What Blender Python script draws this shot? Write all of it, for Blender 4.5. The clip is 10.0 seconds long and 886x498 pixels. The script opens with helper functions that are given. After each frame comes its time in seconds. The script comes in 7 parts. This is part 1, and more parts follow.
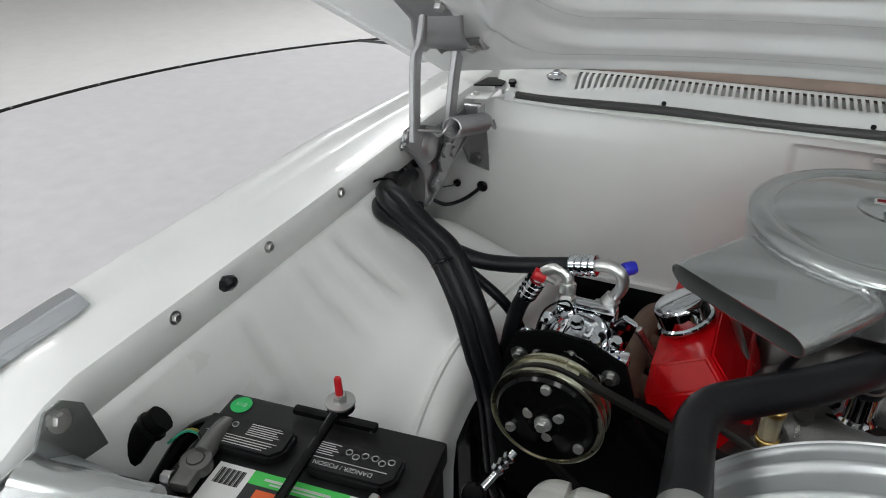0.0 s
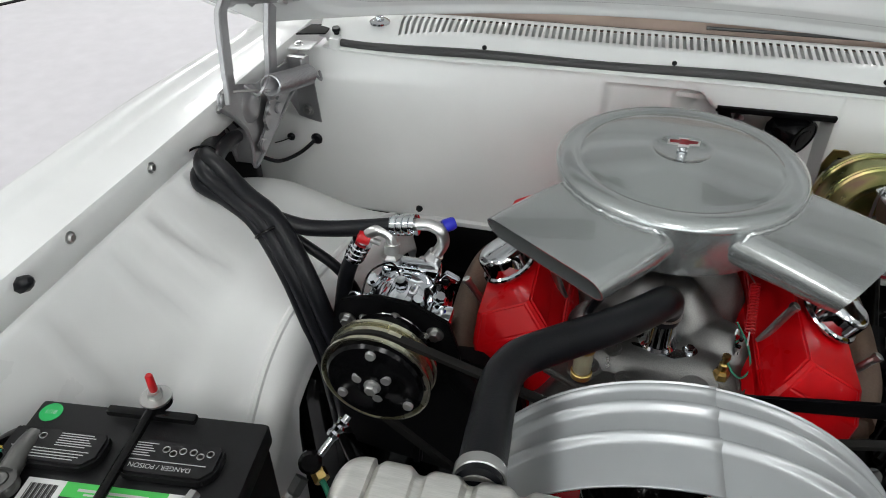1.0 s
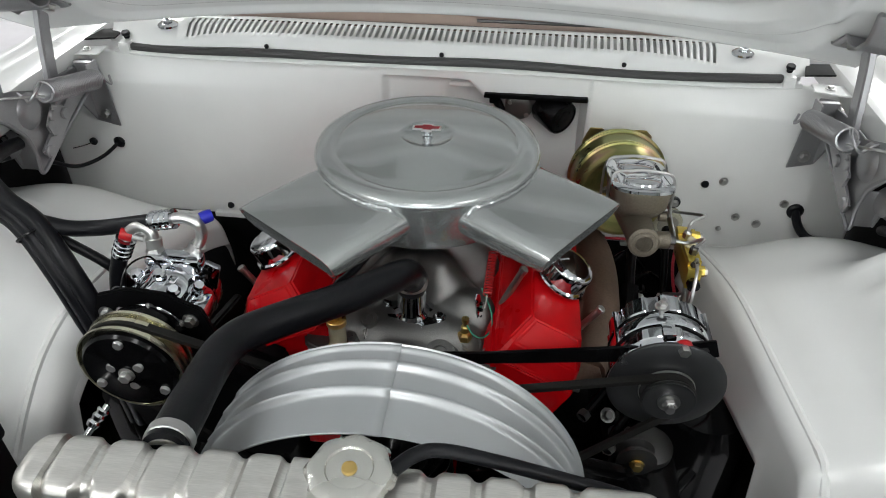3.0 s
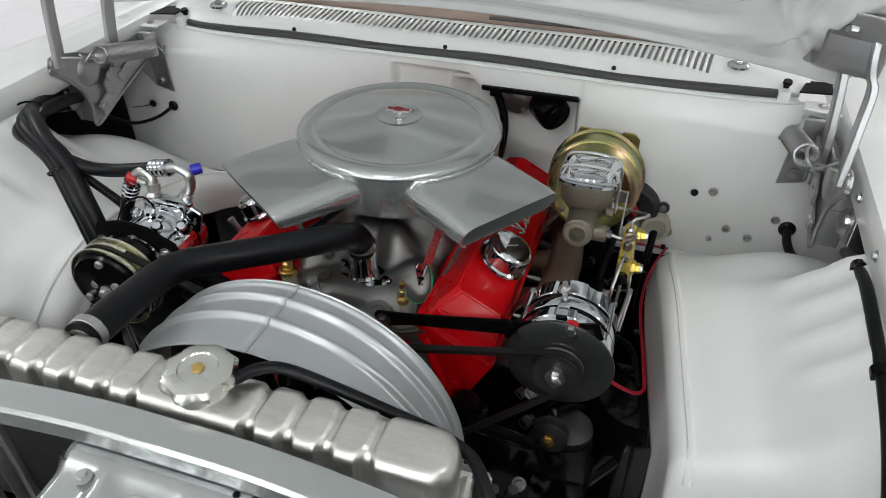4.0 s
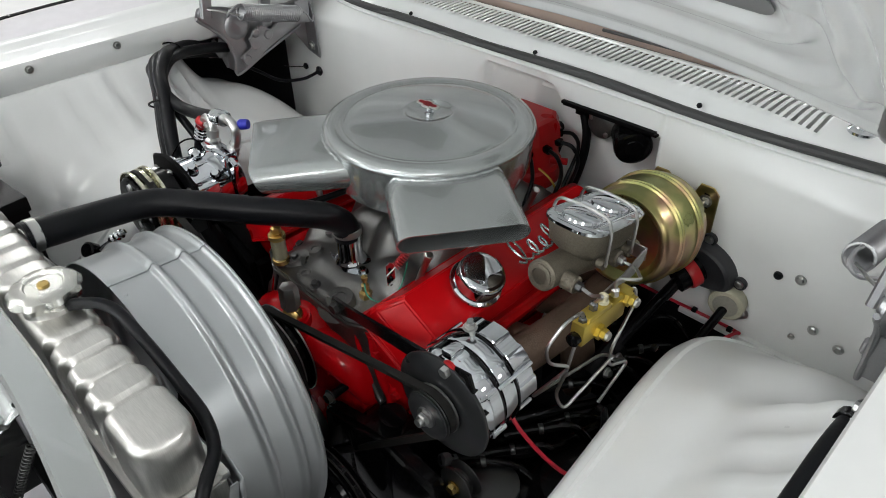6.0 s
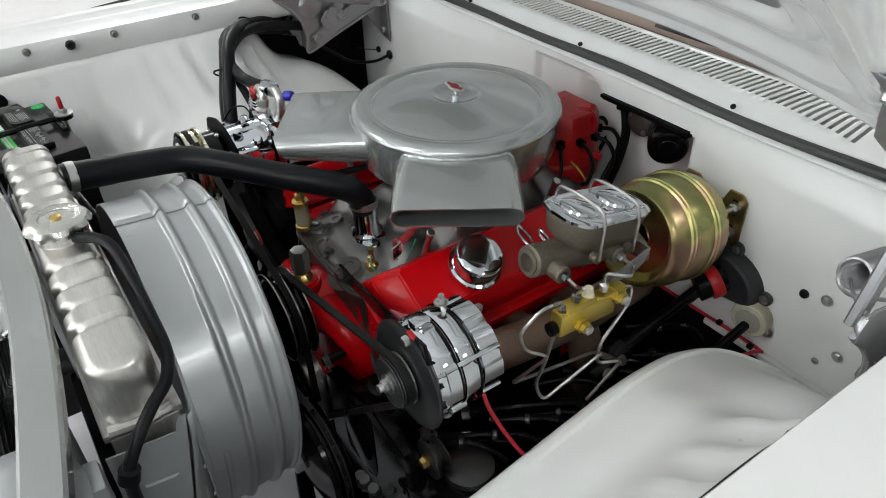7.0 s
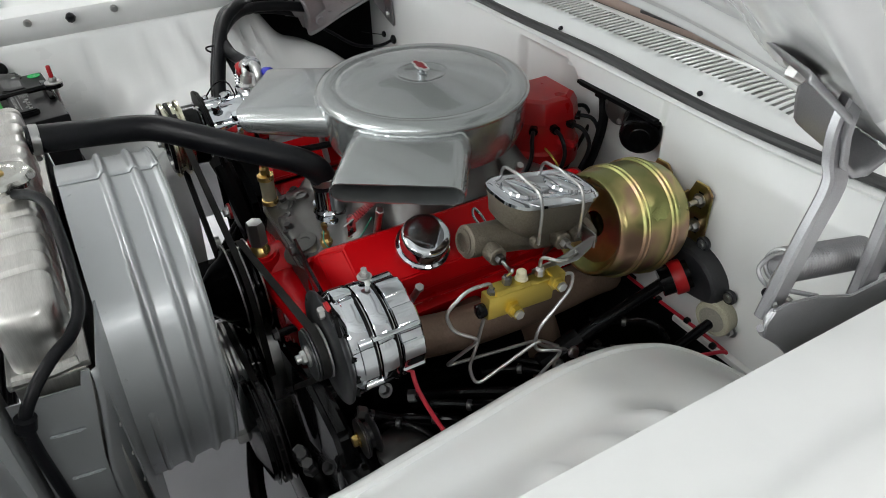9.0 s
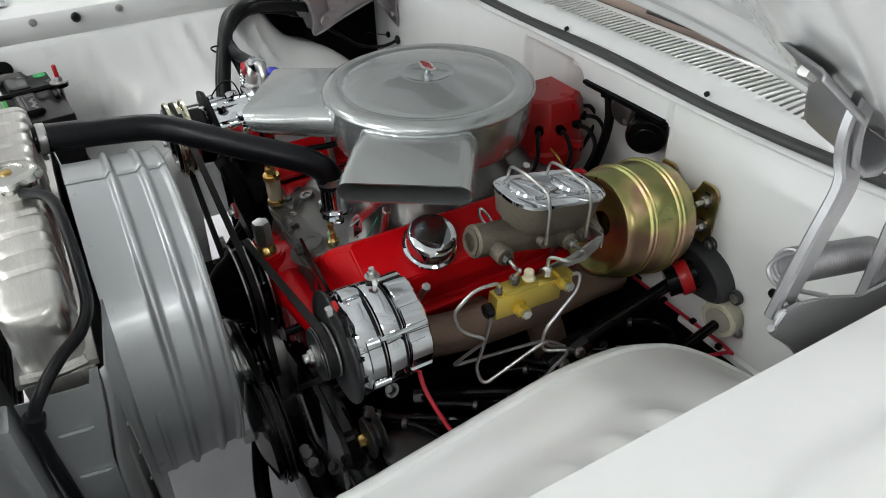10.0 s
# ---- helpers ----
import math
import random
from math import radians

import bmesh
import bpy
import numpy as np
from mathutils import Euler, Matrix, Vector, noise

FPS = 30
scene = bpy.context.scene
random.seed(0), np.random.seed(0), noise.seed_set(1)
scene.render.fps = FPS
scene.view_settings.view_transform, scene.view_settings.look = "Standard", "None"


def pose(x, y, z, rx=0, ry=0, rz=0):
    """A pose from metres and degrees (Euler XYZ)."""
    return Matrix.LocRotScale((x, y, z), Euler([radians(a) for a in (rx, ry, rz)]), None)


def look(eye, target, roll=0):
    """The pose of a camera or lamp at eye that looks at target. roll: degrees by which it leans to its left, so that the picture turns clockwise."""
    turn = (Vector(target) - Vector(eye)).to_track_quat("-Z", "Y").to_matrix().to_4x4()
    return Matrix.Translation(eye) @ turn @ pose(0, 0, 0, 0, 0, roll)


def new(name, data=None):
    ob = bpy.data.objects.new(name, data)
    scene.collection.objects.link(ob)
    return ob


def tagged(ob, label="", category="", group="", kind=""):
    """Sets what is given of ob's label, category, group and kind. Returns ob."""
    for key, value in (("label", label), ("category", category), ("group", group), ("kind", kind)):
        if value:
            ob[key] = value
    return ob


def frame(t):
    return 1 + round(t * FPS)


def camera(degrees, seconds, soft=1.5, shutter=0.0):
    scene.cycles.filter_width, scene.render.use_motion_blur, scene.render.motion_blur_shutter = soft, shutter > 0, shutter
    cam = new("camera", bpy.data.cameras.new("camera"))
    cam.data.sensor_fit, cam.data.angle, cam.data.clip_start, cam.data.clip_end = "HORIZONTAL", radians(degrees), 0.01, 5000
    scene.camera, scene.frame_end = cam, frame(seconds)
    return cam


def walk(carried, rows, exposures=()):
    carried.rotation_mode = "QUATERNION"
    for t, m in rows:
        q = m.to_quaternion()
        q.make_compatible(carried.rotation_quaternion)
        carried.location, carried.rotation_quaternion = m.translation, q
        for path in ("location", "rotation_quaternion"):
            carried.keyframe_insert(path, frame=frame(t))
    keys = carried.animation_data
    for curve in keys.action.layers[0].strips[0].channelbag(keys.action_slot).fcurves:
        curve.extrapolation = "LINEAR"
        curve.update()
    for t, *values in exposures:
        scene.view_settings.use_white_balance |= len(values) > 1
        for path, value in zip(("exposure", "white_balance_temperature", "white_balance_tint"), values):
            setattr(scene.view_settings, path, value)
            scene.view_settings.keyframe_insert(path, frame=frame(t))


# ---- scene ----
cam = camera(64.0, 10.0, soft=1.0)
PATH = [
    (0.0, (-0.1682, -1.0396, 1.4241), (-0.6201, -0.1080, 0.8177), -1.59),
    (0.5, (-0.1403, -1.0120, 1.4540), (-0.5112, -0.0986, 0.7698), -1.31),
    (1.0, (-0.0985, -0.9851, 1.4711), (-0.3407, -0.0526, 0.7557), -0.47),
    (1.5, (-0.0781, -0.9929, 1.4813), (-0.2086, -0.0441, 0.7583), 0.16),
    (2.0, (-0.0370, -1.0010, 1.4979), (-0.1180, -0.0480, 0.7732), 0.55),
    (2.5, (0.0385, -0.9949, 1.4926), (-0.0292, -0.0390, 0.7703), 0.68),
    (4.0, (0.4359, -1.0626, 1.5240), (0.1407, -0.1487, 0.8045), 0.08),
    (4.5, (0.5757, -1.0109, 1.5199), (0.1787, -0.1370, 0.7998), -0.21),
    (5.0, (0.6500, -0.9341, 1.5082), (0.1528, -0.1125, 0.7886), -0.43),
    (5.5, (0.7168, -0.8451, 1.4953), (0.1201, -0.0899, 0.7787), -0.68),
    (6.8, (0.9329, -0.6700, 1.4740), (0.1436, -0.1106, 0.7641), -1.74),
    (7.0, (0.9422, -0.6541, 1.4668), (0.1361, -0.1188, 0.7570), -1.79),
    (7.5, (0.9759, -0.6127, 1.4554), (0.1395, -0.1248, 0.7466), -1.94),
    (8.0, (1.0042, -0.5637, 1.4454), (0.1571, -0.0960, 0.7358), -1.92),
    (8.5, (1.0221, -0.5347, 1.4332), (0.1711, -0.0728, 0.7243), -1.98),
    (9.0, (1.0315, -0.5210, 1.4299), (0.1795, -0.0615, 0.7206), -2.00),
    (9.5, (1.0327, -0.5216, 1.4291), (0.1807, -0.0621, 0.7199), -1.90),
    (10.0, (1.0277, -0.5299, 1.4283), (0.1744, -0.0702, 0.7208), -1.89),
]
EXPOSURES = [(0.0, -0.58), (0.5, -0.42), (1.0, -0.22), (1.5, -0.2), (2.0, -0.18), (2.5, -0.2), (4.0, -0.25), (10.0, -0.22)]
walk(cam, [(t, look(eye, aim, roll)) for t, eye, aim, roll in PATH], EXPOSURES)

# ---- world and light: a white showroom with ceiling panels ----
world = bpy.data.worlds.new("world")
scene.world = world
world.use_nodes = True
world.node_tree.nodes["Background"].inputs[0].default_value = (0.9, 0.95, 1.0, 1)
world.node_tree.nodes["Background"].inputs[1].default_value = 0.25
scene.view_settings.exposure = -0.1


def area_lamp(x, y, z, sx, sy, watts, colour=(0.975, 1.0, 1.0)):
    data = bpy.data.lights.new("panel_light", "AREA")
    data.shape, data.size, data.size_y = "RECTANGLE", sx, sy
    data.energy, data.color = watts, colour
    ob = new("panel_light", data)
    ob.location = (x, y, z)
    return ob


LAMPS = [(-2.6, -2.6), (0.0, -3.0), (2.6, -2.6), (-2.6, -5.2), (0.0, -5.4), (2.6, -5.2), (-4.6, 0.6), (4.6, 0.6), (-3.0, 4.4), (3.0, 4.4)]
for lx, ly in LAMPS:
    area_lamp(lx, ly, 3.36, 0.62, 1.25, 25 if ly < 0 else (46 if abs(lx) > 4 else 100))
# added fill lamp in front of the car, out of view
front_fill = area_lamp(0, -7.9, 1.55, 9.0, 2.5, 160, (0.93, 0.98, 1.0))
front_fill.rotation_euler = (radians(90), 0, 0)

# ---- helpers for meshes ----
AT = {}


def part(name, bm, material, parent=None, label="", smooth=35, thick=0.0):
    """One mesh object, its origin in the middle of the mesh, under a thing or a part."""
    xs = [v.co for v in bm.verts]
    lo = Vector([min(c[i] for c in xs) for i in range(3)])
    hi = Vector([max(c[i] for c in xs) for i in range(3)])
    mid = (lo + hi) / 2
    bmesh.ops.translate(bm, verts=bm.verts, vec=-mid)
    me = bpy.data.meshes.new(name)
    bm.to_mesh(me)
    bm.free()
    me.materials.append(material)
    if smooth:
        me.shade_smooth()
        me.set_sharp_from_angle(angle=radians(smooth))
    ob = new(name, me)
    AT[ob] = mid
    if parent is not None:
        ob.parent = parent
        ob.location = mid - AT[parent]
    else:
        ob.location = mid
    if thick:
        mod = ob.modifiers.new("thickness", "SOLIDIFY")
        mod.thickness, mod.offset = abs(thick), 1 if thick > 0 else -1
    if label:
        ob["label"] = label
    return ob


def thing(name, at, label, category, group="", kind=""):
    ob = new(name)
    ob.empty_display_size = 0.03
    ob.location = at
    AT[ob] = Vector(at)
    return tagged(ob, label, category, group, kind)


def V(*a):
    return Vector(a)


def axes(d):
    """Two unit vectors across the direction d."""
    d = Vector(d).normalized()
    a = d.cross(V(0, 0, 1))
    if a.length < 1e-4:
        a = V(1, 0, 0)
    a.normalize()
    return a, d.cross(a).normalized(), d


def skin(bm, rings, closed=True, caps=True):
    """Faces between rings of points; closed: each ring is a loop."""
    vs = [[bm.verts.new(p) for p in ring] for ring in rings]
    for a, b in zip(vs, vs[1:]):
        n = len(a)
        for i in range(n if closed else n - 1):
            j = (i + 1) % n
            bm.faces.new((a[i], a[j], b[j], b[i]))
    if caps and closed:
        bm.faces.new(vs[0][::-1])
        bm.faces.new(vs[-1])
    return vs


def fix(bm):
    bmesh.ops.recalc_face_normals(bm, faces=bm.faces)
    return bm


def lathe(profile, at, axis=(0, 0, 1), n=32, bm=None, caps=True):
    """profile: (radius, distance along the axis)."""
    bm = bm or bmesh.new()
    a, b, d = axes(axis)
    rings = []
    for r, h in profile:
        r = max(r, 1e-5)
        rings.append([Vector(at) + d * h + (a * math.cos(2 * math.pi * i / n) + b * math.sin(2 * math.pi * i / n)) * r for i in range(n)])
    skin(bm, rings, caps=caps)
    return fix(bm)


def disc(r, h, at, axis=(0, 0, 1), n=32, bev=0.0, bm=None):
    bev = bev or min(r, h) * 0.15
    return lathe([(r - bev, 0), (r, bev), (r, h - bev), (r - bev, h)], at, axis, n, bm)


def curve_points(pts, step=6):
    """A smooth line through the points."""
    P = [Vector(p) for p in pts]
    if len(P) < 3 or step < 2:
        return P
    out = []
    for i in range(len(P) - 1):
        p0, p1, p2 = P[max(i - 1, 0)], P[i], P[i + 1]
        p3 = P[min(i + 2, len(P) - 1)]
        for k in range(step):
            t = k / step
            out.append(0.5 * (2 * p1 + (p2 - p0) * t + (2 * p0 - 5 * p1 + 4 * p2 - p3) * t * t + (3 * p1 - p0 - 3 * p2 + p3) * t ** 3))
    out.append(P[-1])
    return out


def round_path(pts, r, n=5):
    """A line of straight runs with rounded bends of radius r."""
    P = [Vector(p) for p in pts]
    out = [P[0]]
    for a, b, c in zip(P, P[1:], P[2:]):
        u, w = (a - b), (c - b)
        k = min(r, u.length * 0.48, w.length * 0.48)
        u, w = u.normalized() * k, w.normalized() * k
        for i in range(n + 1):
            t = i / n
            out.append(b + u * (1 - t) ** 2 + w * t ** 2)
    out.append(P[-1])
    return out


def tube(pts, r, n=12, step=6, bm=None, bend=0.0, squash=1.0):
    """A round bar along a line; r: one radius or one for each point of the finished line (a function of 0 to 1)."""
    bm = bm or bmesh.new()
    P = round_path(pts, bend) if bend else curve_points(pts, step)
    rings, a = [], None
    for i, p in enumerate(P):
        d = (P[min(i + 1, len(P) - 1)] - P[max(i - 1, 0)]).normalized()
        if a is None:
            a, b, _ = axes(d)
        else:
            a = (a - d * a.dot(d)).normalized()
            b = d.cross(a)
        rr = r(i / (len(P) - 1)) if callable(r) else r
        rings.append([p + (a * math.cos(2 * math.pi * k / n) + b * math.sin(2 * math.pi * k / n) * squash) * rr for k in range(n)])
    skin(bm, rings)
    return fix(bm)


def box(at, size, bev=0.003, rot=None, bm=None, seg=2):
    """A box with rounded edges; at is its centre."""
    one = bmesh.new()
    bmesh.ops.create_cube(one, size=1)
    bmesh.ops.scale(one, vec=size, verts=one.verts)
    if bev:
        bmesh.ops.bevel(one, geom=one.edges[:], offset=bev, segments=seg, affect="EDGES", profile=0.6)
    m = Matrix.Translation(at) @ (rot.to_4x4() if rot else Matrix())
    bmesh.ops.transform(one, matrix=m, verts=one.verts)
    return merge(bm, one)


def merge(bm, one):
    if bm is None:
        return one
    me = bpy.data.meshes.new("tmp")
    one.to_mesh(me)
    one.free()
    bm.from_mesh(me)
    bpy.data.meshes.remove(me)
    return bm


def prism(poly, t, m, bev=0.0, bm=None):
    """A plate: a flat outline (x, y) of thickness t, set at the pose m."""
    one = bmesh.new()
    n = len(poly)
    lo = [one.verts.new((x, y, -t / 2)) for x, y in poly]
    hi = [one.verts.new((x, y, t / 2)) for x, y in poly]
    one.faces.new(lo[::-1])
    one.faces.new(hi)
    for i in range(n):
        j = (i + 1) % n
        one.faces.new((lo[i], lo[j], hi[j], hi[i]))
    fix(one)
    if bev:
        bmesh.ops.bevel(one, geom=one.edges[:], offset=bev, segments=2, affect="EDGES")
    bmesh.ops.transform(one, matrix=m, verts=one.verts)
    return merge(bm, one)


def plane_yz(x):
    """A pose in which a plate's outline is given as (y, z)."""
    return Matrix(((0, 0, 1, x), (1, 0, 0, 0), (0, 1, 0, 0), (0, 0, 0, 1)))


def plane_xz(y):
    return Matrix(((1, 0, 0, 0), (0, 0, -1, y), (0, 1, 0, 0), (0, 0, 0, 1)))


def sheet(f, us, vs, bm=None):
    """A surface f(u, v) over two lists of values."""
    bm = bm or bmesh.new()
    skin(bm, [[f(u, v) for v in vs] for u in us], closed=False, caps=False)
    return bm


def lin(a, b, n):
    return [a + (b - a) * i / n for i in range(n + 1)]


def sstep(a, b, x):
    t = min(max((x - a) / (b - a), 0.0), 1.0)
    return t * t * (3 - 2 * t)


def spring(a, b, R, r, turns, n=14, k=6):
    a, b = Vector(a), Vector(b)
    u, w, d = axes(b - a)
    L = (b - a).length
    pts = [a + d * (L * i / (turns * n)) + (u * math.cos(2 * math.pi * i / n) + w * math.sin(2 * math.pi * i / n)) * R for i in range(turns * n + 1)]
    return tube(pts, r, n=k, step=1)


def hexbolt(at, axis, r=0.006, h=0.005, washer=1.55, bm=None):
    """A hexagon head on a washer, standing out along the axis."""
    bm = bm or bmesh.new()
    if washer:
        lathe([(r * washer, 0), (r * washer, 0.0014), (r * 1.1, 0.0016)], at, axis, 16, bm)
    lathe([(r, 0.0012), (r, h * 0.8), (r * 0.86, h), (0.0001, h)], at, axis, 6, bm)
    return bm


def bolt(at, axis, parent, material=None, r=0.006, h=0.005, washer=1.55, label=""):
    return part("bolt", hexbolt(at, axis, r, h, washer), material or STEEL, parent, label, smooth=25)

# ---- materials ----
def material(name, colour, rough=0.5, metal=0.0, coat=0.0, grain=0.0, grain_size=200.0, spread=0.06, bump=0.0, bump_size=300.0, second=None, stretch=None, gloss=0.5):
    """A surface with colour that varies at two scales, gloss that varies, and fine relief."""
    m = bpy.data.materials.new(name)
    m.use_nodes = True
    nt = m.node_tree
    N, L = nt.nodes, nt.links
    b = N["Principled BSDF"]
    b.inputs["Metallic"].default_value = metal
    b.inputs["Coat Weight"].default_value = coat
    b.inputs["Specular IOR Level"].default_value = gloss
    b.inputs["Coat Roughness"].default_value = 0.035 if "silver" in name else 0.05
    tc = N.new("ShaderNodeTexCoord")
    src = tc.outputs["Object"]
    if stretch:
        mp = N.new("ShaderNodeMapping")
        mp.inputs["Scale"].default_value = stretch
        L.new(src, mp.inputs["Vector"])
        src = mp.outputs["Vector"]
    big = N.new("ShaderNodeTexNoise")
    big.inputs["Scale"].default_value = 9.0
    big.inputs["Detail"].default_value = 4.0
    fine = N.new("ShaderNodeTexNoise")
    fine.inputs["Scale"].default_value = grain_size
    fine.inputs["Detail"].default_value = 3.0
    L.new(src, big.inputs["Vector"])
    L.new(src, fine.inputs["Vector"])
    mix = N.new("ShaderNodeMix")
    mix.data_type = "RGBA"
    dark = second or tuple(c * (1 - spread) for c in colour)
    light = tuple(min(1, c * (1 + spread * 0.6)) for c in colour)
    mix.inputs["A"].default_value = (*dark, 1)
    mix.inputs["B"].default_value = (*light, 1)
    ramp = N.new("ShaderNodeMapRange")
    ramp.inputs["From Min"].default_value, ramp.inputs["From Max"].default_value = 0.3, 0.7
    L.new(big.outputs["Fac"], ramp.inputs["Value"])
    L.new(ramp.outputs["Result"], mix.inputs["Factor"])
    out = mix.outputs["Result"]
    if grain:
        mix2 = N.new("ShaderNodeMix")
        mix2.data_type, mix2.blend_type = "RGBA", "MULTIPLY"
        mix2.inputs["Factor"].default_value = 1.0
        mr = N.new("ShaderNodeMapRange")
        mr.inputs["From Min"].default_value, mr.inputs["From Max"].default_value = 0.3, 0.7
        mr.inputs["To Min"].default_value, mr.inputs["To Max"].default_value = 1 - grain, 1.0
        L.new(fine.outputs["Fac"], mr.inputs["Value"])
        L.new(out, mix2.inputs["A"])
        L.new(mr.outputs["Result"], mix2.inputs["B"])
        out = mix2.outputs["Result"]
    L.new(out, b.inputs["Base Color"])
    rr = N.new("ShaderNodeMapRange")
    rr.inputs["From Min"].default_value, rr.inputs["From Max"].default_value = 0.25, 0.75
    rr.inputs["To Min"].default_value, rr.inputs["To Max"].default_value = max(rough * (0.97 if "silver" in name else 0.8), 0.01), min(rough * (1.03 if "silver" in name else 1.25), 1)
    L.new(big.outputs["Fac"], rr.inputs["Value"])
    L.new(rr.outputs["Result"], b.inputs["Roughness"])
    if bump:
        bn = N.new("ShaderNodeTexNoise")
        bn.inputs["Scale"].default_value = bump_size
        bn.inputs["Detail"].default_value = 2.0
        L.new(src, bn.inputs["Vector"])
        bp = N.new("ShaderNodeBump")
        bp.inputs["Strength"].default_value = bump
        bp.inputs["Distance"].default_value = 0.001
        L.new(bn.outputs["Fac"], bp.inputs["Height"])
        L.new(bp.outputs["Normal"], b.inputs["Normal"])
    return m


WHITE = material("white_body_paint", (0.80, 0.81, 0.80), 0.32, coat=0.35, spread=0.03, bump=0.03, bump_size=60)
WHITE_SATIN = material("white_satin_paint", (0.78, 0.79, 0.78), 0.42, coat=0.1, spread=0.03, bump=0.05, bump_size=180)
SILVER = material("silver_paint", (0.40, 0.42, 0.42), 0.25, metal=0.75, coat=0.9, spread=0.04)
SILVER_HINGE = material("silver_hinge_paint", (0.40, 0.40, 0.41), 0.36, metal=0.8, spread=0.08, grain=0.12, grain_size=700, bump=0.08)
SHROUD = material("silver_shroud_paint", (0.44, 0.46, 0.47), 0.34, metal=0.58, coat=0.2, spread=0.04)
RED = material("red_enamel", (0.50, 0.002, 0.005), 0.30, gloss=0.16, coat=0.12, spread=0.10, bump=0.06, bump_size=120)
RED_BLOCK = material("red_block_paint", (0.58, 0.002, 0.006), 0.24, gloss=0.2, coat=0.2, spread=0.16, bump=0.4, bump_size=160)
CHROME = material("chrome", (0.60, 0.62, 0.645), 0.05, metal=1.0, spread=0.03)
ALU_CAST = material("cast_aluminium", (0.20, 0.20, 0.194), 0.33, metal=0.85, spread=0.20, grain=0.25, grain_size=600, bump=0.45, bump_size=800)
ALU = material("brushed_aluminium", (0.66, 0.65, 0.62), 0.34, metal=0.95, spread=0.10, grain=0.14, grain_size=90, stretch=(1, 14, 1), bump=0.08, bump_size=120)
ALU_PIPE = material("aluminium_pipe", (0.62, 0.62, 0.61), 0.30, metal=1.0, spread=0.08)
STEEL = material("zinc_steel", (0.50, 0.50, 0.49), 0.30, metal=1.0, spread=0.14)
STEEL_DARK = material("dark_steel", (0.10, 0.10, 0.10), 0.38, metal=0.9, spread=0.2)
PALE_ZINC = material("pale_yellow_zinc", (0.66, 0.64, 0.50), 0.26, metal=1.0, spread=0.12)
BRASS = material("brass", (0.62, 0.44, 0.16), 0.28, metal=1.0, spread=0.15)
GOLD = material("gold_anodised", (0.62, 0.47, 0.10), 0.30, metal=0.9, spread=0.12)
IRON = material("bare_cast_iron", (0.19, 0.168, 0.13), 0.5, metal=0.55, spread=0.15, grain=0.25, grain_size=350, bump=0.9, bump_size=420)
MANIFOLD = material("manifold_coating", (0.17, 0.115, 0.082), 0.6, metal=0.3, spread=0.3, grain=0.2, grain_size=250, bump=0.6, bump_size=300)
RUBBER = material("black_rubber", (0.0070, 0.0075, 0.0095), 0.32, gloss=0.2, spread=0.25, grain=0.2, grain_size=500, bump=0.25, bump_size=500)
SEAL = material("grey_rubber_seal", (0.05, 0.05, 0.05), 0.6, spread=0.2, bump=0.2)
BELT = material("belt_rubber", (0.016, 0.0155, 0.0145), 0.65, gloss=0.2, spread=0.2, grain=0.3, grain_size=600)
BLACK = material("gloss_black_paint", (0.004, 0.004, 0.0045), 0.14, coat=0.06, spread=0.3, gloss=0.16)
BLACK_SATIN = material("satin_black_paint", (0.004, 0.004, 0.0045), 0.45, spread=0.3, bump=0.15, gloss=0.06)
PLASTIC = material("black_battery_plastic", (0.008, 0.008, 0.009), 0.40, gloss=0.3, spread=0.25, grain=0.2, grain_size=900, bump=0.18, bump_size=700)
RED_PLASTIC = material("red_plastic", (0.42, 0.006, 0.010), 0.35, spread=0.1)
DIST_RED = material("dark_red_plastic", (0.42, 0.006, 0.008), 0.30, spread=0.15)
BLUE_PLASTIC = material("blue_plastic", (0.015, 0.02, 0.42), 0.35, spread=0.1)
GREEN_PLASTIC = material("green_plastic", (0.01, 0.42, 0.10), 0.4, spread=0.1)
GREEN_LABEL = material("green_label", (0.05, 0.50, 0.08), 0.4, spread=0.04)
ORANGE_LABEL = material("orange_label", (0.75, 0.12, 0.02), 0.4, spread=0.04)
WHITE_INK = material("white_ink", (0.50, 0.50, 0.50), 0.5, spread=0.03)
LABEL_WHITE = material("white_label", (0.68, 0.68, 0.67), 0.5, spread=0.03)
BLACK_INK = material("black_ink", (0.02, 0.02, 0.02), 0.5, spread=0.03)
LEAD = material("lead_clamp", (0.15, 0.15, 0.145), 0.45, metal=0.8, spread=0.2, bump=0.4, bump_size=300)
WIRE_RED = material("red_wire_sleeve", (0.50, 0.01, 0.03), 0.4, spread=0.1)
WIRE_GREEN = material("green_wire", (0.02, 0.25, 0.15), 0.4, spread=0.1)
FOAM = material("foam_ring", (0.52, 0.50, 0.38), 0.8, spread=0.12, grain=0.3, grain_size=500)
FOAM_GREY = material("grey_foam_face", (0.34, 0.33, 0.28), 0.8, spread=0.12, grain=0.3, grain_size=500)
CREAM = material("cream_plastic", (0.62, 0.57, 0.40), 0.45, spread=0.1)
FLOOR = material("grey_epoxy_floor", (0.66, 0.645, 0.67), 0.35, spread=0.05, grain=0.05, grain_size=12)
FLOOR_OUT = material("white_epoxy_floor", (0.80, 0.785, 0.785), 0.35, spread=0.04, grain=0.04, grain_size=8)
WALL = material("white_wall_paint", (0.78, 0.77, 0.755), 0.7, spread=0.03, bump=0.1, bump_size=40)
CEILING = material("white_ceiling_tile", (0.74, 0.74, 0.73), 0.8, spread=0.04, grain=0.1, grain_size=80)
GREY_CORE = material("condenser_core", (0.03, 0.03, 0.03), 0.5, metal=0.4, spread=0.2)
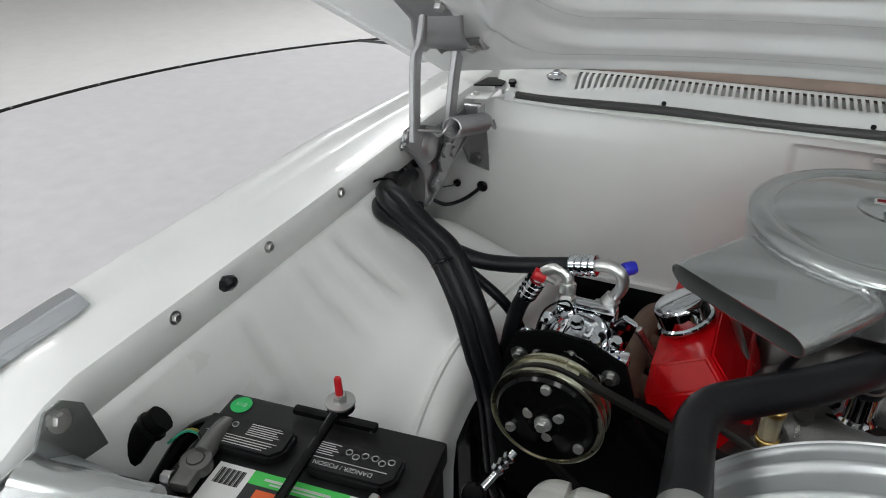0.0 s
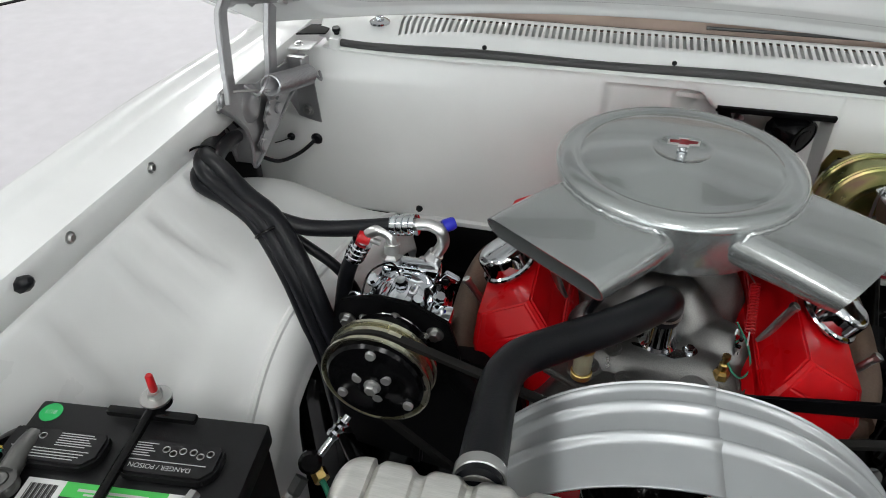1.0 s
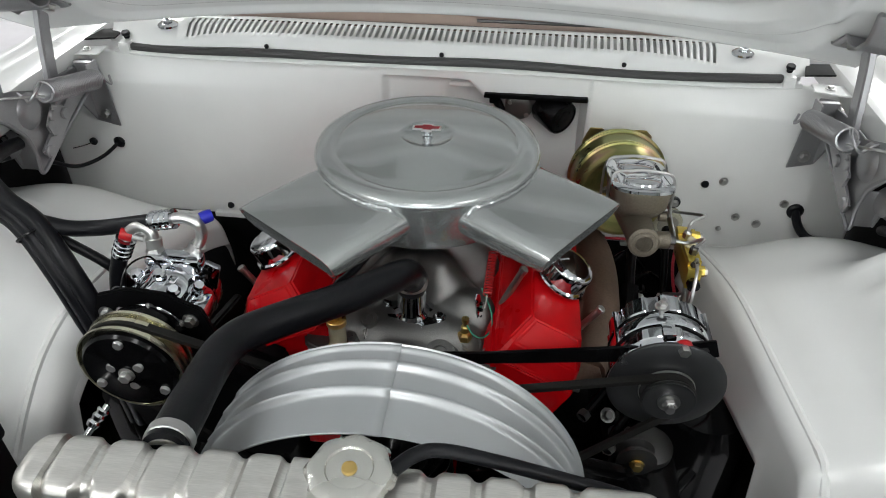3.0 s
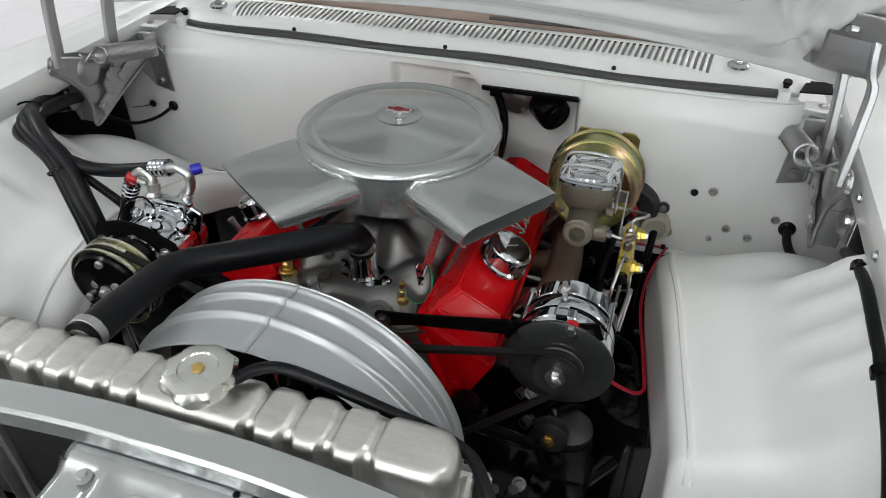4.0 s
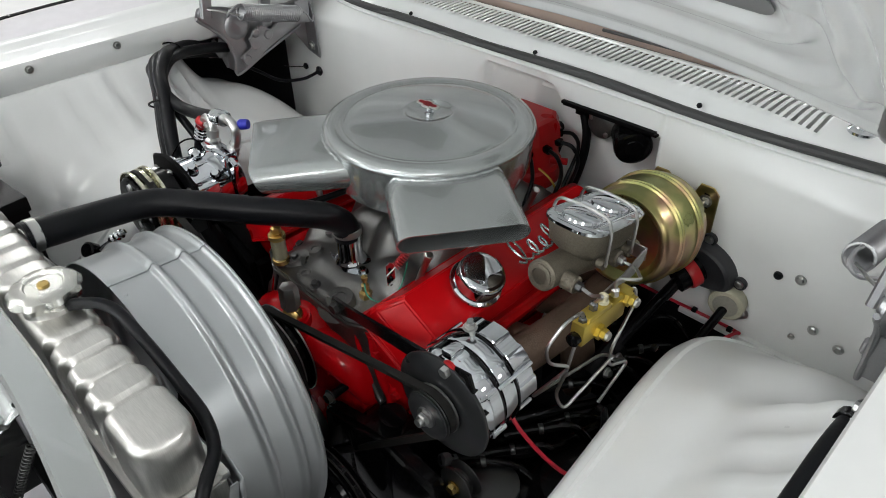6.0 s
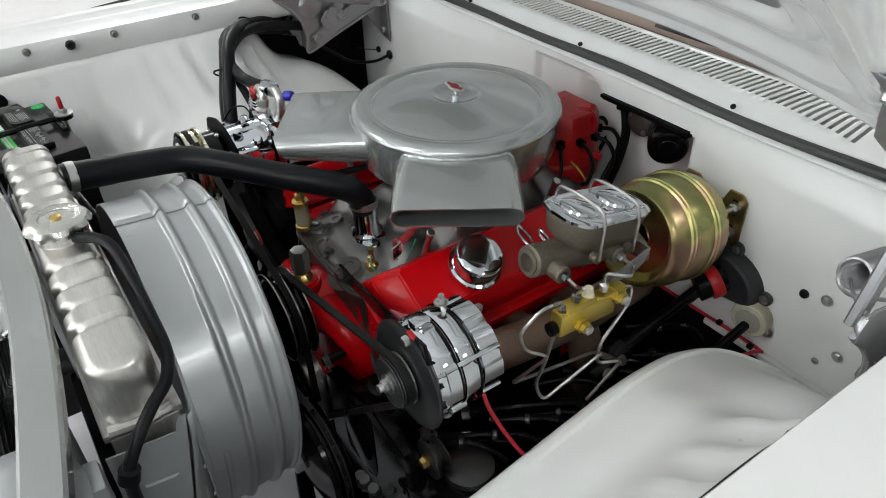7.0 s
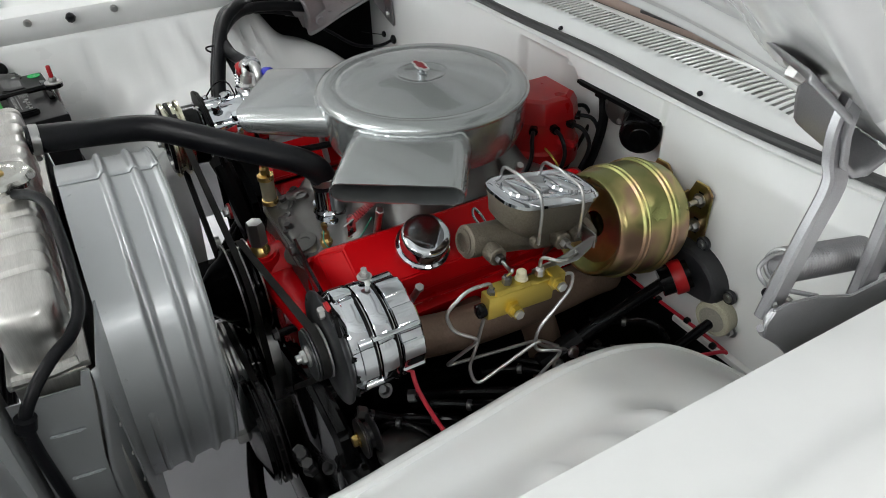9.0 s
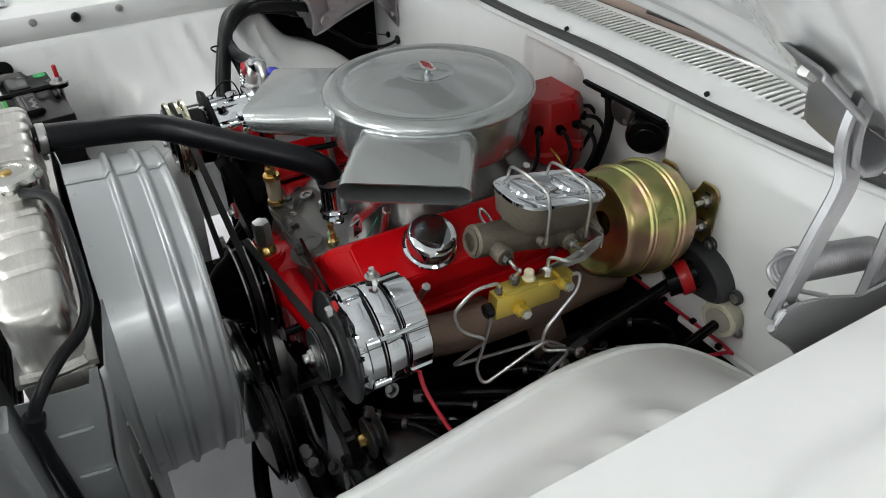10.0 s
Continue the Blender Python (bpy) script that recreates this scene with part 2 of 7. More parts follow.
TAN = material("tan_dash", (0.42, 0.32, 0.27), 0.6, spread=0.1)
WHITE_HOOD = material("white_hood_underside", (0.74, 0.75, 0.745), 0.22, coat=0.5, spread=0.04, bump=0.04, bump_size=40)
FAN_BLACK = material("satin_black_plate", (0.06, 0.062, 0.065), 0.30, metal=0.7, spread=0.15)
CAP_STEEL = material("cap_metal", (0.62, 0.62, 0.58), 0.26, metal=1.0, spread=0.1)
BRIGHT = material("bright_rivet_metal", (0.72, 0.72, 0.71), 0.38, metal=0.9, spread=0.08)
EMBLEM_RED = material("dark_red_enamel", (0.16, 0.008, 0.012), 0.25, coat=0.4, spread=0.1)
COVER_RUBBER = material("dusty_black_rubber", (0.026, 0.027, 0.031), 0.5, spread=0.25, grain=0.3, grain_size=300, bump=0.3, bump_size=90)
SLOT_GREY = material("grey_slot_fill", (0.20, 0.20, 0.20), 0.5, spread=0.05)


def zinc_rainbow():
    """Yellow zinc plating with its rainbow tints."""
    m = material("yellow_zinc_plate", (0.45, 0.37, 0.16), 0.30, metal=0.95, spread=0.1)
    nt = m.node_tree
    b = nt.nodes["Principled BSDF"]
    tc = nt.nodes.new("ShaderNodeTexCoord")
    no = nt.nodes.new("ShaderNodeTexNoise")
    no.inputs["Scale"].default_value = 16.0
    no.inputs["Detail"].default_value = 2.0
    cr = nt.nodes.new("ShaderNodeValToRGB")
    cr.color_ramp.elements[0].position, cr.color_ramp.elements[0].color = 0.38, (0.28, 0.29, 0.11, 1)
    cr.color_ramp.elements[1].position, cr.color_ramp.elements[1].color = 0.62, (0.42, 0.27, 0.18, 1)
    e = cr.color_ramp.elements.new(0.5)
    e.color = (0.47, 0.39, 0.17, 1)
    nt.links.new(tc.outputs["Object"], no.inputs["Vector"])
    nt.links.new(no.outputs["Fac"], cr.inputs["Fac"])
    nt.links.new(cr.outputs["Color"], b.inputs["Base Color"])
    return m


ZINC = zinc_rainbow()


def glass():
    m = bpy.data.materials.new("clear_glass")
    m.use_nodes = True
    b = m.node_tree.nodes["Principled BSDF"]
    b.inputs["Base Color"].default_value = (0.93, 0.95, 0.94, 1)
    b.inputs["Roughness"].default_value = 0.02
    b.inputs["Transmission Weight"].default_value = 1.0
    b.inputs["IOR"].default_value = 1.45
    return m


GLASS = glass()


def lamp_panel():
    m = bpy.data.materials.new("lit_diffuser")
    m.use_nodes = True
    b = m.node_tree.nodes["Principled BSDF"]
    b.inputs["Emission Color"].default_value = (1, 0.985, 0.96, 1)
    b.inputs["Emission Strength"].default_value = 6.0
    return m


PANEL = lamp_panel()


# glow for the fill sheet added behind the camera
def fill_glow():
    m = bpy.data.materials.new("fill_white_glow")
    m.use_nodes = True
    b = m.node_tree.nodes["Principled BSDF"]
    b.inputs["Base Color"].default_value = (0.8, 0.8, 0.8, 1)
    b.inputs["Emission Color"].default_value = (0.93, 0.98, 1.0, 1)
    b.inputs["Emission Strength"].default_value = 3.0
    return m


FILL_GLOW = fill_glow()

# ---- the room ----
def flat(name, x0, x1, y0, y1, z, mat, label, category, thick=0.1):
    ob = part(name, box(((x0 + x1) / 2, (y0 + y1) / 2, z - thick / 2), (x1 - x0, y1 - y0, thick), 0), mat, None, "", 0)
    return tagged(ob, label, category, "", "structure")


TURN_X, TURN_Y, TURN_R = -0.8, 1.1, 3.7
flat("floor", -9, 9, -8, 10, -0.012, FLOOR_OUT, "white glossy epoxy showroom floor", "floor")
turn = tagged(part("turntable_floor", disc(TURN_R, 0.03, (TURN_X, TURN_Y, -0.03), n=128, bev=0.003), FLOOR, None, "", 30), "light grey round turntable floor under the car", "turntable", "", "structure")
bm = bmesh.new()
for r0, r1 in ((TURN_R + 0.002, TURN_R + 0.05),):
    lathe([(r0, -0.02), (r0, 0.004), (r1, 0.004), (r1, -0.02)], (TURN_X, TURN_Y, 0), (0, 0, 1), 128, bm, caps=False)
tagged(part("turntable_rim", bm, BLACK_SATIN, None, "", 30), "dark rubber rim strip round the turntable", "trim", "", "structure")
for i in range(40):
    a = 2 * math.pi * i / 40
    part("rim_clip", box((TURN_X + math.cos(a) * (TURN_R + 0.026), TURN_Y + math.sin(a) * (TURN_R + 0.026), 0.006), (0.03, 0.012, 0.01), 0.002, Matrix.Rotation(a, 3, "Z")), STEEL, turn)
flat("ceiling", -9, 9, -8, 10, 3.6, CEILING, "white showroom ceiling", "ceiling")
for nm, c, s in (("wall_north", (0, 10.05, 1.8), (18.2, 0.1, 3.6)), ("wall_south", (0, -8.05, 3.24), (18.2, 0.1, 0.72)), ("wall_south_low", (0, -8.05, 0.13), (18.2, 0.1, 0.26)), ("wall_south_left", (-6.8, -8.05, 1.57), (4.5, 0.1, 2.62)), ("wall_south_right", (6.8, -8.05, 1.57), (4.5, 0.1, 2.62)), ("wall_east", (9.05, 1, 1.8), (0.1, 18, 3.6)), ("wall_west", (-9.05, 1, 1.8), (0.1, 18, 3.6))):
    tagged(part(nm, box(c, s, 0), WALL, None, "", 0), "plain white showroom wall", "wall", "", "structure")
for lx, ly in LAMPS:
    lamp = thing("ceiling_light", (lx, ly, 3.44), "white rectangular panel light on the ceiling", "ceiling light", "ceiling panel lights")
    part("frame", box((lx, ly, 3.43), (0.72, 1.35, 0.08), 0.01), WALL, lamp)
    part("diffuser", box((lx, ly, 3.385), (0.62, 1.25, 0.008), 0), PANEL, lamp, "lit white diffuser")


# made-up glazed front, never in view, around the added fill lamp
fill_front = thing("fill_light_front", (0, -8.05, 0.26), "unseen glazed front added to carry the fill light", "window", "", "structure")
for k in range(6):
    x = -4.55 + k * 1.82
    part("fill_frame", box((x, -8.05, 1.57), (0.07, 0.09, 2.62), 0.004), STEEL_DARK, fill_front)
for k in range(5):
    ob = part("pane", box((-3.64 + k * 1.82, -8.06, 1.57), (1.75, 0.008, 2.62), 0), GLASS, fill_front)
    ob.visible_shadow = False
tagged(part("backdrop", box((0, -8.4, 1.57), (9.6, 0.02, 3.0), 0), FILL_GLOW, None, "", 0), "glowing sheet added behind the made-up glazed front", "backdrop", "", "structure")

# ---- the body: firewall, cowl, fenders, inner fenders ----
def edge_back(x):
    return (abs(x) / 0.66) ** 4


def lip_z(x):
    return 0.958 - 0.022 * min((abs(x) / 0.66) ** 2.5, 1.2)


def wall_y(x, z):
    y = 0.29 + 0.055 * min(edge_back(x), 1.3) * sstep(0.885, 0.945, z)
    # the stamped recess behind the engine, with the wiper housing hanging into it
    rec = sstep(-0.122, -0.104, x) * (1 - sstep(0.280, 0.292, x)) * (1 - sstep(0.926, 0.934, z))
    low = 1 - sstep(0.10, 0.26, x) * (1 - sstep(0.66, 0.83, z)) * 0.75
    y += (0.014 + 0.041 * sstep(0.0, 0.06, x)) * rec * low
    # wiper housing: it stands forward above the opening, its left side slants
    left = 0.055 + (0.925 - z) * 0.9
    hous = sstep(left - 0.012, left + 0.012, x) * (1 - sstep(0.288, 0.296, x)) * sstep(0.900, 0.906, z)
    y -= ((0.014 + 0.041 * sstep(0.0, 0.06, x)) * rec * low + 0.006) * hous
    y += 0.0006 * math.sin(x * 23 + z * 17)
    return y


fire = thing("firewall", (0, 0.3, 0.57), "white painted steel firewall with a stamped recess", "firewall", "", "structure")
WIPER = (0.086, 0.287, 0.880, 0.906)
zs = lin(0.575, 0.960, 66)
bm = bmesh.new()
xs = lin(-0.86, 0.86, 344)
grid = {}
for i, x in enumerate(xs):
    for j, z in enumerate(zs):
        zz = min(z, lip_z(x)) if j == len(zs) - 1 else 0.575 + (lip_z(x) - 0.575) * j / (len(zs) - 1)
        grid[i, j] = bm.verts.new((x, wall_y(x, zz), zz))
for i in range(len(xs) - 1):
    for j in range(len(zs) - 1):
        cx, cz = (xs[i] + xs[i + 1]) / 2, grid[i, j].co.z / 2 + grid[i, j + 1].co.z / 2
        bl = 0.880
        if WIPER[0] < cx < WIPER[1] and bl < cz < WIPER[3]:
            continue
        bm.faces.new((grid[i, j], grid[i + 1, j], grid[i + 1, j + 1], grid[i, j + 1]))
part("panel", bm, WHITE_SATIN, fire, "white satin stamped panel", 40, thick=-0.003)
# black boxes stand in for the shade under the wiper housing
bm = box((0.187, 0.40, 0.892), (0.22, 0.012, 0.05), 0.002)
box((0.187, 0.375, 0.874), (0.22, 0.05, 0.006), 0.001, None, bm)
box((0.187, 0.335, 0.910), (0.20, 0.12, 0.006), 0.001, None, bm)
part("wiper_shade", bm, BLACK_SATIN, fire, "black boxes standing for shade in the wiper opening")
# the overhang's shadow above the motor, built as a black strip
part("opening_shadow", box((0.187, 0.288, 0.9035), (0.203, 0.012, 0.006), 0.002), BLACK_SATIN, fire, "black strip for the shadow along the wiper opening")
# darkness of the opening below the panel, put in as a black sheet
bm = sheet(lambda u, v: V(u, 0.30 - 0.30 * (0.575 - v) * 0.2 + 0.02, v), lin(-0.8, 0.8, 8), lin(0.20, 0.578, 4))
part("void_sheet", bm, BLACK_SATIN, fire, "black sheet standing for the dark opening below", 40, thick=-0.003)
# bottom flange with its seam
for a, b in ((-0.52, -0.10), (0.40, 0.80)):
    part("bottom_flange", box(((a + b) / 2, 0.282, 0.578), (b - a, 0.014, 0.012), 0.003), WHITE_SATIN, fire)
# turned lip, seal, and cowl
def lip_line(dx, dz, n=40, x1=0.655):
    return [(x, 0.29 + 0.055 * edge_back(x) + dx, lip_z(x) + dz) for x in lin(-x1, x1, n)]


bm = bmesh.new()
skin(bm, [[V(x, y + a, z + b) for a, b in ((0.004, -0.010), (-0.012, -0.006), (-0.014, -0.002), (-0.010, 0.001), (0.012, 0.001), (0.012, -0.010))] for x, y, z in lip_line(0, 0, x1=0.70)])
part("lip", fix(bm), WHITE, fire, "white turned lip", 40)
seal = tagged(part("cowl_seal", tube([(x, y, z + 0.0022 * math.sin(x * 13)) for x, y, z in lip_line(0.002, 0.008)], 0.0085, 10, 2), SEAL, None), "dark grey rubber weatherstrip along the cowl edge", "seal")

cowl = thing("cowl_panel", (0, 0.40, 0.96), "white cowl panel with a row of air slots", "cowl panel", "", "structure")
SLOT_N, SLOT_X = 84, 0.533


def cowl_z(x, y):
    f = 0.29 + 0.055 * edge_back(x)
    rise = lip_z(x) + 0.012
    top = 0.992 - 0.012 * max(0, (abs(x) - 0.35) / 0.35) ** 2
    return rise + (top - rise) * sstep(f - 0.004, f + 0.045, y) + 0.05 * max(y - 0.40, 0)


bm = bmesh.new()
pitch = 2 * SLOT_X / SLOT_N
ys = [0, 0.1, 0.25, 0.45, 0.7, 1.0]
cols = []
for k in range(SLOT_N * 2 + 1):
    cols.append(-SLOT_X + k * pitch / 2)
ends = lin(-0.715, -SLOT_X, 8)[:-1]
allx = ends + cols + [-e for e in reversed(ends)]


def cowl_rows(x):
    f = 0.29 + 0.055 * edge_back(x) + 0.002
    rows = [f + (0.334 - f) * t for t in ys[:-1]]
    if f > 0.330:
        rows = [f + 0.001 * t for t in range(5)]
        return rows + [max(0.334, f + 0.006), 0.37, 0.403, 0.410, 0.418]
    return rows + [0.334, 0.37, 0.403, 0.410, 0.418]


vs = []
for x in allx:
    slant = 0.10 * (x / 0.5)
    vs.append([bm.verts.new((x + (slant * (y - 0.36) if abs(x) < 0.56 else 0), y, cowl_z(x, y))) for y in cowl_rows(x)])
for i in range(len(allx) - 1):
    in_slots = len(ends) <= i < len(ends) + SLOT_N * 2
    for j in range(9):
        if in_slots and (i - len(ends)) % 2 == 0 and 5 <= j <= 6:
            continue
        bm.faces.new((vs[i][j], vs[i + 1][j], vs[i + 1][j + 1], vs[i][j + 1]))
part("top_panel", bm, WHITE, cowl, "white panel with slots", 40, thick=-0.0012)
bm = bmesh.new()
skin(bm, [[V(x, 0.312 + 0.05 * edge_back(x), lip_z(x) - 0.004), V(x, 0.305 + 0.055 * edge_back(x), lip_z(x) + 0.013)] for x in lin(-0.70, 0.70, 30)], closed=False)
part("front_face", bm, WHITE, cowl, "", 40, thick=-0.003)
part("plenum_wall", box((0, 0.424, 0.935), (1.14, 0.008, 0.090), 0), WHITE_SATIN, cowl, "white back of the plenum")
part("plenum", box((0, 0.365, 0.915), (1.14, 0.11, 0.01), 0.002), WHITE_SATIN, cowl, "white plenum under the slots")
for s in (-1, 1):
    x = s * 0.577
    piv = thing("wiper_pivot", (x, 0.365, 0.985), "chrome wiper pivot nut on the cowl", "wiper pivot", "wiper pivots")
    part("bezel", lathe([(0.021, 0), (0.021, 0.004), (0.015, 0.008), (0.012, 0.008)], (x, 0.365, 0.983), (0, 0, 1), 24), CHROME, piv)
    part("nut", hexbolt((x, 0.365, 0.990), (0, -0.1, 1), 0.009, 0.008, 0), CHROME, piv)
    part("shaft", disc(0.0045, 0.012, (x, 0.365, 0.996), (0, -0.1, 1), 12), CHROME, piv)
    # bump stop and bracket at the end of the seal
    tab = thing("seal_bracket", (s * 0.668, 0.35, 0.93), "white folded bracket with a rubber stop at the seal end", "bracket", "seal brackets")
    part("bracket", box((s * 0.668, 0.345, 0.944), (0.022, 0.03, 0.022), 0.003), WHITE, tab)
    part("stop", lathe([(0.006, 0), (0.006, 0.014), (0.009, 0.016), (0.008, 0.022)], (s * 0.671, 0.361, 0.948), (0, -0.2, 1), 12), RUBBER, tab, "black rubber stop")
    for dx in (0.347, 0.0):
        if dx or s > 0:
            part("cowl_plug", lathe([(0.0045, 0), (0.0045, 0.003), (0.003, 0.004)], (s * dx, 0.297 if dx else 0.30, 0.976), (0, -0.7, 1), 12), RUBBER, cowl, "small dark plug")
wsh = thing("windshield", (0, 0.47, 0.985), "tinted windshield with a tan dash behind the cowl", "windshield")
bm = sheet(lambda u, v: V(u, 0.422 + 0.70 * v, 0.985 + 0.30 * v), lin(-0.66, 0.66, 12), lin(0, 1.0, 6))
part("pane", bm, TAN, wsh, "tan dash seen through tinted glass", 40, thick=0.006)
part("rubber_frame", tube([(-0.66, 0.420, 0.986), (0, 0.420, 0.989), (0.66, 0.420, 0.986)], 0.0045, 8, 4), STEEL_DARK, wsh)
for s in (-1, 1):
    part("wiper_blade", tube([(s * 0.577 - 0.02, 0.42, 0.998), (s * 0.577 - 0.12, 0.43, 1.002), (s * 0.577 - 0.36, 0.436, 1.000), (s * 0.577 - 0.52, 0.44, 0.998)], 0.0035, 8, 5), STEEL_DARK, wsh, "thin dark wiper blade")


# one side of the car: s = -1 or 1
def arch_z(y, s):
    if s > 0:
        return 0.757 - 0.95 * max(y + 0.15, 0) ** 2 - 1.3 * max(-0.42 - y, 0)
    if y > 0:
        return min(0.752 - 0.95 * (y + 0.15) ** 2, 0.790 - 3.2 * (y + 0.01) ** 2)
    return 0.752 - 0.95 * max(y + 0.15, 0) ** 2 - 2.0 * max(-0.19 - y, 0) ** 2 if y > -0.46 else 0.752 - 2.0 * 0.27 ** 2 - 1.08 * (-0.46 - y)


def inner_x(y, s):
    """Where the inner wall of the wheelhouse stands."""
    if s > 0:
        return 0.488 + 0.105 * max(0.03 - max(y, -0.40), 0) + 3.5 * max(y - 0.10, 0) ** 2
    return 0.47 + 0.03 * sstep(-0.02, -0.36, y) + 0.05 * sstep(0.18, 0.34, y)


def inner_fender(s):
    side = "passenger" if s < 0 else "driver"
    th = thing("inner_fender", (s * 0.62, -0.2, 0.4), "white painted inner fender with a domed wheelhouse", "inner fender", "inner fenders")
    us = [0, 0.02, 0.05, 0.1] + lin(0.15, 1, 26)
    rows = []
    yv = lin(-0.80, 0.288, 90)
    for y in yv:
        xw, za = inner_x(y, s), arch_z(y, s)
        rs, lean = (0.030, 0.008) if s > 0 else (0.055, 0.006)
        xs = xw + (lean if s > 0 else 0) + rs
        ring = []
        kr = sstep(-0.10, 0.03, y)
        rail = 0.902
        zd = max(za, 0.790 - 3.2 * max(y + 0.01, 0) ** 2)
        # inner wall, rounded shoulder, then the rise to the fender rail
        low = 0.665 if s < 0 else 0.607 - 0.13 * min(y, 0)
        zb = 0.22 + (low - 0.22) * sstep(-0.375, -0.345, y) + (za - 0.085 - low) * sstep(-0.06, 0.04 if s < 0 else 0.12, y)
        zb = min(zb, za - 0.07)
        for z in lin(0.0, 1.0, 9)[:-1]:
            ring.append((xs - rs - lean * (1 - z), zb + (za - rs - zb) * z))
        for k in range(9):
            a = math.pi / 2 * k / 8
            ring.append((xs - rs * math.cos(a), za - rs + rs * math.sin(a)))
        for u in us[3:]:
            x = xs + (0.752 + 0.105 * kr + (0.016 if s > 0 else 0) - xs) * u
            rise = za + (zd - za) * sstep(0.0, 0.55, u) - 0.02 * sstep(0.6, 1.0, u)
            front = za + 0.026 * math.sin(math.pi * min(u / 0.8, 1)) + (rail - za) * (0.35 * u ** 1.6 + 0.65 * sstep(0.35, 1.05, u) / sstep(0.35, 1.05, 1.0))
            zz = front * (1 - kr) + rise * kr
            # stamped dents near the rail
            if s > 0:
                for yc in (-0.10, -0.165, -0.232, -0.30):
                    zz += 0.011 * math.exp(-((y - yc) / 0.014) ** 2) * sstep(0.50, 0.72, u) * (1 - sstep(0.90, 1.0, u))
                zz -= 0.034 * math.exp(-((y - 0.0) / 0.045) ** 2 - ((u - 0.80) / 0.15) ** 2)
            else:
                for yc, k in ((-0.115, 1.6), (-0.155, 1.3), (-0.27, 0.9), (-0.36, 0.6), (-0.49, 1.3)):
                    yy = yc + 0.05 * (1 - u)
                    zz += k * 0.009 * (math.exp(-((y - yy) / 0.012) ** 2) - math.exp(-((y - yy - 0.022) / 0.013) ** 2)) * sstep(0.35, 0.60, u) * (1 - sstep(0.85, 1.0, u))
            ring.append((x, zz))
        rows.append([V(s * x, y, z) for x, z in ring])
    bm = bmesh.new()
    skin(bm, rows, closed=False)
    part("wheelhouse", bm, WHITE, th, "white domed wheelhouse panel", 60, thick=0.003 * (1 if s < 0 else -1))
    line = [(s * (inner_x(y, s) + (0.042 if s < 0 else 0.034)), y, arch_z(y, s) - 0.004) for y in lin(-0.44, 0.24, 24)]
    part("bead", tube(line, 0.007, 8, 2), WHITE, th, "raised bead along the shoulder")
    return th


RX = 0.016


def fender(s):
    th = thing("fender", (s * 0.86, -0.2, 0.4), "glossy white front fender with a bolted inner rail", "fender", "front fenders")

    def sec(y):
        w = 0.0 + 0.045 * sstep(-0.1, 0.45, y)
        return [(0.757, 0.895), (0.752, 0.900), (0.7515, 0.948), (0.755, 0.956), (0.775, 0.9590), (0.822 - w * 0.5, 0.9592), (0.842 - w * 0.6, 0.9575), (0.853 - w * 0.6, 0.9655), (0.874 - w * 0.8, 0.9700), (0.900 - w, 0.958), (0.925 - w, 0.93), (0.945 - w, 0.87), (0.955 - w, 0.75), (0.955 - w, 0.60), (0.93 - w, 0.24)]
    bm = bmesh.new()
    rows = []
    for y in lin(-0.86, 0.60, 36):
        d = -0.05 * sstep(-0.70, -0.86, y)
        rows.append([V(s * x + RX * (s > 0), y, z + d) for x, z in sec(y)])
    skin(bm, rows, closed=False)
    mod = part("outer_panel", bm, WHITE, th, "glossy white outer panel", 50, thick=0.003 * (1 if s < 0 else -1))
    ybs = (-0.564, -0.385, -0.201, 0.004) if s < 0 else (-0.50, -0.312, -0.135, 0.02)
    for y in ybs:
        part("bolt", hexbolt((s * 0.7515 + RX * (s > 0), y, 0.928 if s > 0 else 0.941), (-s, 0, 0.05), 0.0058, 0.006, 1.5), STEEL, th, "zinc bolt")
    yb = -0.478 if s < 0 else -0.43
    part("hood_bumper", lathe([(0.010, 0), (0.011, 0.008), (0.008, 0.02), (0.004, 0.024)], (s * 0.752 + RX * (s > 0), yb, 0.935), (-s * 0.8, 0, 0.5), 8), RUBBER, th, "black rubber hood bumper")
    # black sheets put in for the shade between the rail and the wheelhouse
    part("cavity_shade", box((s * 0.868, 0.10, 0.74), (0.006, 0.40, 0.40), 0), BLACK_SATIN, th, "black sheet standing for shade behind the rail")
    part("cavity_shade_floor", box((s * 0.79, 0.09, 0.56), (0.16, 0.44, 0.006), 0), BLACK_SATIN, th, "black sheet standing for shade low in the cavity")
    # chrome spear on the fender's crest
    bm = bmesh.new()
    skin(bm, [[V(s * (xc + dx * k), y, 0.968 + dz * k + 0.001 - 0.05 * sstep(-0.70, -0.86, y)) for dx, dz in ((-0.030, -0.006), (-0.018, 0.004), (-0.004, 0.010), (0.002, 0.011), (0.010, 0.006), (0.024, -0.004), (0.0, -0.010))] for y, xc, k in ((-0.86, 0.862, 1), (-0.72, 0.862, 1), (-0.63, 0.862, 1.0), (-0.605, 0.862, 0.9))])
    part("chrome_spear", fix(bm), CHROME, th, "polished chrome spear moulding", 30)
    return th


for s in (-1, 1):
    inner_fender(s)
    fender(s)
# added panel that keeps front light off the floor under the bay
val = thing("nose_light_block", (0, -1.0, 0.2), "white panel added at the nose to block light", "valance", "", "structure")
bm = bmesh.new()
skin(bm, [[V(x, -1.02 + 0.16 * (abs(x) / 0.93) ** 3 + a, z) for a, z in ((0.05, 0.20), (0.0, 0.30), (-0.02, 0.50), (0.0, 0.70), (0.03, 0.80))] for x in lin(-0.93, 0.93, 30)], closed=False)
part("panel", bm, WHITE, val, "", 50, thick=0.003)

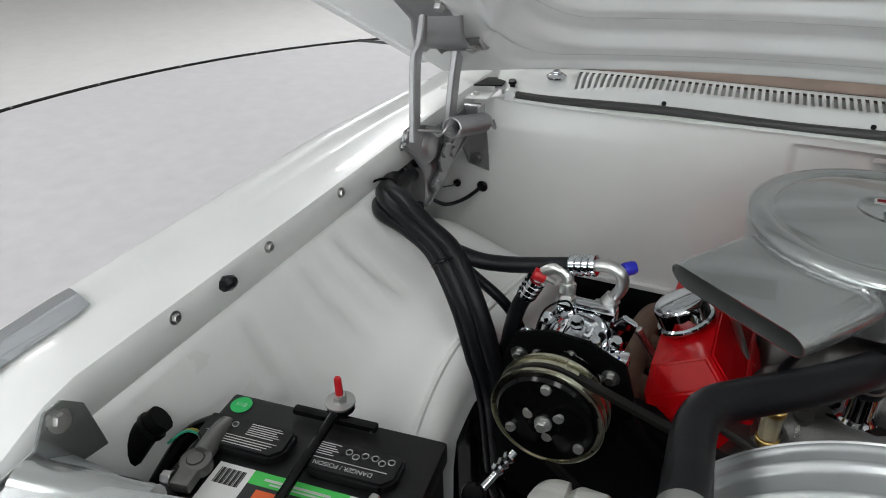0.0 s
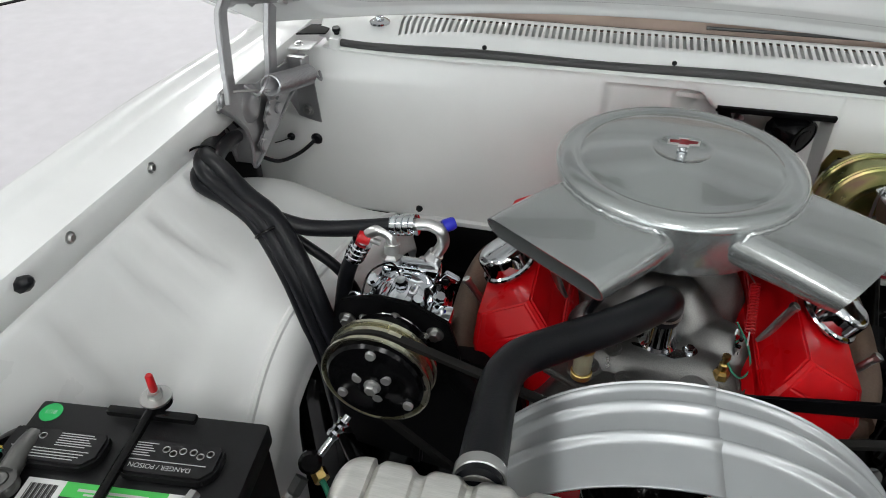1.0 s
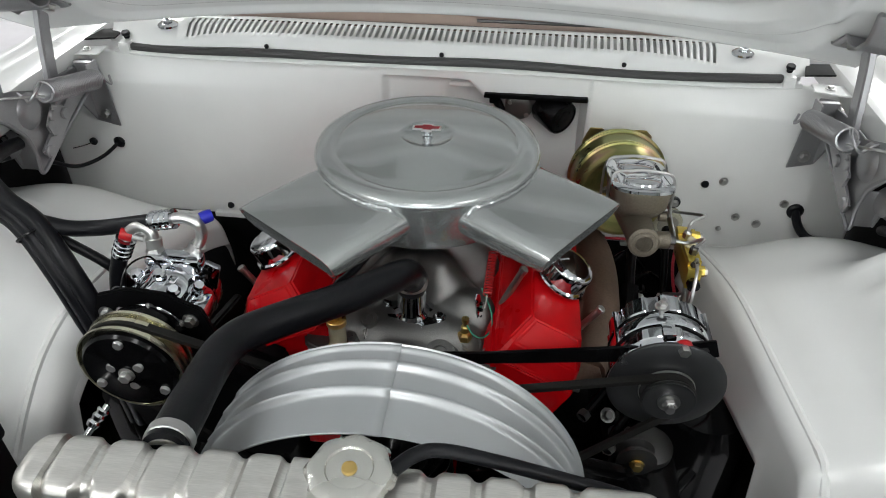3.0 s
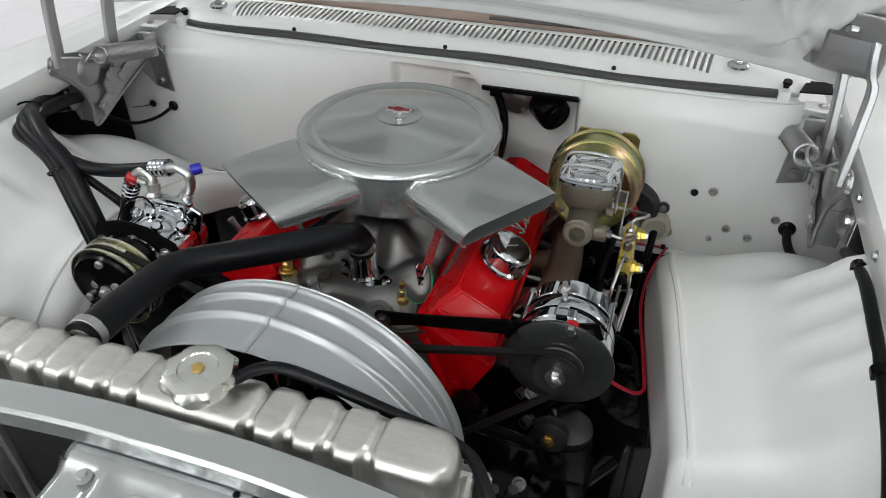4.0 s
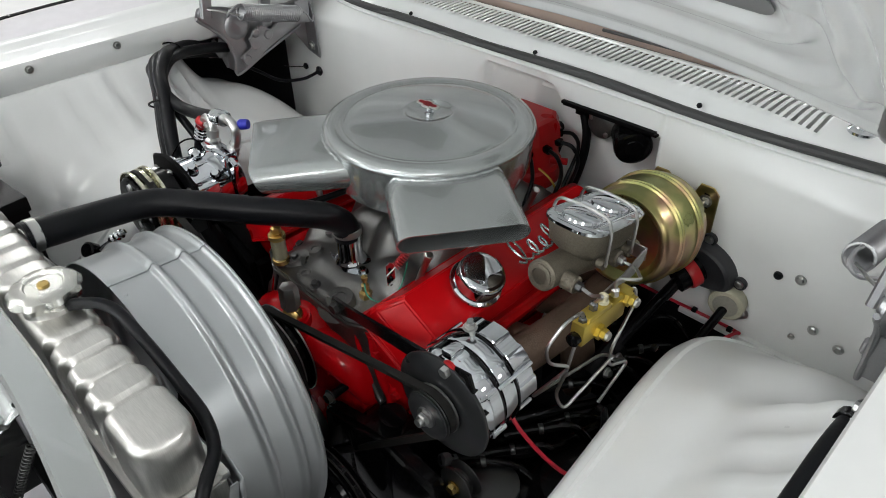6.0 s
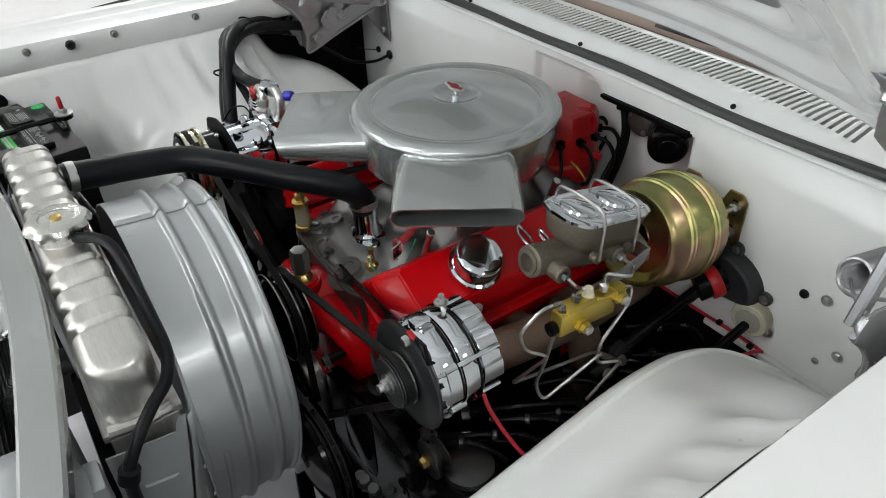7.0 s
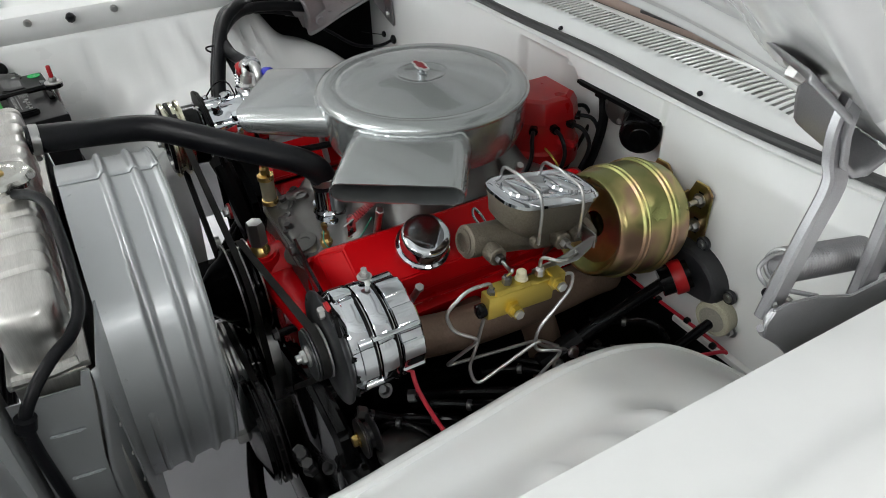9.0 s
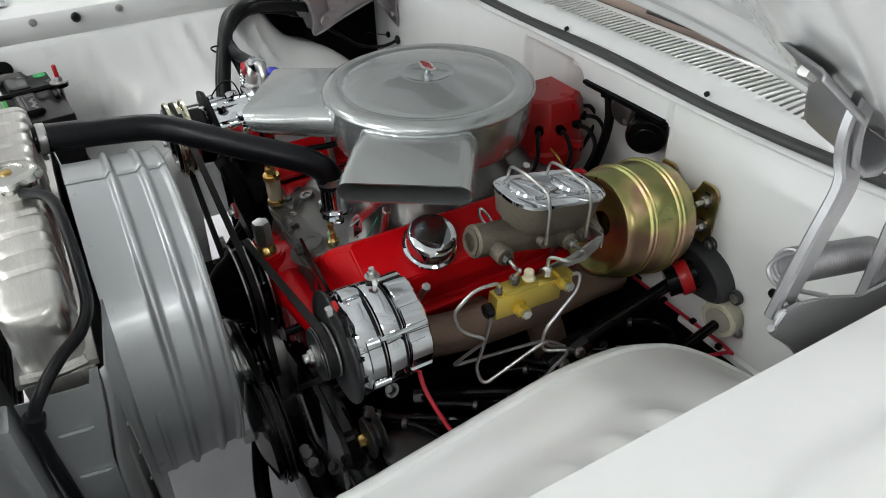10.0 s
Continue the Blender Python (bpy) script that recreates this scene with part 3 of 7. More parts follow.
# fender-to-cowl corner tabs
for s in (-1, 1):
    tb = thing("fender_tab", (s * 0.735, 0.30, 0.92), "white bolted tab joining fender and cowl", "tab", "fender tabs")
    part("tab", prism([(-0.035, -0.02), (0.035, -0.025), (0.035, 0.025), (-0.03, 0.02)], 0.003, pose(s * 0.735, 0.308, 0.944, 0, s * 4, 0), 0.001), WHITE, tb)
    part("bolt", hexbolt((s * 0.735, 0.308, 0.9465), (0, 0, 1), 0.006, 0.006), STEEL, tb)
    # shade of the corner gap, laid on as a black plate
    part("gap_shade", prism([(-0.030, -0.018), (0.030, -0.010), (0.034, 0.045), (-0.012, 0.040)], 0.003, pose(s * 0.722, 0.352, 0.9585, 0, 0, 0 if s > 0 else 8), 0), BLACK_SATIN, tb, "black plate standing for shade in the gap behind the tab")


# ---- hood, propped open on its hinges ----
HOOD_T = math.atan(0.75)


def hood_point(x, v, d):
    """v along the hood from its curved rear edge, d below its outer skin."""
    c, sn = math.cos(HOOD_T), math.sin(HOOD_T)
    return V(x, 0.408 - 0.29 * x * x - v * c - (d - 0.04) * sn, 1.013 - 0.012 * x * x + v * sn - (d - 0.04) * c)


def hood_half(v, side=1):
    if side < 0:
        return 0.812 + 0.25 * min(v, 0.40)
    return 0.748 + 0.32 * min(max(v - 0.24, 0), 0.40)


hood = thing("hood", (0, 0.40, 1.05), "white hood standing open, its braced white underside showing", "hood")


def bay(x, v, x1, v0, v1, r):
    """Distance inside a bay with rounded corners, from -x1 to x1 and v0 to v1."""
    qx, qv = abs(x) - (x1 - r), abs(v - (v0 + v1) / 2) - ((v1 - v0) / 2 - r)
    out = math.hypot(max(qx, 0), max(qv, 0)) + min(max(qx, qv), 0)
    return r - out


def hood_depth(x, v):
    ax = abs(x)
    side = (hood_half(v, x) - ax) * (0.25 if x < 0 else 1.0)
    d = 0.012 + 0.028 * sstep(0.0, 0.014, min(v, side, 1.22 - v))
    # rear flange, then stepped pressings round the slots and the open field in front
    d -= 0.008 * sstep(0.0, 0.022, bay(x, v, 0.655, 0.022, 1.20, 0.06))
    d += 0.009 * sstep(0.0, 0.022, bay(x, v, 0.630, 0.070, 0.72, 0.10))
    d -= 0.022 * sstep(0.0, 0.034, bay(x, v, 0.600, 0.120, 0.62, 0.14))
    d += 0.013 * sstep(0.0, 0.026, bay(x, v, 0.562, 0.200, 0.54, 0.11))
    d -= 0.016 * sstep(0.0, 0.026, bay(x, v, 0.530, 0.248, 0.47, 0.08))
    d -= 0.022 * sstep(0.0, 0.050, bay(x, v, 0.60, 0.68, 1.10, 0.10))
    # folds fanning out to the corners
    for k, (x0, sl, w) in enumerate(((0.60, -0.45, 0.016), (0.665, -0.15, 0.013), (0.64, 0.35, 0.018))):
        d += 0.008 * math.exp(-((ax - x0 - sl * (v - 0.28)) / w) ** 2) * sstep(0.10, 0.2, v) * (1 - sstep(0.5, 0.62, v))
    return d


bm = bmesh.new()
skin(bm, [[hood_point(u * hood_half(v, u), v, hood_depth(u * hood_half(v, u), v)) for u in lin(-1, 1, 300)] for v in [0.004 * k for k in range(176)] + lin(0.72, 1.22, 40)], closed=False)
part("inner_panel", bm, WHITE_HOOD, hood, "satin white stamped inner panel", 60)
bm = bmesh.new()
skin(bm, [[hood_point(u * (hood_half(v, u) + 0.012), v, 0.010 - 0.014 * (1 - u ** 2)) for u in lin(-1, 1, 24)] for v in lin(-0.004, 1.24, 24)], closed=False)
part("outer_skin", bm, WHITE, hood, "glossy white outer skin", 60, thick=0.002)
# flat grey plates mark the slots; the panel itself has no holes
for s in (-1, 1):
    bm = bmesh.new()
    pts = [(0.10, 0.285)] + [(0.465 + 0.036 * math.cos(radians(a)), 0.321 + 0.036 * math.sin(radians(a))) for a in range(-90, 91, 15)] + [(0.10, 0.357)]
    vs_ = [bm.verts.new(hood_point(s * x, v, hood_depth(x, v) + 0.003)) for x, v in pts]
    bm.faces.new(vs_)
    part("opening", bm, SLOT_GREY, hood, "grey plate shaped as a slot in the bracing", 0, thick=0.002)

# ---- engine ----
EX = 0.012


def air_cleaner():
    th = thing("air_cleaner", (EX, 0, 0.85), "silver painted round air cleaner with two wide snorkels", "air cleaner")
    part("body", lathe([(0.06, 0.848), (0.150, 0.850), (0.168, 0.858), (0.176, 0.880), (0.1795, 0.930), (0.1795, 0.935)], (EX, 0, 0), n=72), SILVER, th, "silver round housing", 40)
    prof = [(0.1795, 0.934), (0.1825, 0.937), (0.1828, 0.941), (0.179, 0.9475), (0.170, 0.9515), (0.160, 0.9525), (0.152, 0.9515), (0.149, 0.9495), (0.1465, 0.9500), (0.1435, 0.9518), (0.138, 0.9530), (0.12, 0.9555), (0.08, 0.9600), (0.047, 0.9640), (0.044, 0.9642), (0.0405, 0.9630), (0.038, 0.9600), (0.020, 0.9590), (0.0001, 0.9588)]
    part("lid", lathe(prof, (EX, 0, 0), n=96), SILVER, th, "silver lid with a pressed ring", 60)
    for az, w, reach in ((-35.3, 0.098, 0.291), (234.2, 0.104, 0.283)):
        a = radians(az)
        d, t = V(math.cos(a), math.sin(a), 0), V(-math.sin(a), math.cos(a), 0)

        def ring(r, ins, top, bot, wide=w):
            out = []
            zc, h = (top + bot) / 2, (top - bot) / 2 - ins
            n = 16
            for k in range(n + 1):
                q = -math.pi / 2 + math.pi * k / n
                out.append((wide - ins - h + h * math.cos(q), zc + h * math.sin(q)))
            for k in range(n + 1):
                q = math.pi / 2 + math.pi * k / n
                out.append((-(wide - ins - h) + h * math.cos(q), zc + h * math.sin(q)))
            pts = []
            for u, z in out:
                lean = 0.020 * (z - bot) / (top - bot)
                pts.append(V(EX, 0, z) + d * (r + (lean if r > 0.25 else 0)) + t * u)
            return pts
        rings = [ring(0.120, 0, 0.934, 0.876, w - 0.004), ring(0.185, 0, 0.935, 0.878), ring(reach - 0.02, 0, 0.931, 0.883), ring(reach, 0.0015, 0.930, 0.884), ring(reach, 0.004, 0.930, 0.884), ring(reach - 0.01, 0.005, 0.930, 0.884), ring(0.19, 0.005, 0.933, 0.880)]
        bm = bmesh.new()
        skin(bm, rings, caps=False)
        part("snorkel", fix(bm), SILVER, th, "flat oval snorkel open at its end", 40)
        # black plug gives the silver snorkel its dark, shaded inside
        part("snorkel_shade", tube([V(EX, 0, 0.906) + d * 0.183, V(EX, 0, 0.906) + d * 0.188], 0.02, 12, 1), BLACK_SATIN, th)
        # weld bead where the snorkel meets the housing
        line = []
        for k in range(25):
            q = radians(-31 + 62 * k / 24)
            p = V(EX, 0, 0) + V(math.cos(a + q), math.sin(a + q), 0) * (0.1815 + 0.0012 * math.sin(k * 2.3))
            line.append(p + V(0, 0, 0.9335 - 0.02 * max(0, abs(k - 12) - 10.5)))
        part("weld_bead", tube(line, 0.0042, 8, 2), SILVER, th, "rough weld bead")
    st = part("stud_nut", lathe([(0.008, 0.958), (0.008, 0.962), (0.0055, 0.963), (0.0055, 0.969), (0.009, 0.971), (0.009, 0.973), (0.0001, 0.973)], (EX, 0, 0), n=20), CHROME, th, "chrome centre nut")
    tie = [(-0.026, 0.0035), (-0.009, 0.0055), (-0.0085, 0.009), (0.0095, 0.009), (0.0085, 0.0055), (0.026, 0.0055), (0.024, -0.0035), (0.009, -0.0055), (0.0085, -0.009), (-0.0095, -0.009), (-0.0085, -0.0055), (-0.026, -0.0055)]
    m = pose(EX, -0.002, 0.9755, 16, 0, 0)
    part("emblem_edge", prism([(x * 0.9, y * 0.9) for x, y in tie], 0.003, m), BRIGHT, st, "bright edge of the emblem", 0)
    part("emblem_face", prism([(x * 0.78, y * 0.62) for x, y in tie], 0.0036, m), EMBLEM_RED, st, "red emblem face", 0)
    return th


air_cleaner()

# valve covers: one section slid along the bank
TILT_V = radians(28)


def valve_cover(s, dy):
    side = V(s * math.cos(TILT_V), 0, -math.sin(TILT_V))
    up = V(s * math.sin(TILT_V), 0, math.cos(TILT_V))
    top = V(EX + s * 0.222, 0, 0.788)

    def P(u, h, y):
        return top + side * u + up * h + V(0, y + dy, 0)
    th = thing("valve_cover", P(0, -0.09, 0), "glossy red valve cover with slanted ends", "valve cover", "valve covers")
    bm = bmesh.new()
    rings = []
    for h, wi, wo, yf, yb in ((-0.066, 0.070, 0.068, -0.290, 0.235), (-0.061, 0.071, 0.069, -0.291, 0.236), (-0.059, 0.065, 0.063, -0.286, 0.232), (-0.030, 0.060, 0.060, -0.276, 0.226), (0.0, 0.043, 0.043, -0.245, 0.199)):
        ring = []
        c = 0.008
        yb -= 0.120 if s < 0 else 0.0
        for u, y in ((-wi + c, yf), (wo - c, yf), (wo, yf + c), (wo, yb - c), (wo - c, yb), (-wi + c, yb), (-wi, yb - c), (-wi, yf + c)):
            ring.append(P(u, h, y))
        rings.append(ring)
    skin(bm, rings)
    fix(bm)
    bmesh.ops.bevel(bm, geom=[e for e in bm.edges if e.calc_length() > 0.02 and len(e.link_faces) == 2 and e.calc_face_angle(0) > 0.3], offset=0.0026, segments=2, affect="EDGES")
    part("cover", bm, RED, th, "glossy red pressed cover", 22)
    # script lettering as plain raised strokes
    if s > 0:
        for y0, w_, h_ in ((-0.020, 0.020, 0.052), (0.012, 0.014, 0.030), (0.036, 0.012, 0.024), (0.058, 0.014, 0.040), (0.084, 0.014, 0.028), (0.108, 0.014, 0.024)):
            line = [P(0.022 - h_ * v, 0.0002, y0 + w_ * u) for u, v in ((-0.6, 0.15), (0.0, 0.0), (0.45, 0.45), (0.2, 1.0), (-0.25, 0.75), (0.0, 0.2), (0.7, 0.0), (1.2, 0.12))]
            part("script_stroke", tube(line, 0.0024, 6, 4), SILVER, th, "raised silver script stroke")
    for y in (-0.17, 0.09):
        for u in (-0.062, 0.062):
            if s < 0 and y > 0:
                continue
            base = P(u, -0.062, y)
            part("hold_down", tube([base, base + up * 0.078 + side * (0.008 if u > 0 else -0.008)], 0.0058, 10, 1), STEEL, th, "slim steel hold-down nut")
            part("hold_down_tip", disc(0.0072, 0.008, base + up * 0.074 + side * (0.008 if u > 0 else -0.008), up, 6), STEEL, th)
    return th, P, up, side


for s, dy in ((1, 0.0), (-1, 0.03)):
    th, P, up, side = valve_cover(s, dy)
    b = P(0.004, 0.0, -0.130 - (0.018 if s < 0 else 0))
    br = thing("breather_cap", b, "chrome push-in breather cap on the valve cover", "breather cap", "breather caps")
    part("cap", lathe([(0.036, 0.004), (0.0425, 0.005), (0.0435, 0.008), (0.0425, 0.011), (0.0385, 0.013), (0.0385, 0.034), (0.0375, 0.039), (0.034, 0.0425), (0.026, 0.044), (0.0001, 0.0445)], b, up, 40), CHROME, br, "chrome dome")
    part("neck", disc(0.025, 0.012, b - up * 0.002, up, 24), CHROME, br)
    part("gasket", lathe([(0.03, -0.001), (0.03, 0.004), (0.02, 0.004)], b, up, 24), RUBBER, br)

# block, heads, timing cover, front of the engine
eng = thing("engine_block", (EX, 0, 0.30), "red painted V8 engine block with heads", "engine block")
bm = box((EX, -0.02, 0.52), (0.30, 0.46, 0.34), 0.02)
part("block", bm, RED_BLOCK, eng, "red cast block")
for s, dy in ((1, 0.0), (-1, 0.03)):
    m = Matrix.Rotation(s * TILT_V, 3, "Y")
    part("cylinder_head", box((EX + s * 0.163, -0.028 + dy, 0.668), (0.150, 0.492, 0.125), 0.010, m), RED_BLOCK, eng, "red cast cylinder head")
    for k, y in enumerate((-0.20, -0.08, 0.04, 0.16)):
        c = V(EX + s * 0.245, y + dy, 0.628)
        part("spark_plug", tube([c, c + V(s * 0.03, 0, -0.005)], 0.008, 10, 1), STEEL, eng)
part("timing_cover", lathe([(0.10, 0), (0.115, 0.01), (0.115, 0.05), (0.09, 0.06)], (EX, -0.245, 0.49), (0, -1, 0), 40), RED_BLOCK, eng, "red round timing cover")
# water pump: a round body on two curved legs, with webs between
bm = lathe([(0.062, -0.02), (0.060, 0.03), (0.052, 0.045), (0.036, 0.055), (0.030, 0.085)], (EX, -0.285, 0.652), (0, -1, 0), 40)
for s in (-1, 1):
    tube([(EX + s * 0.02, -0.305, 0.665), (EX + s * 0.070, -0.306, 0.668), (EX + s * 0.108, -0.296, 0.650), (EX + s * 0.122, -0.280, 0.612), (EX + s * 0.124, -0.268, 0.590)], 0.034, 18, 6, bm, squash=0.8)
    lathe([(0.040, 0), (0.040, 0.012), (0.034, 0.016)], (EX + s * 0.122, -0.262, 0.600), (0, -1, 0), 24, bm)
tube([(EX + 0.010, -0.318, 0.655), (EX + 0.010, -0.322, 0.690), (EX + 0.009, -0.326, 0.712)], 0.026, 18, 3, bm)
part("water_pump", bm, RED_BLOCK, eng, "red cast water pump", 50)
part("pump_web", prism([(-0.10, 0.60), (0.125, 0.60), (0.130, 0.668), (0.05, 0.700), (-0.05, 0.700), (-0.11, 0.66)], 0.014, plane_xz(-0.290), 0.005), RED_BLOCK, eng, "red cast web", 50)
part("front_casting", prism([(-0.165, 0.50), (0.19, 0.50), (0.215, 0.56), (0.232, 0.640), (0.165, 0.715), (0.09, 0.738), (-0.03, 0.722), (-0.10, 0.69), (-0.17, 0.62)], 0.040, plane_xz(-0.252), 0.010), RED_BLOCK, eng, "red cast front of the block", 50)
for x0, z0, x1, z1 in ((0.072, 0.730, 0.088, 0.672), (0.110, 0.728, 0.140, 0.640), (0.150, 0.715, 0.185, 0.600), (0.195, 0.640, 0.180, 0.540), (0.100, 0.560, 0.170, 0.545), (-0.10, 0.72, -0.14, 0.60)):
    part("casting_rib", tube([(x0, -0.270, z0), ((x0 + x1) / 2 + 0.004, -0.278, (z0 + z1) / 2), (x1, -0.270, z1)], 0.0085, 10, 5), RED_BLOCK, eng, "red casting rib", 60)
for x, y, z in ((0.134, -0.300, 0.642), (0.134, -0.284, 0.560), (0.165, -0.272, 0.690), (0.205, -0.272, 0.625), (-0.110, -0.300, 0.642), (0.060, -0.300, 0.600), (0.185, -0.272, 0.560)):
    part("bolt", hexbolt((x, y, z), (0, -1, 0), 0.0085, 0.010), RED_BLOCK, eng)
part("pump_stud", tube([(0.134, -0.300, 0.632), (0.134, -0.362, 0.630)], 0.0075, 12, 1), BLACK, eng, "black bracket stud")
part("stud_nut", hexbolt((0.134, -0.352, 0.630), (0, -1, 0), 0.010, 0.009, 1.3), STEEL_DARK, eng)
part("oil_pan", box((EX, 0, 0.30), (0.22, 0.50, 0.16), 0.02), BLACK_SATIN, eng, "black oil pan")

# intake manifold
man = thing("intake_manifold", (EX, -0.02, 0.70), "bare cast aluminium intake manifold", "intake manifold")
us, vs2 = lin(-0.165, 0.165, 110), lin(-0.288, 0.22, 170)


def man_z(x, y):
    ax = abs(x)
    z = 0.735 - 0.085 * sstep(0.10, 0.165, ax)
    # the plenum under the carburettor, with arched shoulders
    z += 0.060 * (1 - sstep(0.055, 0.135, math.hypot(x, max(0, abs(y - 0.01) - 0.06)))) 
    # four runners a side, arching out and down to the heads
    for yc, sl in ((-0.150, -0.42), (-0.055, -0.15), (0.065, 0.15), (0.155, 0.42)):
        w = y - yc - sl * (ax - 0.06)
        z += 0.034 * math.exp(-(abs(w) / 0.030) ** 2.6) * sstep(0.0, 0.045, ax) * (1 - sstep(0.120, 0.165, ax))
    # water crossover at the front, and the pad under the thermostat
    z += 0.014 * math.exp(-((y + 0.205) / 0.034) ** 4) * (1 - sstep(0.07, 0.12, ax))
    z -= 0.022 * math.exp(-(((ax - 0.066) / 0.022) ** 2 + ((y + 0.258) / 0.016) ** 2))
    z -= 0.060 * sstep(-0.270, -0.288, y - 0.10 * max(ax - 0.06, 0))
    return z


bm = bmesh.new()
skin(bm, [[V(EX + x, y, man_z(x, y)) for y in vs2] for x in us], closed=False)
part("casting", bm, ALU_CAST, man, "rough cast aluminium casting", 60, thick=-0.01)
part("carb_pad", box((EX, 0.01, 0.797), (0.15, 0.17, 0.014), 0.004), ALU_CAST, man)
part("thermostat_pad", lathe([(0.050, -0.012), (0.041, 0.004), (0.038, 0.008), (0.030, 0.008)], (EX + 0.002, -0.196, 0.738), (0, 0, 1), 36), ALU_CAST, man, "raised round pad", 50)
part("front_flange", prism([(-0.155, -0.262), (-0.105, -0.288), (0.10, -0.292), (0.150, -0.268), (0.165, -0.235), (-0.165, -0.232)], 0.014, pose(EX, 0, 0.728), 0.004), ALU_CAST, man, "flat front flange", 50)
for x, y, r, h in ((0.052, -0.262, 0.024, 0.012), (-0.060, -0.222, 0.013, 0.016), (-0.088, -0.250, 0.014, 0.014), (-0.112, -0.222, 0.012, 0.014), (-0.042, -0.262, 0.011, 0.012), (0.000, -0.272, 0.010, 0.010), (0.098, -0.240, 0.016, 0.008), (0.128, -0.252, 0.013, 0.012), (-0.130, -0.170, 0.013, 0.012), (0.132, -0.175, 0.012, 0.012), (-0.070, -0.180, 0.010, 0.012)):
    z = man_z(x, y)
    part("boss", lathe([(r * 1.7, -0.004), (r * 1.25, 0.003), (r, h * 0.6), (r * 0.94, h), (r * 0.5, h), (r * 0.45, h - 0.002)], (EX + x, y, max(z, 0.731)), (x * 0.6, -0.25, 1), 24), ALU_CAST, man, "cast boss", 50)
for x, y in ((-0.088, -0.250), (-0.112, -0.222), (0.128, -0.252), (0.132, -0.175), (-0.130, -0.170), (0.0, -0.272)):
    part("bolt", hexbolt((EX + x, y, max(man_z(x, y), 0.731) + 0.010), (x * 0.6, -0.25, 1), 0.0070, 0.009, 1.4), STEEL_DARK, man)
# two rows of raised casting marks on the front driver's runner
for row, n in ((0, 7), (1, 4)):
    for k in range(n):
        x = 0.062 + 0.0085 * k
        y = -0.150 - 0.42 * (x - 0.06) - 0.010 + 0.015 * row
        part("raised_mark", box((EX + x, y, man_z(x, y) + 0.0005), (0.0058, 0.009, 0.003), 0.0008, Matrix.Rotation(-0.4, 3, "Z")), ALU_CAST, man, "raised casting mark")
carb = thing("carburettor", (EX, 0.01, 0.80), "dull metal carburettor under the air cleaner", "carburettor")
part("base", box((EX, 0.01, 0.815), (0.14, 0.16, 0.024), 0.004), ALU_CAST, carb)
part("bowl", box((EX, 0.01, 0.842), (0.11, 0.13, 0.04), 0.008), ALU_CAST, carb)
part("linkage", box((EX + 0.085, -0.01, 0.82), (0.006, 0.06, 0.03), 0.002), STEEL_DARK, carb)

# thermostat housing and the upper hose
ho = thing("thermostat_housing", (EX, -0.195, 0.74), "chrome thermostat water neck", "thermostat housing")
part("flange", prism([(-0.052, -0.012), (-0.03, -0.03), (0.03, -0.03), (0.052, -0.012), (0.052, 0.012), (0.03, 0.03), (-0.03, 0.03), (-0.052, 0.012)], 0.014, pose(EX + 0.002, -0.195, 0.752, 0, 0, -15), 0.003), CHROME, ho)
part("neck", lathe([(0.030, 0.755), (0.026, 0.762), (0.022, 0.768), (0.022, 0.818)], (EX + 0.001, -0.196, 0), (0, 0, 1), 32), CHROME, ho)
for dx in (-0.043, 0.043):
    part("bolt", hexbolt((EX + 0.002 + dx, -0.195 - dx * 0.27, 0.758), (0, 0, 1), 0.007, 0.008), CHROME, ho)
hose = thing("upper_radiator_hose", (-0.1, -0.4, 0.9), "thick black rubber upper radiator hose", "radiator hose")
HOSE = [(-0.165, -0.612, 0.928), (-0.169, -0.545, 0.918), (-0.172, -0.482, 0.908), (-0.169, -0.448, 0.904), (-0.158, -0.421, 0.901), (-0.136, -0.396, 0.897), (-0.105, -0.366, 0.892), (-0.055, -0.316, 0.882), (-0.014, -0.264, 0.870), (0.006, -0.228, 0.856), (0.013, -0.204, 0.834), (0.013, -0.197, 0.805)]
part("hose", tube(HOSE, lambda t: 0.0228 if t < 0.10 else 0.0222, 28, 6), RUBBER, hose, "matt black moulded hose")


def clamp(th, c, d, r):
    a, b, d = axes(d)
    part("clamp_band", lathe([(r, -0.0065), (r + 0.0016, -0.006), (r + 0.0016, 0.006), (r, 0.0065)], c, d, 40, caps=False), STEEL, th, "perforated steel clamp band")
    for k in range(9):
        q = radians(100 + k * 9)
        p = Vector(c) + (a * math.cos(q) + b * math.sin(q)) * (r + 0.0017)
        part("clamp_slot", box(p, (0.0012, 0.008, 0.0018), 0, (a * math.cos(q) + b * math.sin(q)).to_track_quat("Z", "Y").to_matrix()), STEEL_DARK, th)
    q = math.atan2(-b.z, -a.z)
    p = Vector(c) + (a * math.cos(q) + b * math.sin(q)) * (r + 0.006)
    part("clamp_screw", box(p, (0.010, 0.009, 0.007), 0.002), STEEL, th)
    part("screw_head", hexbolt(p + a * 0.004, a, 0.005, 0.006, 0), STEEL, th)


clamp(hose, (-0.166, -0.599, 0.926), (-0.08, 1, -0.14), 0.0230)
clamp(hose, (0.013, -0.197, 0.818), (0, 0, 1), 0.0226)

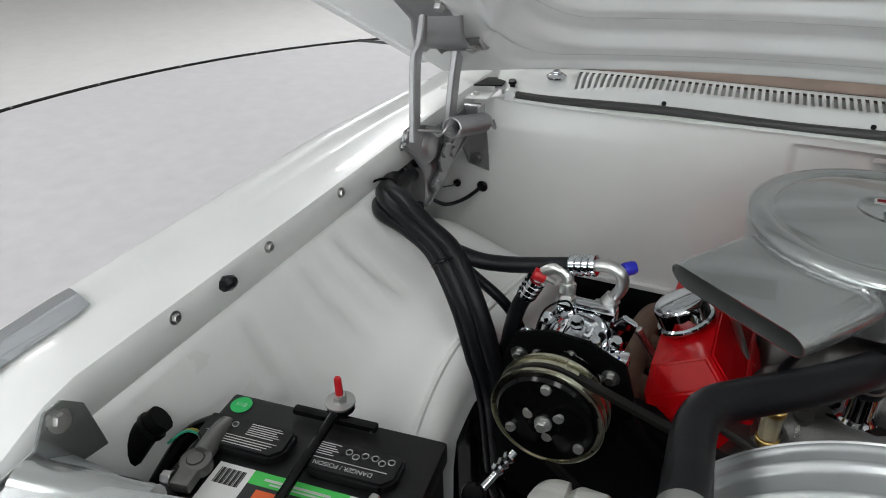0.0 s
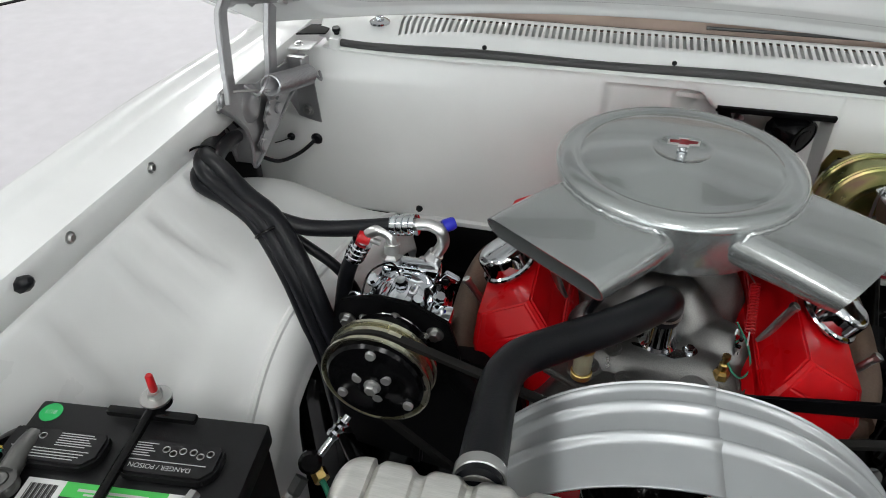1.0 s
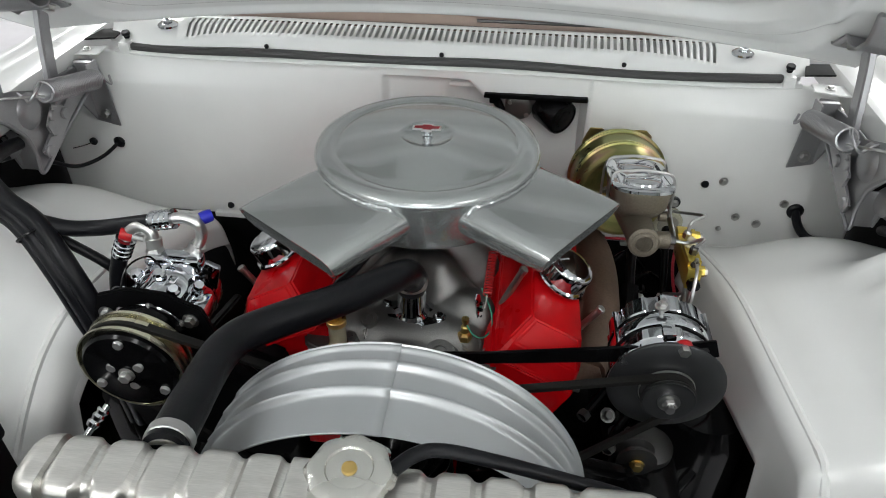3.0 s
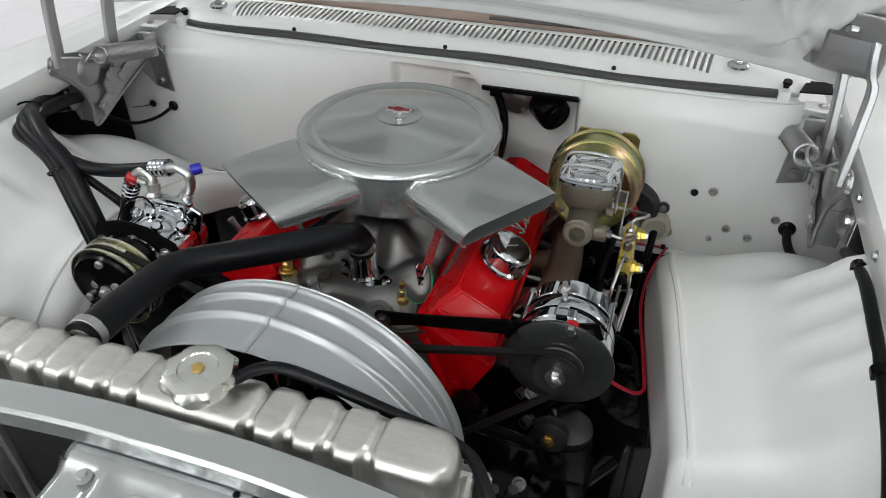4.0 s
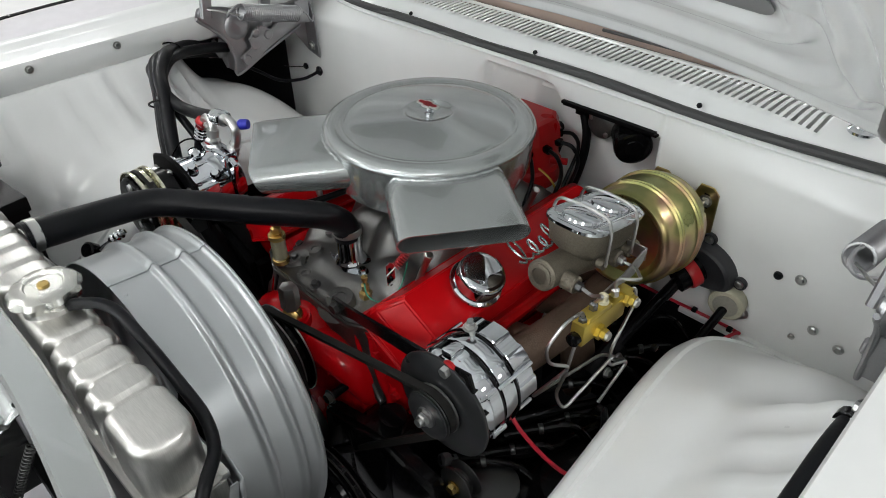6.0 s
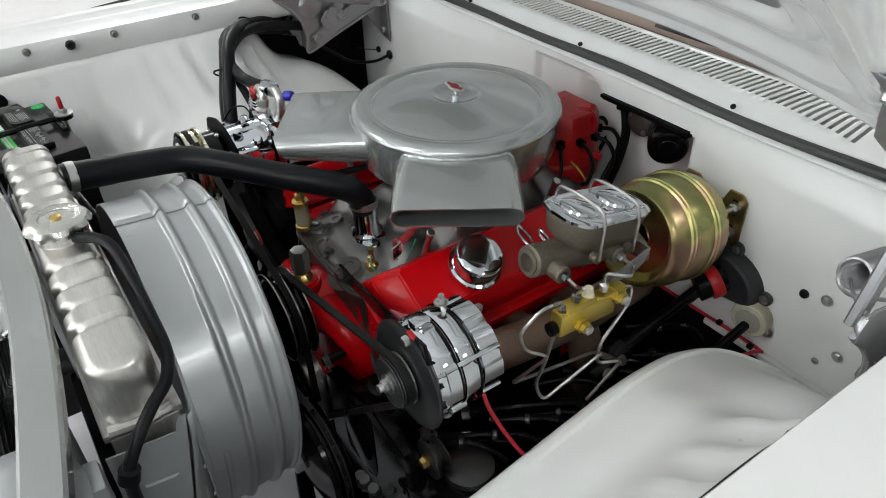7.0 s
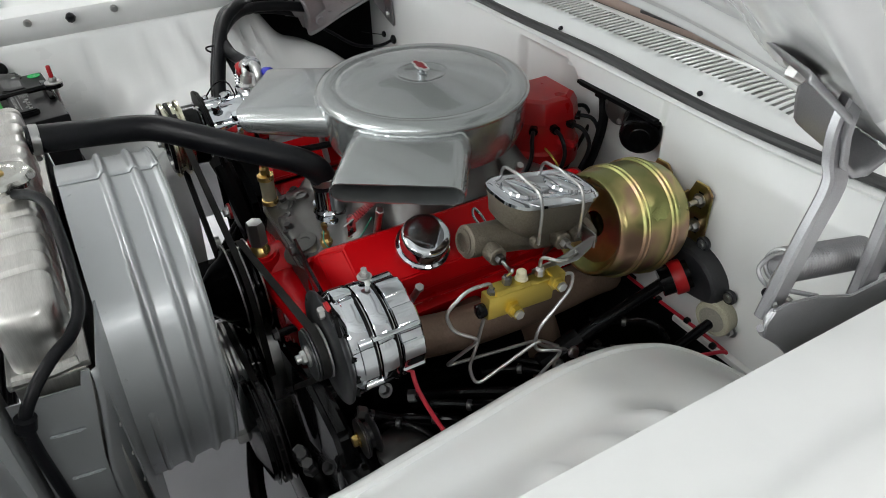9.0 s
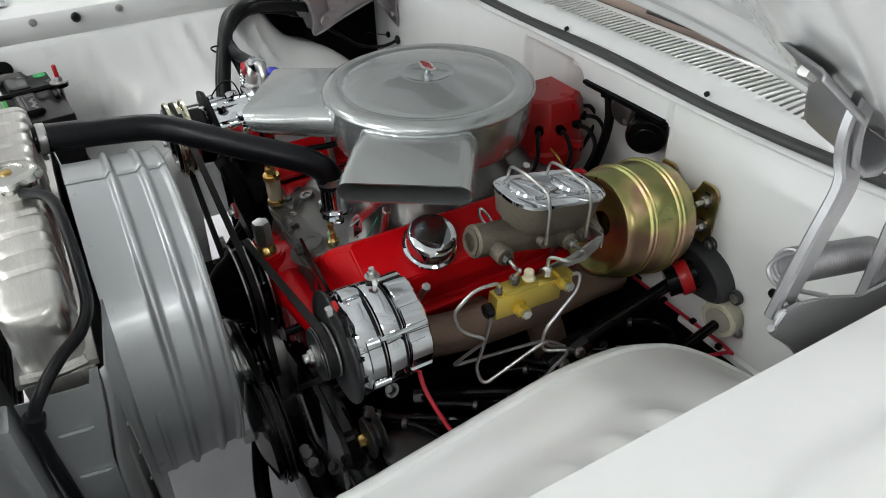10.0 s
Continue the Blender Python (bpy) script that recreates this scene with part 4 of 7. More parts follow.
# radiator with a ribbed aluminium tank
rad = thing("radiator", (0.017, -0.645, 0.40), "welded aluminium radiator with a ribbed top tank", "radiator")
TX0, TX1, TY0, TY1, TZ0, TZ1 = -0.292, 0.317, -0.680, -0.610, 0.862, 0.945
bm = bmesh.new()
rings = []
for x in lin(TX0, TX1, 240):
    u = (x - 0.030) / 0.0445
    rib = math.cos(2 * math.pi * (u - 0.5))
    cut, groove = 0.0085 * sstep(-0.1, 0.85, rib), 0.0050 * sstep(0.55, 1.0, rib)
    if -0.035 < x < 0.085 or x < TX0 + 0.035 or x > TX1 - 0.052:
        cut = groove = 0
    e = min(x - TX0, TX1 - x)
    r_end = 0.0 if e > 0.02 else 0.02 - math.sqrt(max(0, 0.02 ** 2 - (0.02 - e) ** 2))
    r_plan = 0.0 if e > 0.030 else 0.026 - math.sqrt(max(0, 0.026 ** 2 - (0.026 * (1 - e / 0.030)) ** 2))
    y0, y1, z1 = TY0 + cut + r_plan, TY1 - cut * 0.5 - r_plan, TZ1 - groove - r_end
    ring = [V(x, y0, TZ0)]
    rc = min(0.014, (y1 - y0) / 2 - 0.0005)
    for cy, cz, a0 in ((y0, z1, 180), (y1, z1, 90)):
        for k in range(6):
            a = radians(a0 - 90 * k / 5)
            ox = rc if a0 == 180 else -rc
            ring.append(V(x, cy + ox + rc * math.cos(a), cz - rc + rc * math.sin(a)))
    ring.append(V(x, y1, TZ0))
    rings.append(ring)
skin(bm, rings)
part("top_tank", fix(bm), ALU, rad, "ribbed brushed aluminium tank", 30)
part("weld_seam", tube([(TX1 + 0.002, -0.68, 0.864), (TX1 + 0.004, -0.645, 0.862), (TX1 + 0.002, -0.612, 0.864)], 0.007, 8, 8), ALU, rad, "rough weld at the tank end")
part("header_plate", box((0.012, -0.644, 0.858), (0.620, 0.086, 0.010), 0.002), ALU, rad)
part("core", box((0.017, -0.644, 0.62), (0.60, 0.06, 0.47), 0.003), GREY_CORE, rad, "dark finned core")
for x in (-0.29, 0.318):
    part("side_plate", box((x, -0.644, 0.62), (0.012, 0.075, 0.47), 0.003), ALU, rad)
part("filler_neck", lathe([(0.032, 0.94), (0.030, 0.955), (0.034, 0.958), (0.034, 0.962)], (0.028, -0.643, 0), (0, 0, 1), 32), ALU, rad)
part("hose_neck", tube([(-0.1655, -0.610, 0.9215), (-0.167, -0.592, 0.923)], 0.0205, 24, 1), ALU, rad)
bm = bmesh.new()
rings = []
for r0, h, k in ((0.033, 0.958, 0), (0.0385, 0.959, 0.003), (0.0395, 0.966, 0.003), (0.037, 0.972, 0.001), (0.031, 0.975, 0), (0.022, 0.975, 0), (0.0205, 0.973, 0), (0.010, 0.973, 0), (0.0001, 0.973, 0)):
    rings.append([V(0.028 + math.cos(2 * math.pi * i / 64) * (r0 + k * math.cos(2 * math.pi * i / 8 * 1.0)), -0.643 + math.sin(2 * math.pi * i / 64) * (r0 + k * math.cos(2 * math.pi * i / 8)), h) for i in range(64)])
skin(bm, rings)
cap = part("radiator_cap", fix(bm), CAP_STEEL, rad, "stamped bright metal cap", 30)
part("rivet", lathe([(0.0075, 0.972), (0.0065, 0.9755), (0.0001, 0.9765)], (0.028, -0.643, 0), (0, 0, 1), 20), BRASS, cap, "brass rivet")
of = thing("overflow_hose", (0.2, -0.60, 0.8), "thin black rubber overflow hose", "hose")
OVER = [(0.060, -0.632, 0.955), (0.080, -0.610, 0.956), (0.105, -0.597, 0.950), (0.16, -0.593, 0.935), (0.22, -0.592, 0.918), (0.276, -0.594, 0.905), (0.318, -0.608, 0.901), (0.341, -0.632, 0.895), (0.360, -0.658, 0.876), (0.370, -0.676, 0.848), (0.366, -0.680, 0.80), (0.358, -0.680, 0.74), (0.354, -0.676, 0.60)]
part("hose", tube(OVER, 0.0072, 12, 6), RUBBER, of)
part("clip", lathe([(0.0072, -0.01), (0.0115, -0.008), (0.0115, 0.008), (0.0072, 0.01)], (0.370, -0.6765, 0.846), (0, 0.3, 1), 16), RUBBER, of)

# fan shroud
sh = thing("fan_shroud", (0.03, -0.52, 0.48), "silver painted sheet metal fan shroud with pressed ribs", "fan shroud")
SX, SZ = 0.034, 0.697
LEAN = 0.045
prof = []
for k in range(97):
    h = k / 96
    r = 0.244 - 0.010 * h
    for c, w_, k_ in ((0.44, 0.040, 0.0075), (0.745, 0.042, 0.0075), (0.955, 0.030, 0.0040)):
        r += k_ * math.exp(-(abs(h - c) / w_) ** 3)
    if h > 0.97:
        r += 0.003
    prof.append((r, 0.030 + h * 0.135))


def drop(q):
    """The shroud reaches further down than up."""
    return 1.0 + 0.12 * sstep(0.0, 0.9, -math.sin(q))


bm = bmesh.new()
skin(bm, [[V(SX + math.cos(2 * math.pi * i / 128) * r, -0.622 + h + LEAN * math.sin(2 * math.pi * i / 128) * r, SZ + math.sin(2 * math.pi * i / 128) * r * drop(2 * math.pi * i / 128)) for i in range(128)] for r, h in prof], caps=False)
part("ring", fix(bm), SHROUD, sh, "silver ribbed ring", 60)
bm = bmesh.new()
prof2 = [(r + 0.0022, h) for r, h in prof]
a_, b_, d_ = axes((0, 1, 0))
rings = []
for k in range(21):
    q = radians(88 + 58 * k / 20)
    rings.append([V(SX + math.cos(q) * r, -0.623 + h + LEAN * math.sin(q) * r, SZ + math.sin(q) * r) for r, h in prof2])
skin(bm, rings, closed=False)
part("patch", bm, SHROUD, sh, "overlapping silver patch", 60, thick=-0.0020)
bm = bmesh.new()
n = 64
outer, inner = [], []
for i in range(n):
    q = 2 * math.pi * i / n
    c, s_ = math.cos(q), math.sin(q)
    k = 1 / max(abs(c) / 0.300, abs(s_) / (0.235 if s_ > 0 else 0.30))
    outer.append(V(0.02 + c * k, -0.597, 0.655 + s_ * k))
    inner.append(V(SX + c * 0.242, -0.592 + LEAN * s_ * 0.242, SZ + s_ * 0.242 * drop(q)))
for i in range(n):
    j = (i + 1) % n
    if inner[i].z > 0.80:
        continue
    vv = [bm.verts.new(p) for p in (outer[i], outer[j], inner[j], inner[i])]
    bm.faces.new(vv)
bmesh.ops.remove_doubles(bm, verts=bm.verts, dist=1e-5)
part("back_plate", bm, SHROUD, sh, "flat plate behind the radiator", 0, thick=0.002)
for s in (-1, 1):
    x = 0.02 + s * 0.300
    part("side_flange", prism([(-0.695, 0.42), (-0.630, 0.42), (-0.630, 0.66), (-0.626, 0.73), (-0.614, 0.80), (-0.603, 0.866), (-0.612, 0.866), (-0.618, 0.846), (-0.692, 0.853)], 0.002, plane_yz(x + s * 0.022)), SHROUD, sh, "silver side flange")
    bm = bmesh.new()
    rows = []
    for z in lin(0.43, 0.862, 24):
        dz = (z - SZ) / (1.12 if z < SZ else 1.0)
        rx = SX + s * math.sqrt(max(0.243 ** 2 - dz * dz, 0.0))
        yb = -0.630 + 0.027 * sstep(0.66, 0.87, z)
        rows.append([V(x + s * 0.022, yb, z), V(x + s * 0.018, yb + 0.006, z), V(rx + (x + s * 0.018 - rx) * 0.4, -0.596 + LEAN * dz, z), V(rx, -0.590 + LEAN * dz, z)])
    skin(bm, rows, closed=False)
    part("flange_face", bm, SHROUD, sh, "silver panel joining flange and ring", 40, thick=0.002)
for k in range(7):
    q = radians(-50 + 22 * k)
    part("rivet", disc(0.003, 0.0015, (SX + math.cos(q) * 0.2425, -0.583 + LEAN * math.sin(q) * 0.24, SZ + math.sin(q) * 0.2425 * drop(q)), (math.cos(q), 0, math.sin(q)), 8), SHROUD, sh)
line = []
for k in range(20):
    q = radians(4 - 62 * k / 19)
    line.append((SX + math.cos(q) * 0.2385, -0.566 + LEAN * math.sin(q) * 0.24, SZ + math.sin(q) * 0.2385 * drop(q)))
part("short_rib", tube(line, lambda t: 0.0062 if t > 0.04 else 0.0035, 10, 3), SHROUD, sh, "short pressed rib")
for k in range(2):
    part("bent_tab", prism([(-0.668, 0.780 - 0.075 * k), (-0.630, 0.786 - 0.075 * k), (-0.668, 0.792 - 0.075 * k)], 0.005, plane_yz(0.346), 0.001), SHROUD, sh, "small bent tab")
for k in range(5):
    z = 0.80 - 0.055 * k
    part("rivet", disc(0.0032, 0.002, (0.318, -0.6005, z), (0.5, 1, 0), 10), BRIGHT, sh)
fan = thing("cooling_fan", (SX, -0.50, 0.65), "dark flex cooling fan inside the shroud", "fan")
for k in range(6):
    m = Matrix.Translation((SX, -0.505, SZ - 0.06)) @ Matrix.Rotation(2 * math.pi * k / 6, 4, "Y") @ Matrix.Translation((0, 0, 0.10)) @ Matrix.Rotation(0.5, 4, "Z")
    bmb = box((0, 0, 0), (0.07, 0.003, 0.13), 0.001)
    bmesh.ops.transform(bmb, matrix=m, verts=bmb.verts)
    part("blade", bmb, BLACK_SATIN, fan)
part("hub", disc(0.045, 0.05, (SX, -0.53, SZ - 0.06), (0, 1, 0), 32), BLACK_SATIN, fan)

# ---- accessories on the engine ----
def vpulley(at, axis, r, width, grooves, bm=None):
    prof = [(r * 0.35, 0), (r - 0.004, 0.0)]
    for g in range(grooves):
        a = width * (g + 0.06) / grooves
        b = width * (g + 0.94) / grooves
        m = (a + b) / 2
        prof += [(r, a), (r, a + 0.0018), (r - 0.010, m - 0.0025), (r - 0.010, m + 0.0025), (r, b - 0.0018), (r, b)]
    prof += [(r * 0.35, width)]
    return lathe(prof, at, axis, 56, bm)


F = (0, -1, 0)

# alternator
AX, AZ = 0.375, 0.792
alt = thing("alternator", (AX, -0.28, 0.70), "chrome alternator with a black fan and pulley", "alternator")
part("front_case", lathe([(0.045, 0.0), (0.0685, 0.0), (0.0705, 0.003), (0.0705, 0.026), (0.066, 0.034), (0.050, 0.038)], (AX, -0.295, AZ), F, 64), CHROME, alt, "chrome front case")
part("strap", lathe([(0.0700, 0), (0.0715, 0.0005), (0.0715, 0.0045), (0.0700, 0.005)], (AX, -0.297, AZ), F, 56), BLACK, alt, "black band")
part("seam_band", lathe([(0.0690, 0), (0.0712, 0.0005), (0.0712, 0.003), (0.0690, 0.0035)], (AX, -0.268, AZ), F, 56), BLACK, alt, "thin black seam")
part("middle_case", lathe([(0.0690, 0), (0.0702, 0.002), (0.0702, 0.024), (0.0690, 0.026)], (AX, -0.267, AZ), F, 56), CHROME, alt)
def scallop(y0, y1, r0, r1, n, k0, w):
    """A drum between y0 and y1 whose wall steps between two radii, n pads round it."""
    rings = []
    for y, ro in ((y0, -0.010), (y0, -0.002), (y0 - 0.002, 0.0), (y1 + 0.002, 0.0), (y1, -0.002), (y1, -0.012)):
        ring = []
        for i in range(168):
            q = 2 * math.pi * i / 168
            u = (q / (2 * math.pi) * n + k0) % 1.0
            f = sstep(0.0, 0.06, u) * (1 - sstep(w, w + 0.06, u))
            ring.append(V(AX + math.cos(q) * (r0 + (r1 - r0) * f + ro), y, AZ + math.sin(q) * (r0 + (r1 - r0) * f + ro)))
        rings.append(ring)
    bm = bmesh.new()
    skin(bm, rings)
    return fix(bm)


part("rear_case", scallop(-0.232, -0.264, 0.0655, 0.0690, 9, 0.2, 0.62), CHROME, alt, "chrome scalloped rear case", 25)
part("pad_ring", scallop(-0.299, -0.320, 0.0695, 0.0716, 4, 0.15, 0.55), CHROME, alt, "raised chrome pads", 25)
part("rear_face", lathe([(0.056, 0), (0.050, 0.006), (0.020, 0.008)], (AX, -0.232, AZ), (0, 1, 0), 40), CHROME, alt)
for q in (35, 155, 275):
    c_, s_ = math.cos(radians(q)), math.sin(radians(q))
    part("case_bolt", tube([(AX + c_ * 0.0705, -0.236, AZ + s_ * 0.0705), (AX + c_ * 0.0705, -0.300, AZ + s_ * 0.0705)], 0.0035, 8, 1), CHROME, alt, "slim through bolt")
q = radians(95)
part("ear", box((AX + math.cos(q) * 0.072, -0.312, AZ + math.sin(q) * 0.072), (0.014, 0.026, 0.018), 0.004, Matrix.Rotation(-q, 3, "Y")), CHROME, alt, "chrome mounting ear")
q = radians(-18)
part("case_boss", lathe([(0.007, 0), (0.007, 0.022), (0.005, 0.024)], (AX + math.cos(q) * 0.069, -0.296, AZ + math.sin(q) * 0.069), F, 14), CHROME, alt)
part("fan", lathe([(0.030, -0.004), (0.068, -0.004), (0.0765, 0.001), (0.0775, 0.003), (0.0775, 0.0055), (0.0755, 0.007), (0.045, 0.0085), (0.030, 0.009)], (AX, -0.334, AZ), F, 64), FAN_BLACK, alt, "satin black fan plate")
for k in range(14):
    q = 2 * math.pi * k / 14
    part("fan_blade", box((AX + math.cos(q) * 0.064, -0.331, AZ + math.sin(q) * 0.064), (0.020, 0.010, 0.002), 0.0005, Matrix.Rotation(-q + 0.5, 3, "Y")), BLACK, alt)
part("pulley", vpulley((AX, -0.345, AZ), F, 0.036, 0.020, 1), STEEL_DARK, alt, "dark steel pulley")
part("pulley_rim", lathe([(0.0355, 0), (0.0368, 0.0005), (0.0368, 0.003), (0.0355, 0.0035)], (AX, -0.3455, AZ), F, 48, caps=False), STEEL, alt, "bright pulley rim")
part("pulley_face", lathe([(0.034, 0), (0.034, 0.002), (0.030, 0.0025), (0.026, 0.001), (0.015, 0.002)], (AX, -0.365, AZ), F, 40), FAN_BLACK, alt)
part("washer", lathe([(0.0145, 0), (0.0145, 0.003), (0.011, 0.0035)], (AX, -0.367, AZ), F, 24), STEEL, alt)
part("shaft_nut", hexbolt((AX, -0.370, AZ), F, 0.0095, 0.007, 0), STEEL, alt)
part("shaft_end", lathe([(0.006, 0), (0.006, 0.006), (0.003, 0.006)], (AX, -0.377, AZ), F, 16), STEEL, alt)
part("terminal", tube([(AX - 0.01, -0.272, AZ + 0.068), (AX - 0.012, -0.275, AZ + 0.095)], 0.004, 8, 1), STEEL, alt)
part("terminal_nut", hexbolt((AX - 0.012, -0.275, AZ + 0.082), (0, 0, 1), 0.007, 0.007, 1.4), STEEL, alt)
# slotted black brace from the manifold to the alternator
br = thing("alternator_brace", (0.22, -0.30, 0.78), "gloss black slotted alternator brace", "brace")
a, b = V(0.084, -0.282, 0.747), V(0.425, -0.338, 0.868)
u = (b - a).normalized()
w = u.cross(V(0, -1, 0)).normalized()
nrm = u.cross(w)


L_ = (b - a).length
out = [(-0.016, -0.008), (-0.008, -0.016), (0.05, -0.012), (L_ - 0.10, -0.010), (L_, -0.012), (L_, 0.016), (L_ - 0.10, 0.018), (0.05, 0.010), (-0.008, 0.016), (-0.016, 0.008)]
m = Matrix((( u.x, w.x, nrm.x, a.x), (u.y, w.y, nrm.y, a.y), (u.z, w.z, nrm.z, a.z), (0, 0, 0, 1)))
part("bar", prism(out, 0.005, m, 0.001), BLACK, br)
part("slot", prism([(L_ - 0.088, -0.0015), (L_ - 0.012, -0.003), (L_ - 0.010, 0.0045), (L_ - 0.086, 0.007)], 0.0062, m), STEEL_DARK, br, "worn slot")
part("pivot_bolt", hexbolt(a - V(0, 0.003, 0), F, 0.010, 0.010, 1.3), STEEL_DARK, br)
part("red_washer", lathe([(0.0115, 0), (0.0115, 0.005), (0.008, 0.006)], (0.385, -0.333, 0.861), F, 24), RED_PLASTIC, br, "red collar washer")
part("clamp_bolt", hexbolt((0.385, -0.339, 0.861), F, 0.008, 0.009, 0), STEEL, br)

# water pump and crank pulleys, power steering pump
pul = thing("water_pump_pulley", (EX, -0.41, 0.60), "gloss black water pump pulley with bright rims", "pulley")
part("cone", lathe([(0.030, 0.02), (0.05, 0.0), (0.062, -0.02), (0.072, -0.030)], (0.014, -0.415, 0.655), F, 48, caps=False), BLACK, pul, "black dished face")
part("sheave", vpulley((0.014, -0.345, 0.655), F, 0.080, 0.040, 2), BLACK, pul, "black grooved rim")
for y in (-0.346, -0.3645, -0.385):
    part("rim_ring", lathe([(0.0800, 0), (0.0812, 0.0008), (0.0812, 0.0022), (0.0800, 0.003)], (0.014, y, 0.655), F, 56, caps=False), STEEL, pul, "bright rim")
cp = thing("crank_pulley", (EX, -0.40, 0.41), "black crank pulley with bright grooves", "pulley")
part("sheave", vpulley((0.020, -0.35, 0.49), F, 0.086, 0.055, 3), BLACK, cp)
part("front_sheave", vpulley((0.020, -0.405, 0.49), F, 0.088, 0.034, 2), STEEL, cp, "bright steel front sheave")
part("sheave_bowl", lathe([(0.084, 0.0), (0.080, -0.004), (0.066, -0.022), (0.03, -0.024)], (0.020, -0.4395, 0.49), F, 48), STEEL_DARK, cp, "dished dark face")
part("damper", lathe([(0.05, 0), (0.088, 0), (0.088, 0.03), (0.05, 0.03)], (0.020, -0.345, 0.49), F, 48), STEEL, cp, "bright damper ring")
ps = thing("power_steering_pump", (0.22, -0.40, 0.45), "black power steering pump with its pulley", "steering pump")
PX, PZ = 0.207, 0.512
part("pulley", vpulley((PX, -0.400, PZ), F, 0.095, 0.030, 2), BLACK, ps, "black two-groove pulley")
part("pulley_face", lathe([(0.088, -0.002), (0.085, 0.006), (0.040, 0.018), (0.020, 0.020)], (PX, -0.430, PZ), F, 48), BLACK, ps)
part("hub_nut", hexbolt((PX, -0.448, PZ), F, 0.011, 0.018, 1.2), STEEL, ps, "bright hub nut")
part("reservoir", box((PX + 0.01, -0.31, PZ + 0.01), (0.11, 0.10, 0.15), 0.03), BLACK, ps, "black pump reservoir", 60)
part("filler", lathe([(0.018, 0), (0.018, 0.03), (0.022, 0.032), (0.022, 0.042)], (PX + 0.02, -0.31, PZ + 0.08), (0.2, 0, 1), 20), BLACK, ps)
idl = thing("idler_pulley", (0.373, -0.333, 0.55), "small dark idler with a brass bolt", "pulley")
part("wheel", vpulley((0.373, -0.29, 0.593), F, 0.030, 0.022, 1), STEEL_DARK, idl)
part("plate", lathe([(0.031, 0), (0.031, 0.002), (0.02, 0.004)], (0.373, -0.312, 0.593), F, 32), STEEL_DARK, idl)
part("bolt", hexbolt((0.373, -0.317, 0.593), F, 0.009, 0.010, 1.3), BRASS, idl)


def belt_loop(name, circles, y, w, label):
    """A V belt round pulleys (x, z, r), as a closed band."""
    pts = []
    n = len(circles)
    for i in range(n):
        (x0, z0, r0), (x1, z1, r1), (x2, z2, r2) = circles[i - 1], circles[i], circles[(i + 1) % n]

        def tangent(ax, az, ar, bx, bz, br_):
            d = math.hypot(bx - ax, bz - az)
            base = math.atan2(bz - az, bx - ax)
            return base - math.acos((ar - br_) / d)
        t0 = tangent(x0, z0, r0, x1, z1, r1)
        t1 = tangent(x1, z1, r1, x2, z2, r2)
        while t1 < t0:
            t1 += 2 * math.pi
        for k in range(13):
            q = t0 + (t1 - t0) * k / 12
            pts.append((x1, z1, r1, q))
    bm = bmesh.new()
    rings = []
    for x, z, r, q in pts + pts[:1]:
        c, s_ = math.cos(q), math.sin(q)
        rings.append([V(x + c * (r + dr), y + dy, z + s_ * (r + dr)) for dr, dy in ((0.001, -w / 2), (0.001, w / 2), (-0.008, w * 0.3), (-0.008, -w * 0.3))])
    skin(bm, rings, caps=False)
    th = thing(name, (pts[0][0], y, pts[0][1]), label, "belt", "drive belts")
    part("band", fix(bm), BELT, th, "", 40)
    return th


belt_loop("drive_belt", [(0.014, 0.655, 0.079), (0.020, 0.49, 0.080), (AX, AZ, 0.035)], -0.355, 0.011, "black rubber belt to the alternator")
belt_loop("drive_belt", [(-0.346, 0.787, 0.070), (0.020, 0.49, 0.085), (0.014, 0.655, 0.079)], -0.372, 0.012, "black rubber belt to the compressor")
belt_loop("drive_belt", [(0.020, 0.49, 0.085), (PX, PZ, 0.094)], -0.415, 0.011, "black rubber belt to the steering pump")

# air conditioning compressor
CX, CZ = -0.346, 0.785
co = thing("air_conditioning_compressor", (CX, -0.28, 0.70), "chrome compressor with a black clutch and gold pulley rims", "compressor")
part("pulley", vpulley((CX, -0.352, CZ), F, 0.0735, 0.034, 2), PALE_ZINC, co, "pale gold zinc grooved pulley")
part("clutch_plate", lathe([(0.066, 0), (0.066, 0.006), (0.062, 0.010), (0.030, 0.010), (0.024, 0.014), (0.016, 0.014)], (CX, -0.386, CZ), F, 56), BLACK, co, "gloss black clutch plate")
for y in (-0.3535, -0.3845):
    part("pulley_rim", lathe([(0.0725, 0), (0.0748, 0.0008), (0.0748, 0.0052), (0.0725, 0.006)], (CX, y, CZ), F, 64, caps=False), PALE_ZINC, co, "pale gold rim")
for k, (dx, dz, r) in enumerate(((0, 0.052, 0.007), (-0.044, -0.025, 0.007), (0.046, -0.028, 0.007), (0.018, 0.013, 0.0075), (-0.021, 0.008, 0.0075), (0.005, -0.022, 0.0075))):
    part("rivet", lathe([(r, 0), (r, 0.003), (r * 0.85, 0.0062)], (CX + dx, -0.3945, CZ + dz), F, 16), BRIGHT, co)
part("hub", lathe([(0.0115, 0), (0.0115, 0.003), (0.009, 0.004)], (CX, -0.399, CZ), F, 24), BRIGHT, co)
part("hub_nut", hexbolt((CX, -0.403, CZ), F, 0.0085, 0.008, 0), BRIGHT, co)
part("coil_housing", lathe([(0.056, 0), (0.060, 0.004), (0.060, 0.03)], (CX, -0.322, CZ), F, 40), BLACK, co)
part("body", lathe([(0.050, 0), (0.056, 0.006), (0.058, 0.05), (0.060, 0.055), (0.060, 0.085), (0.052, 0.092)], (CX, -0.318, CZ), (0, 1, 0), 40), CHROME, co, "chrome finned body")
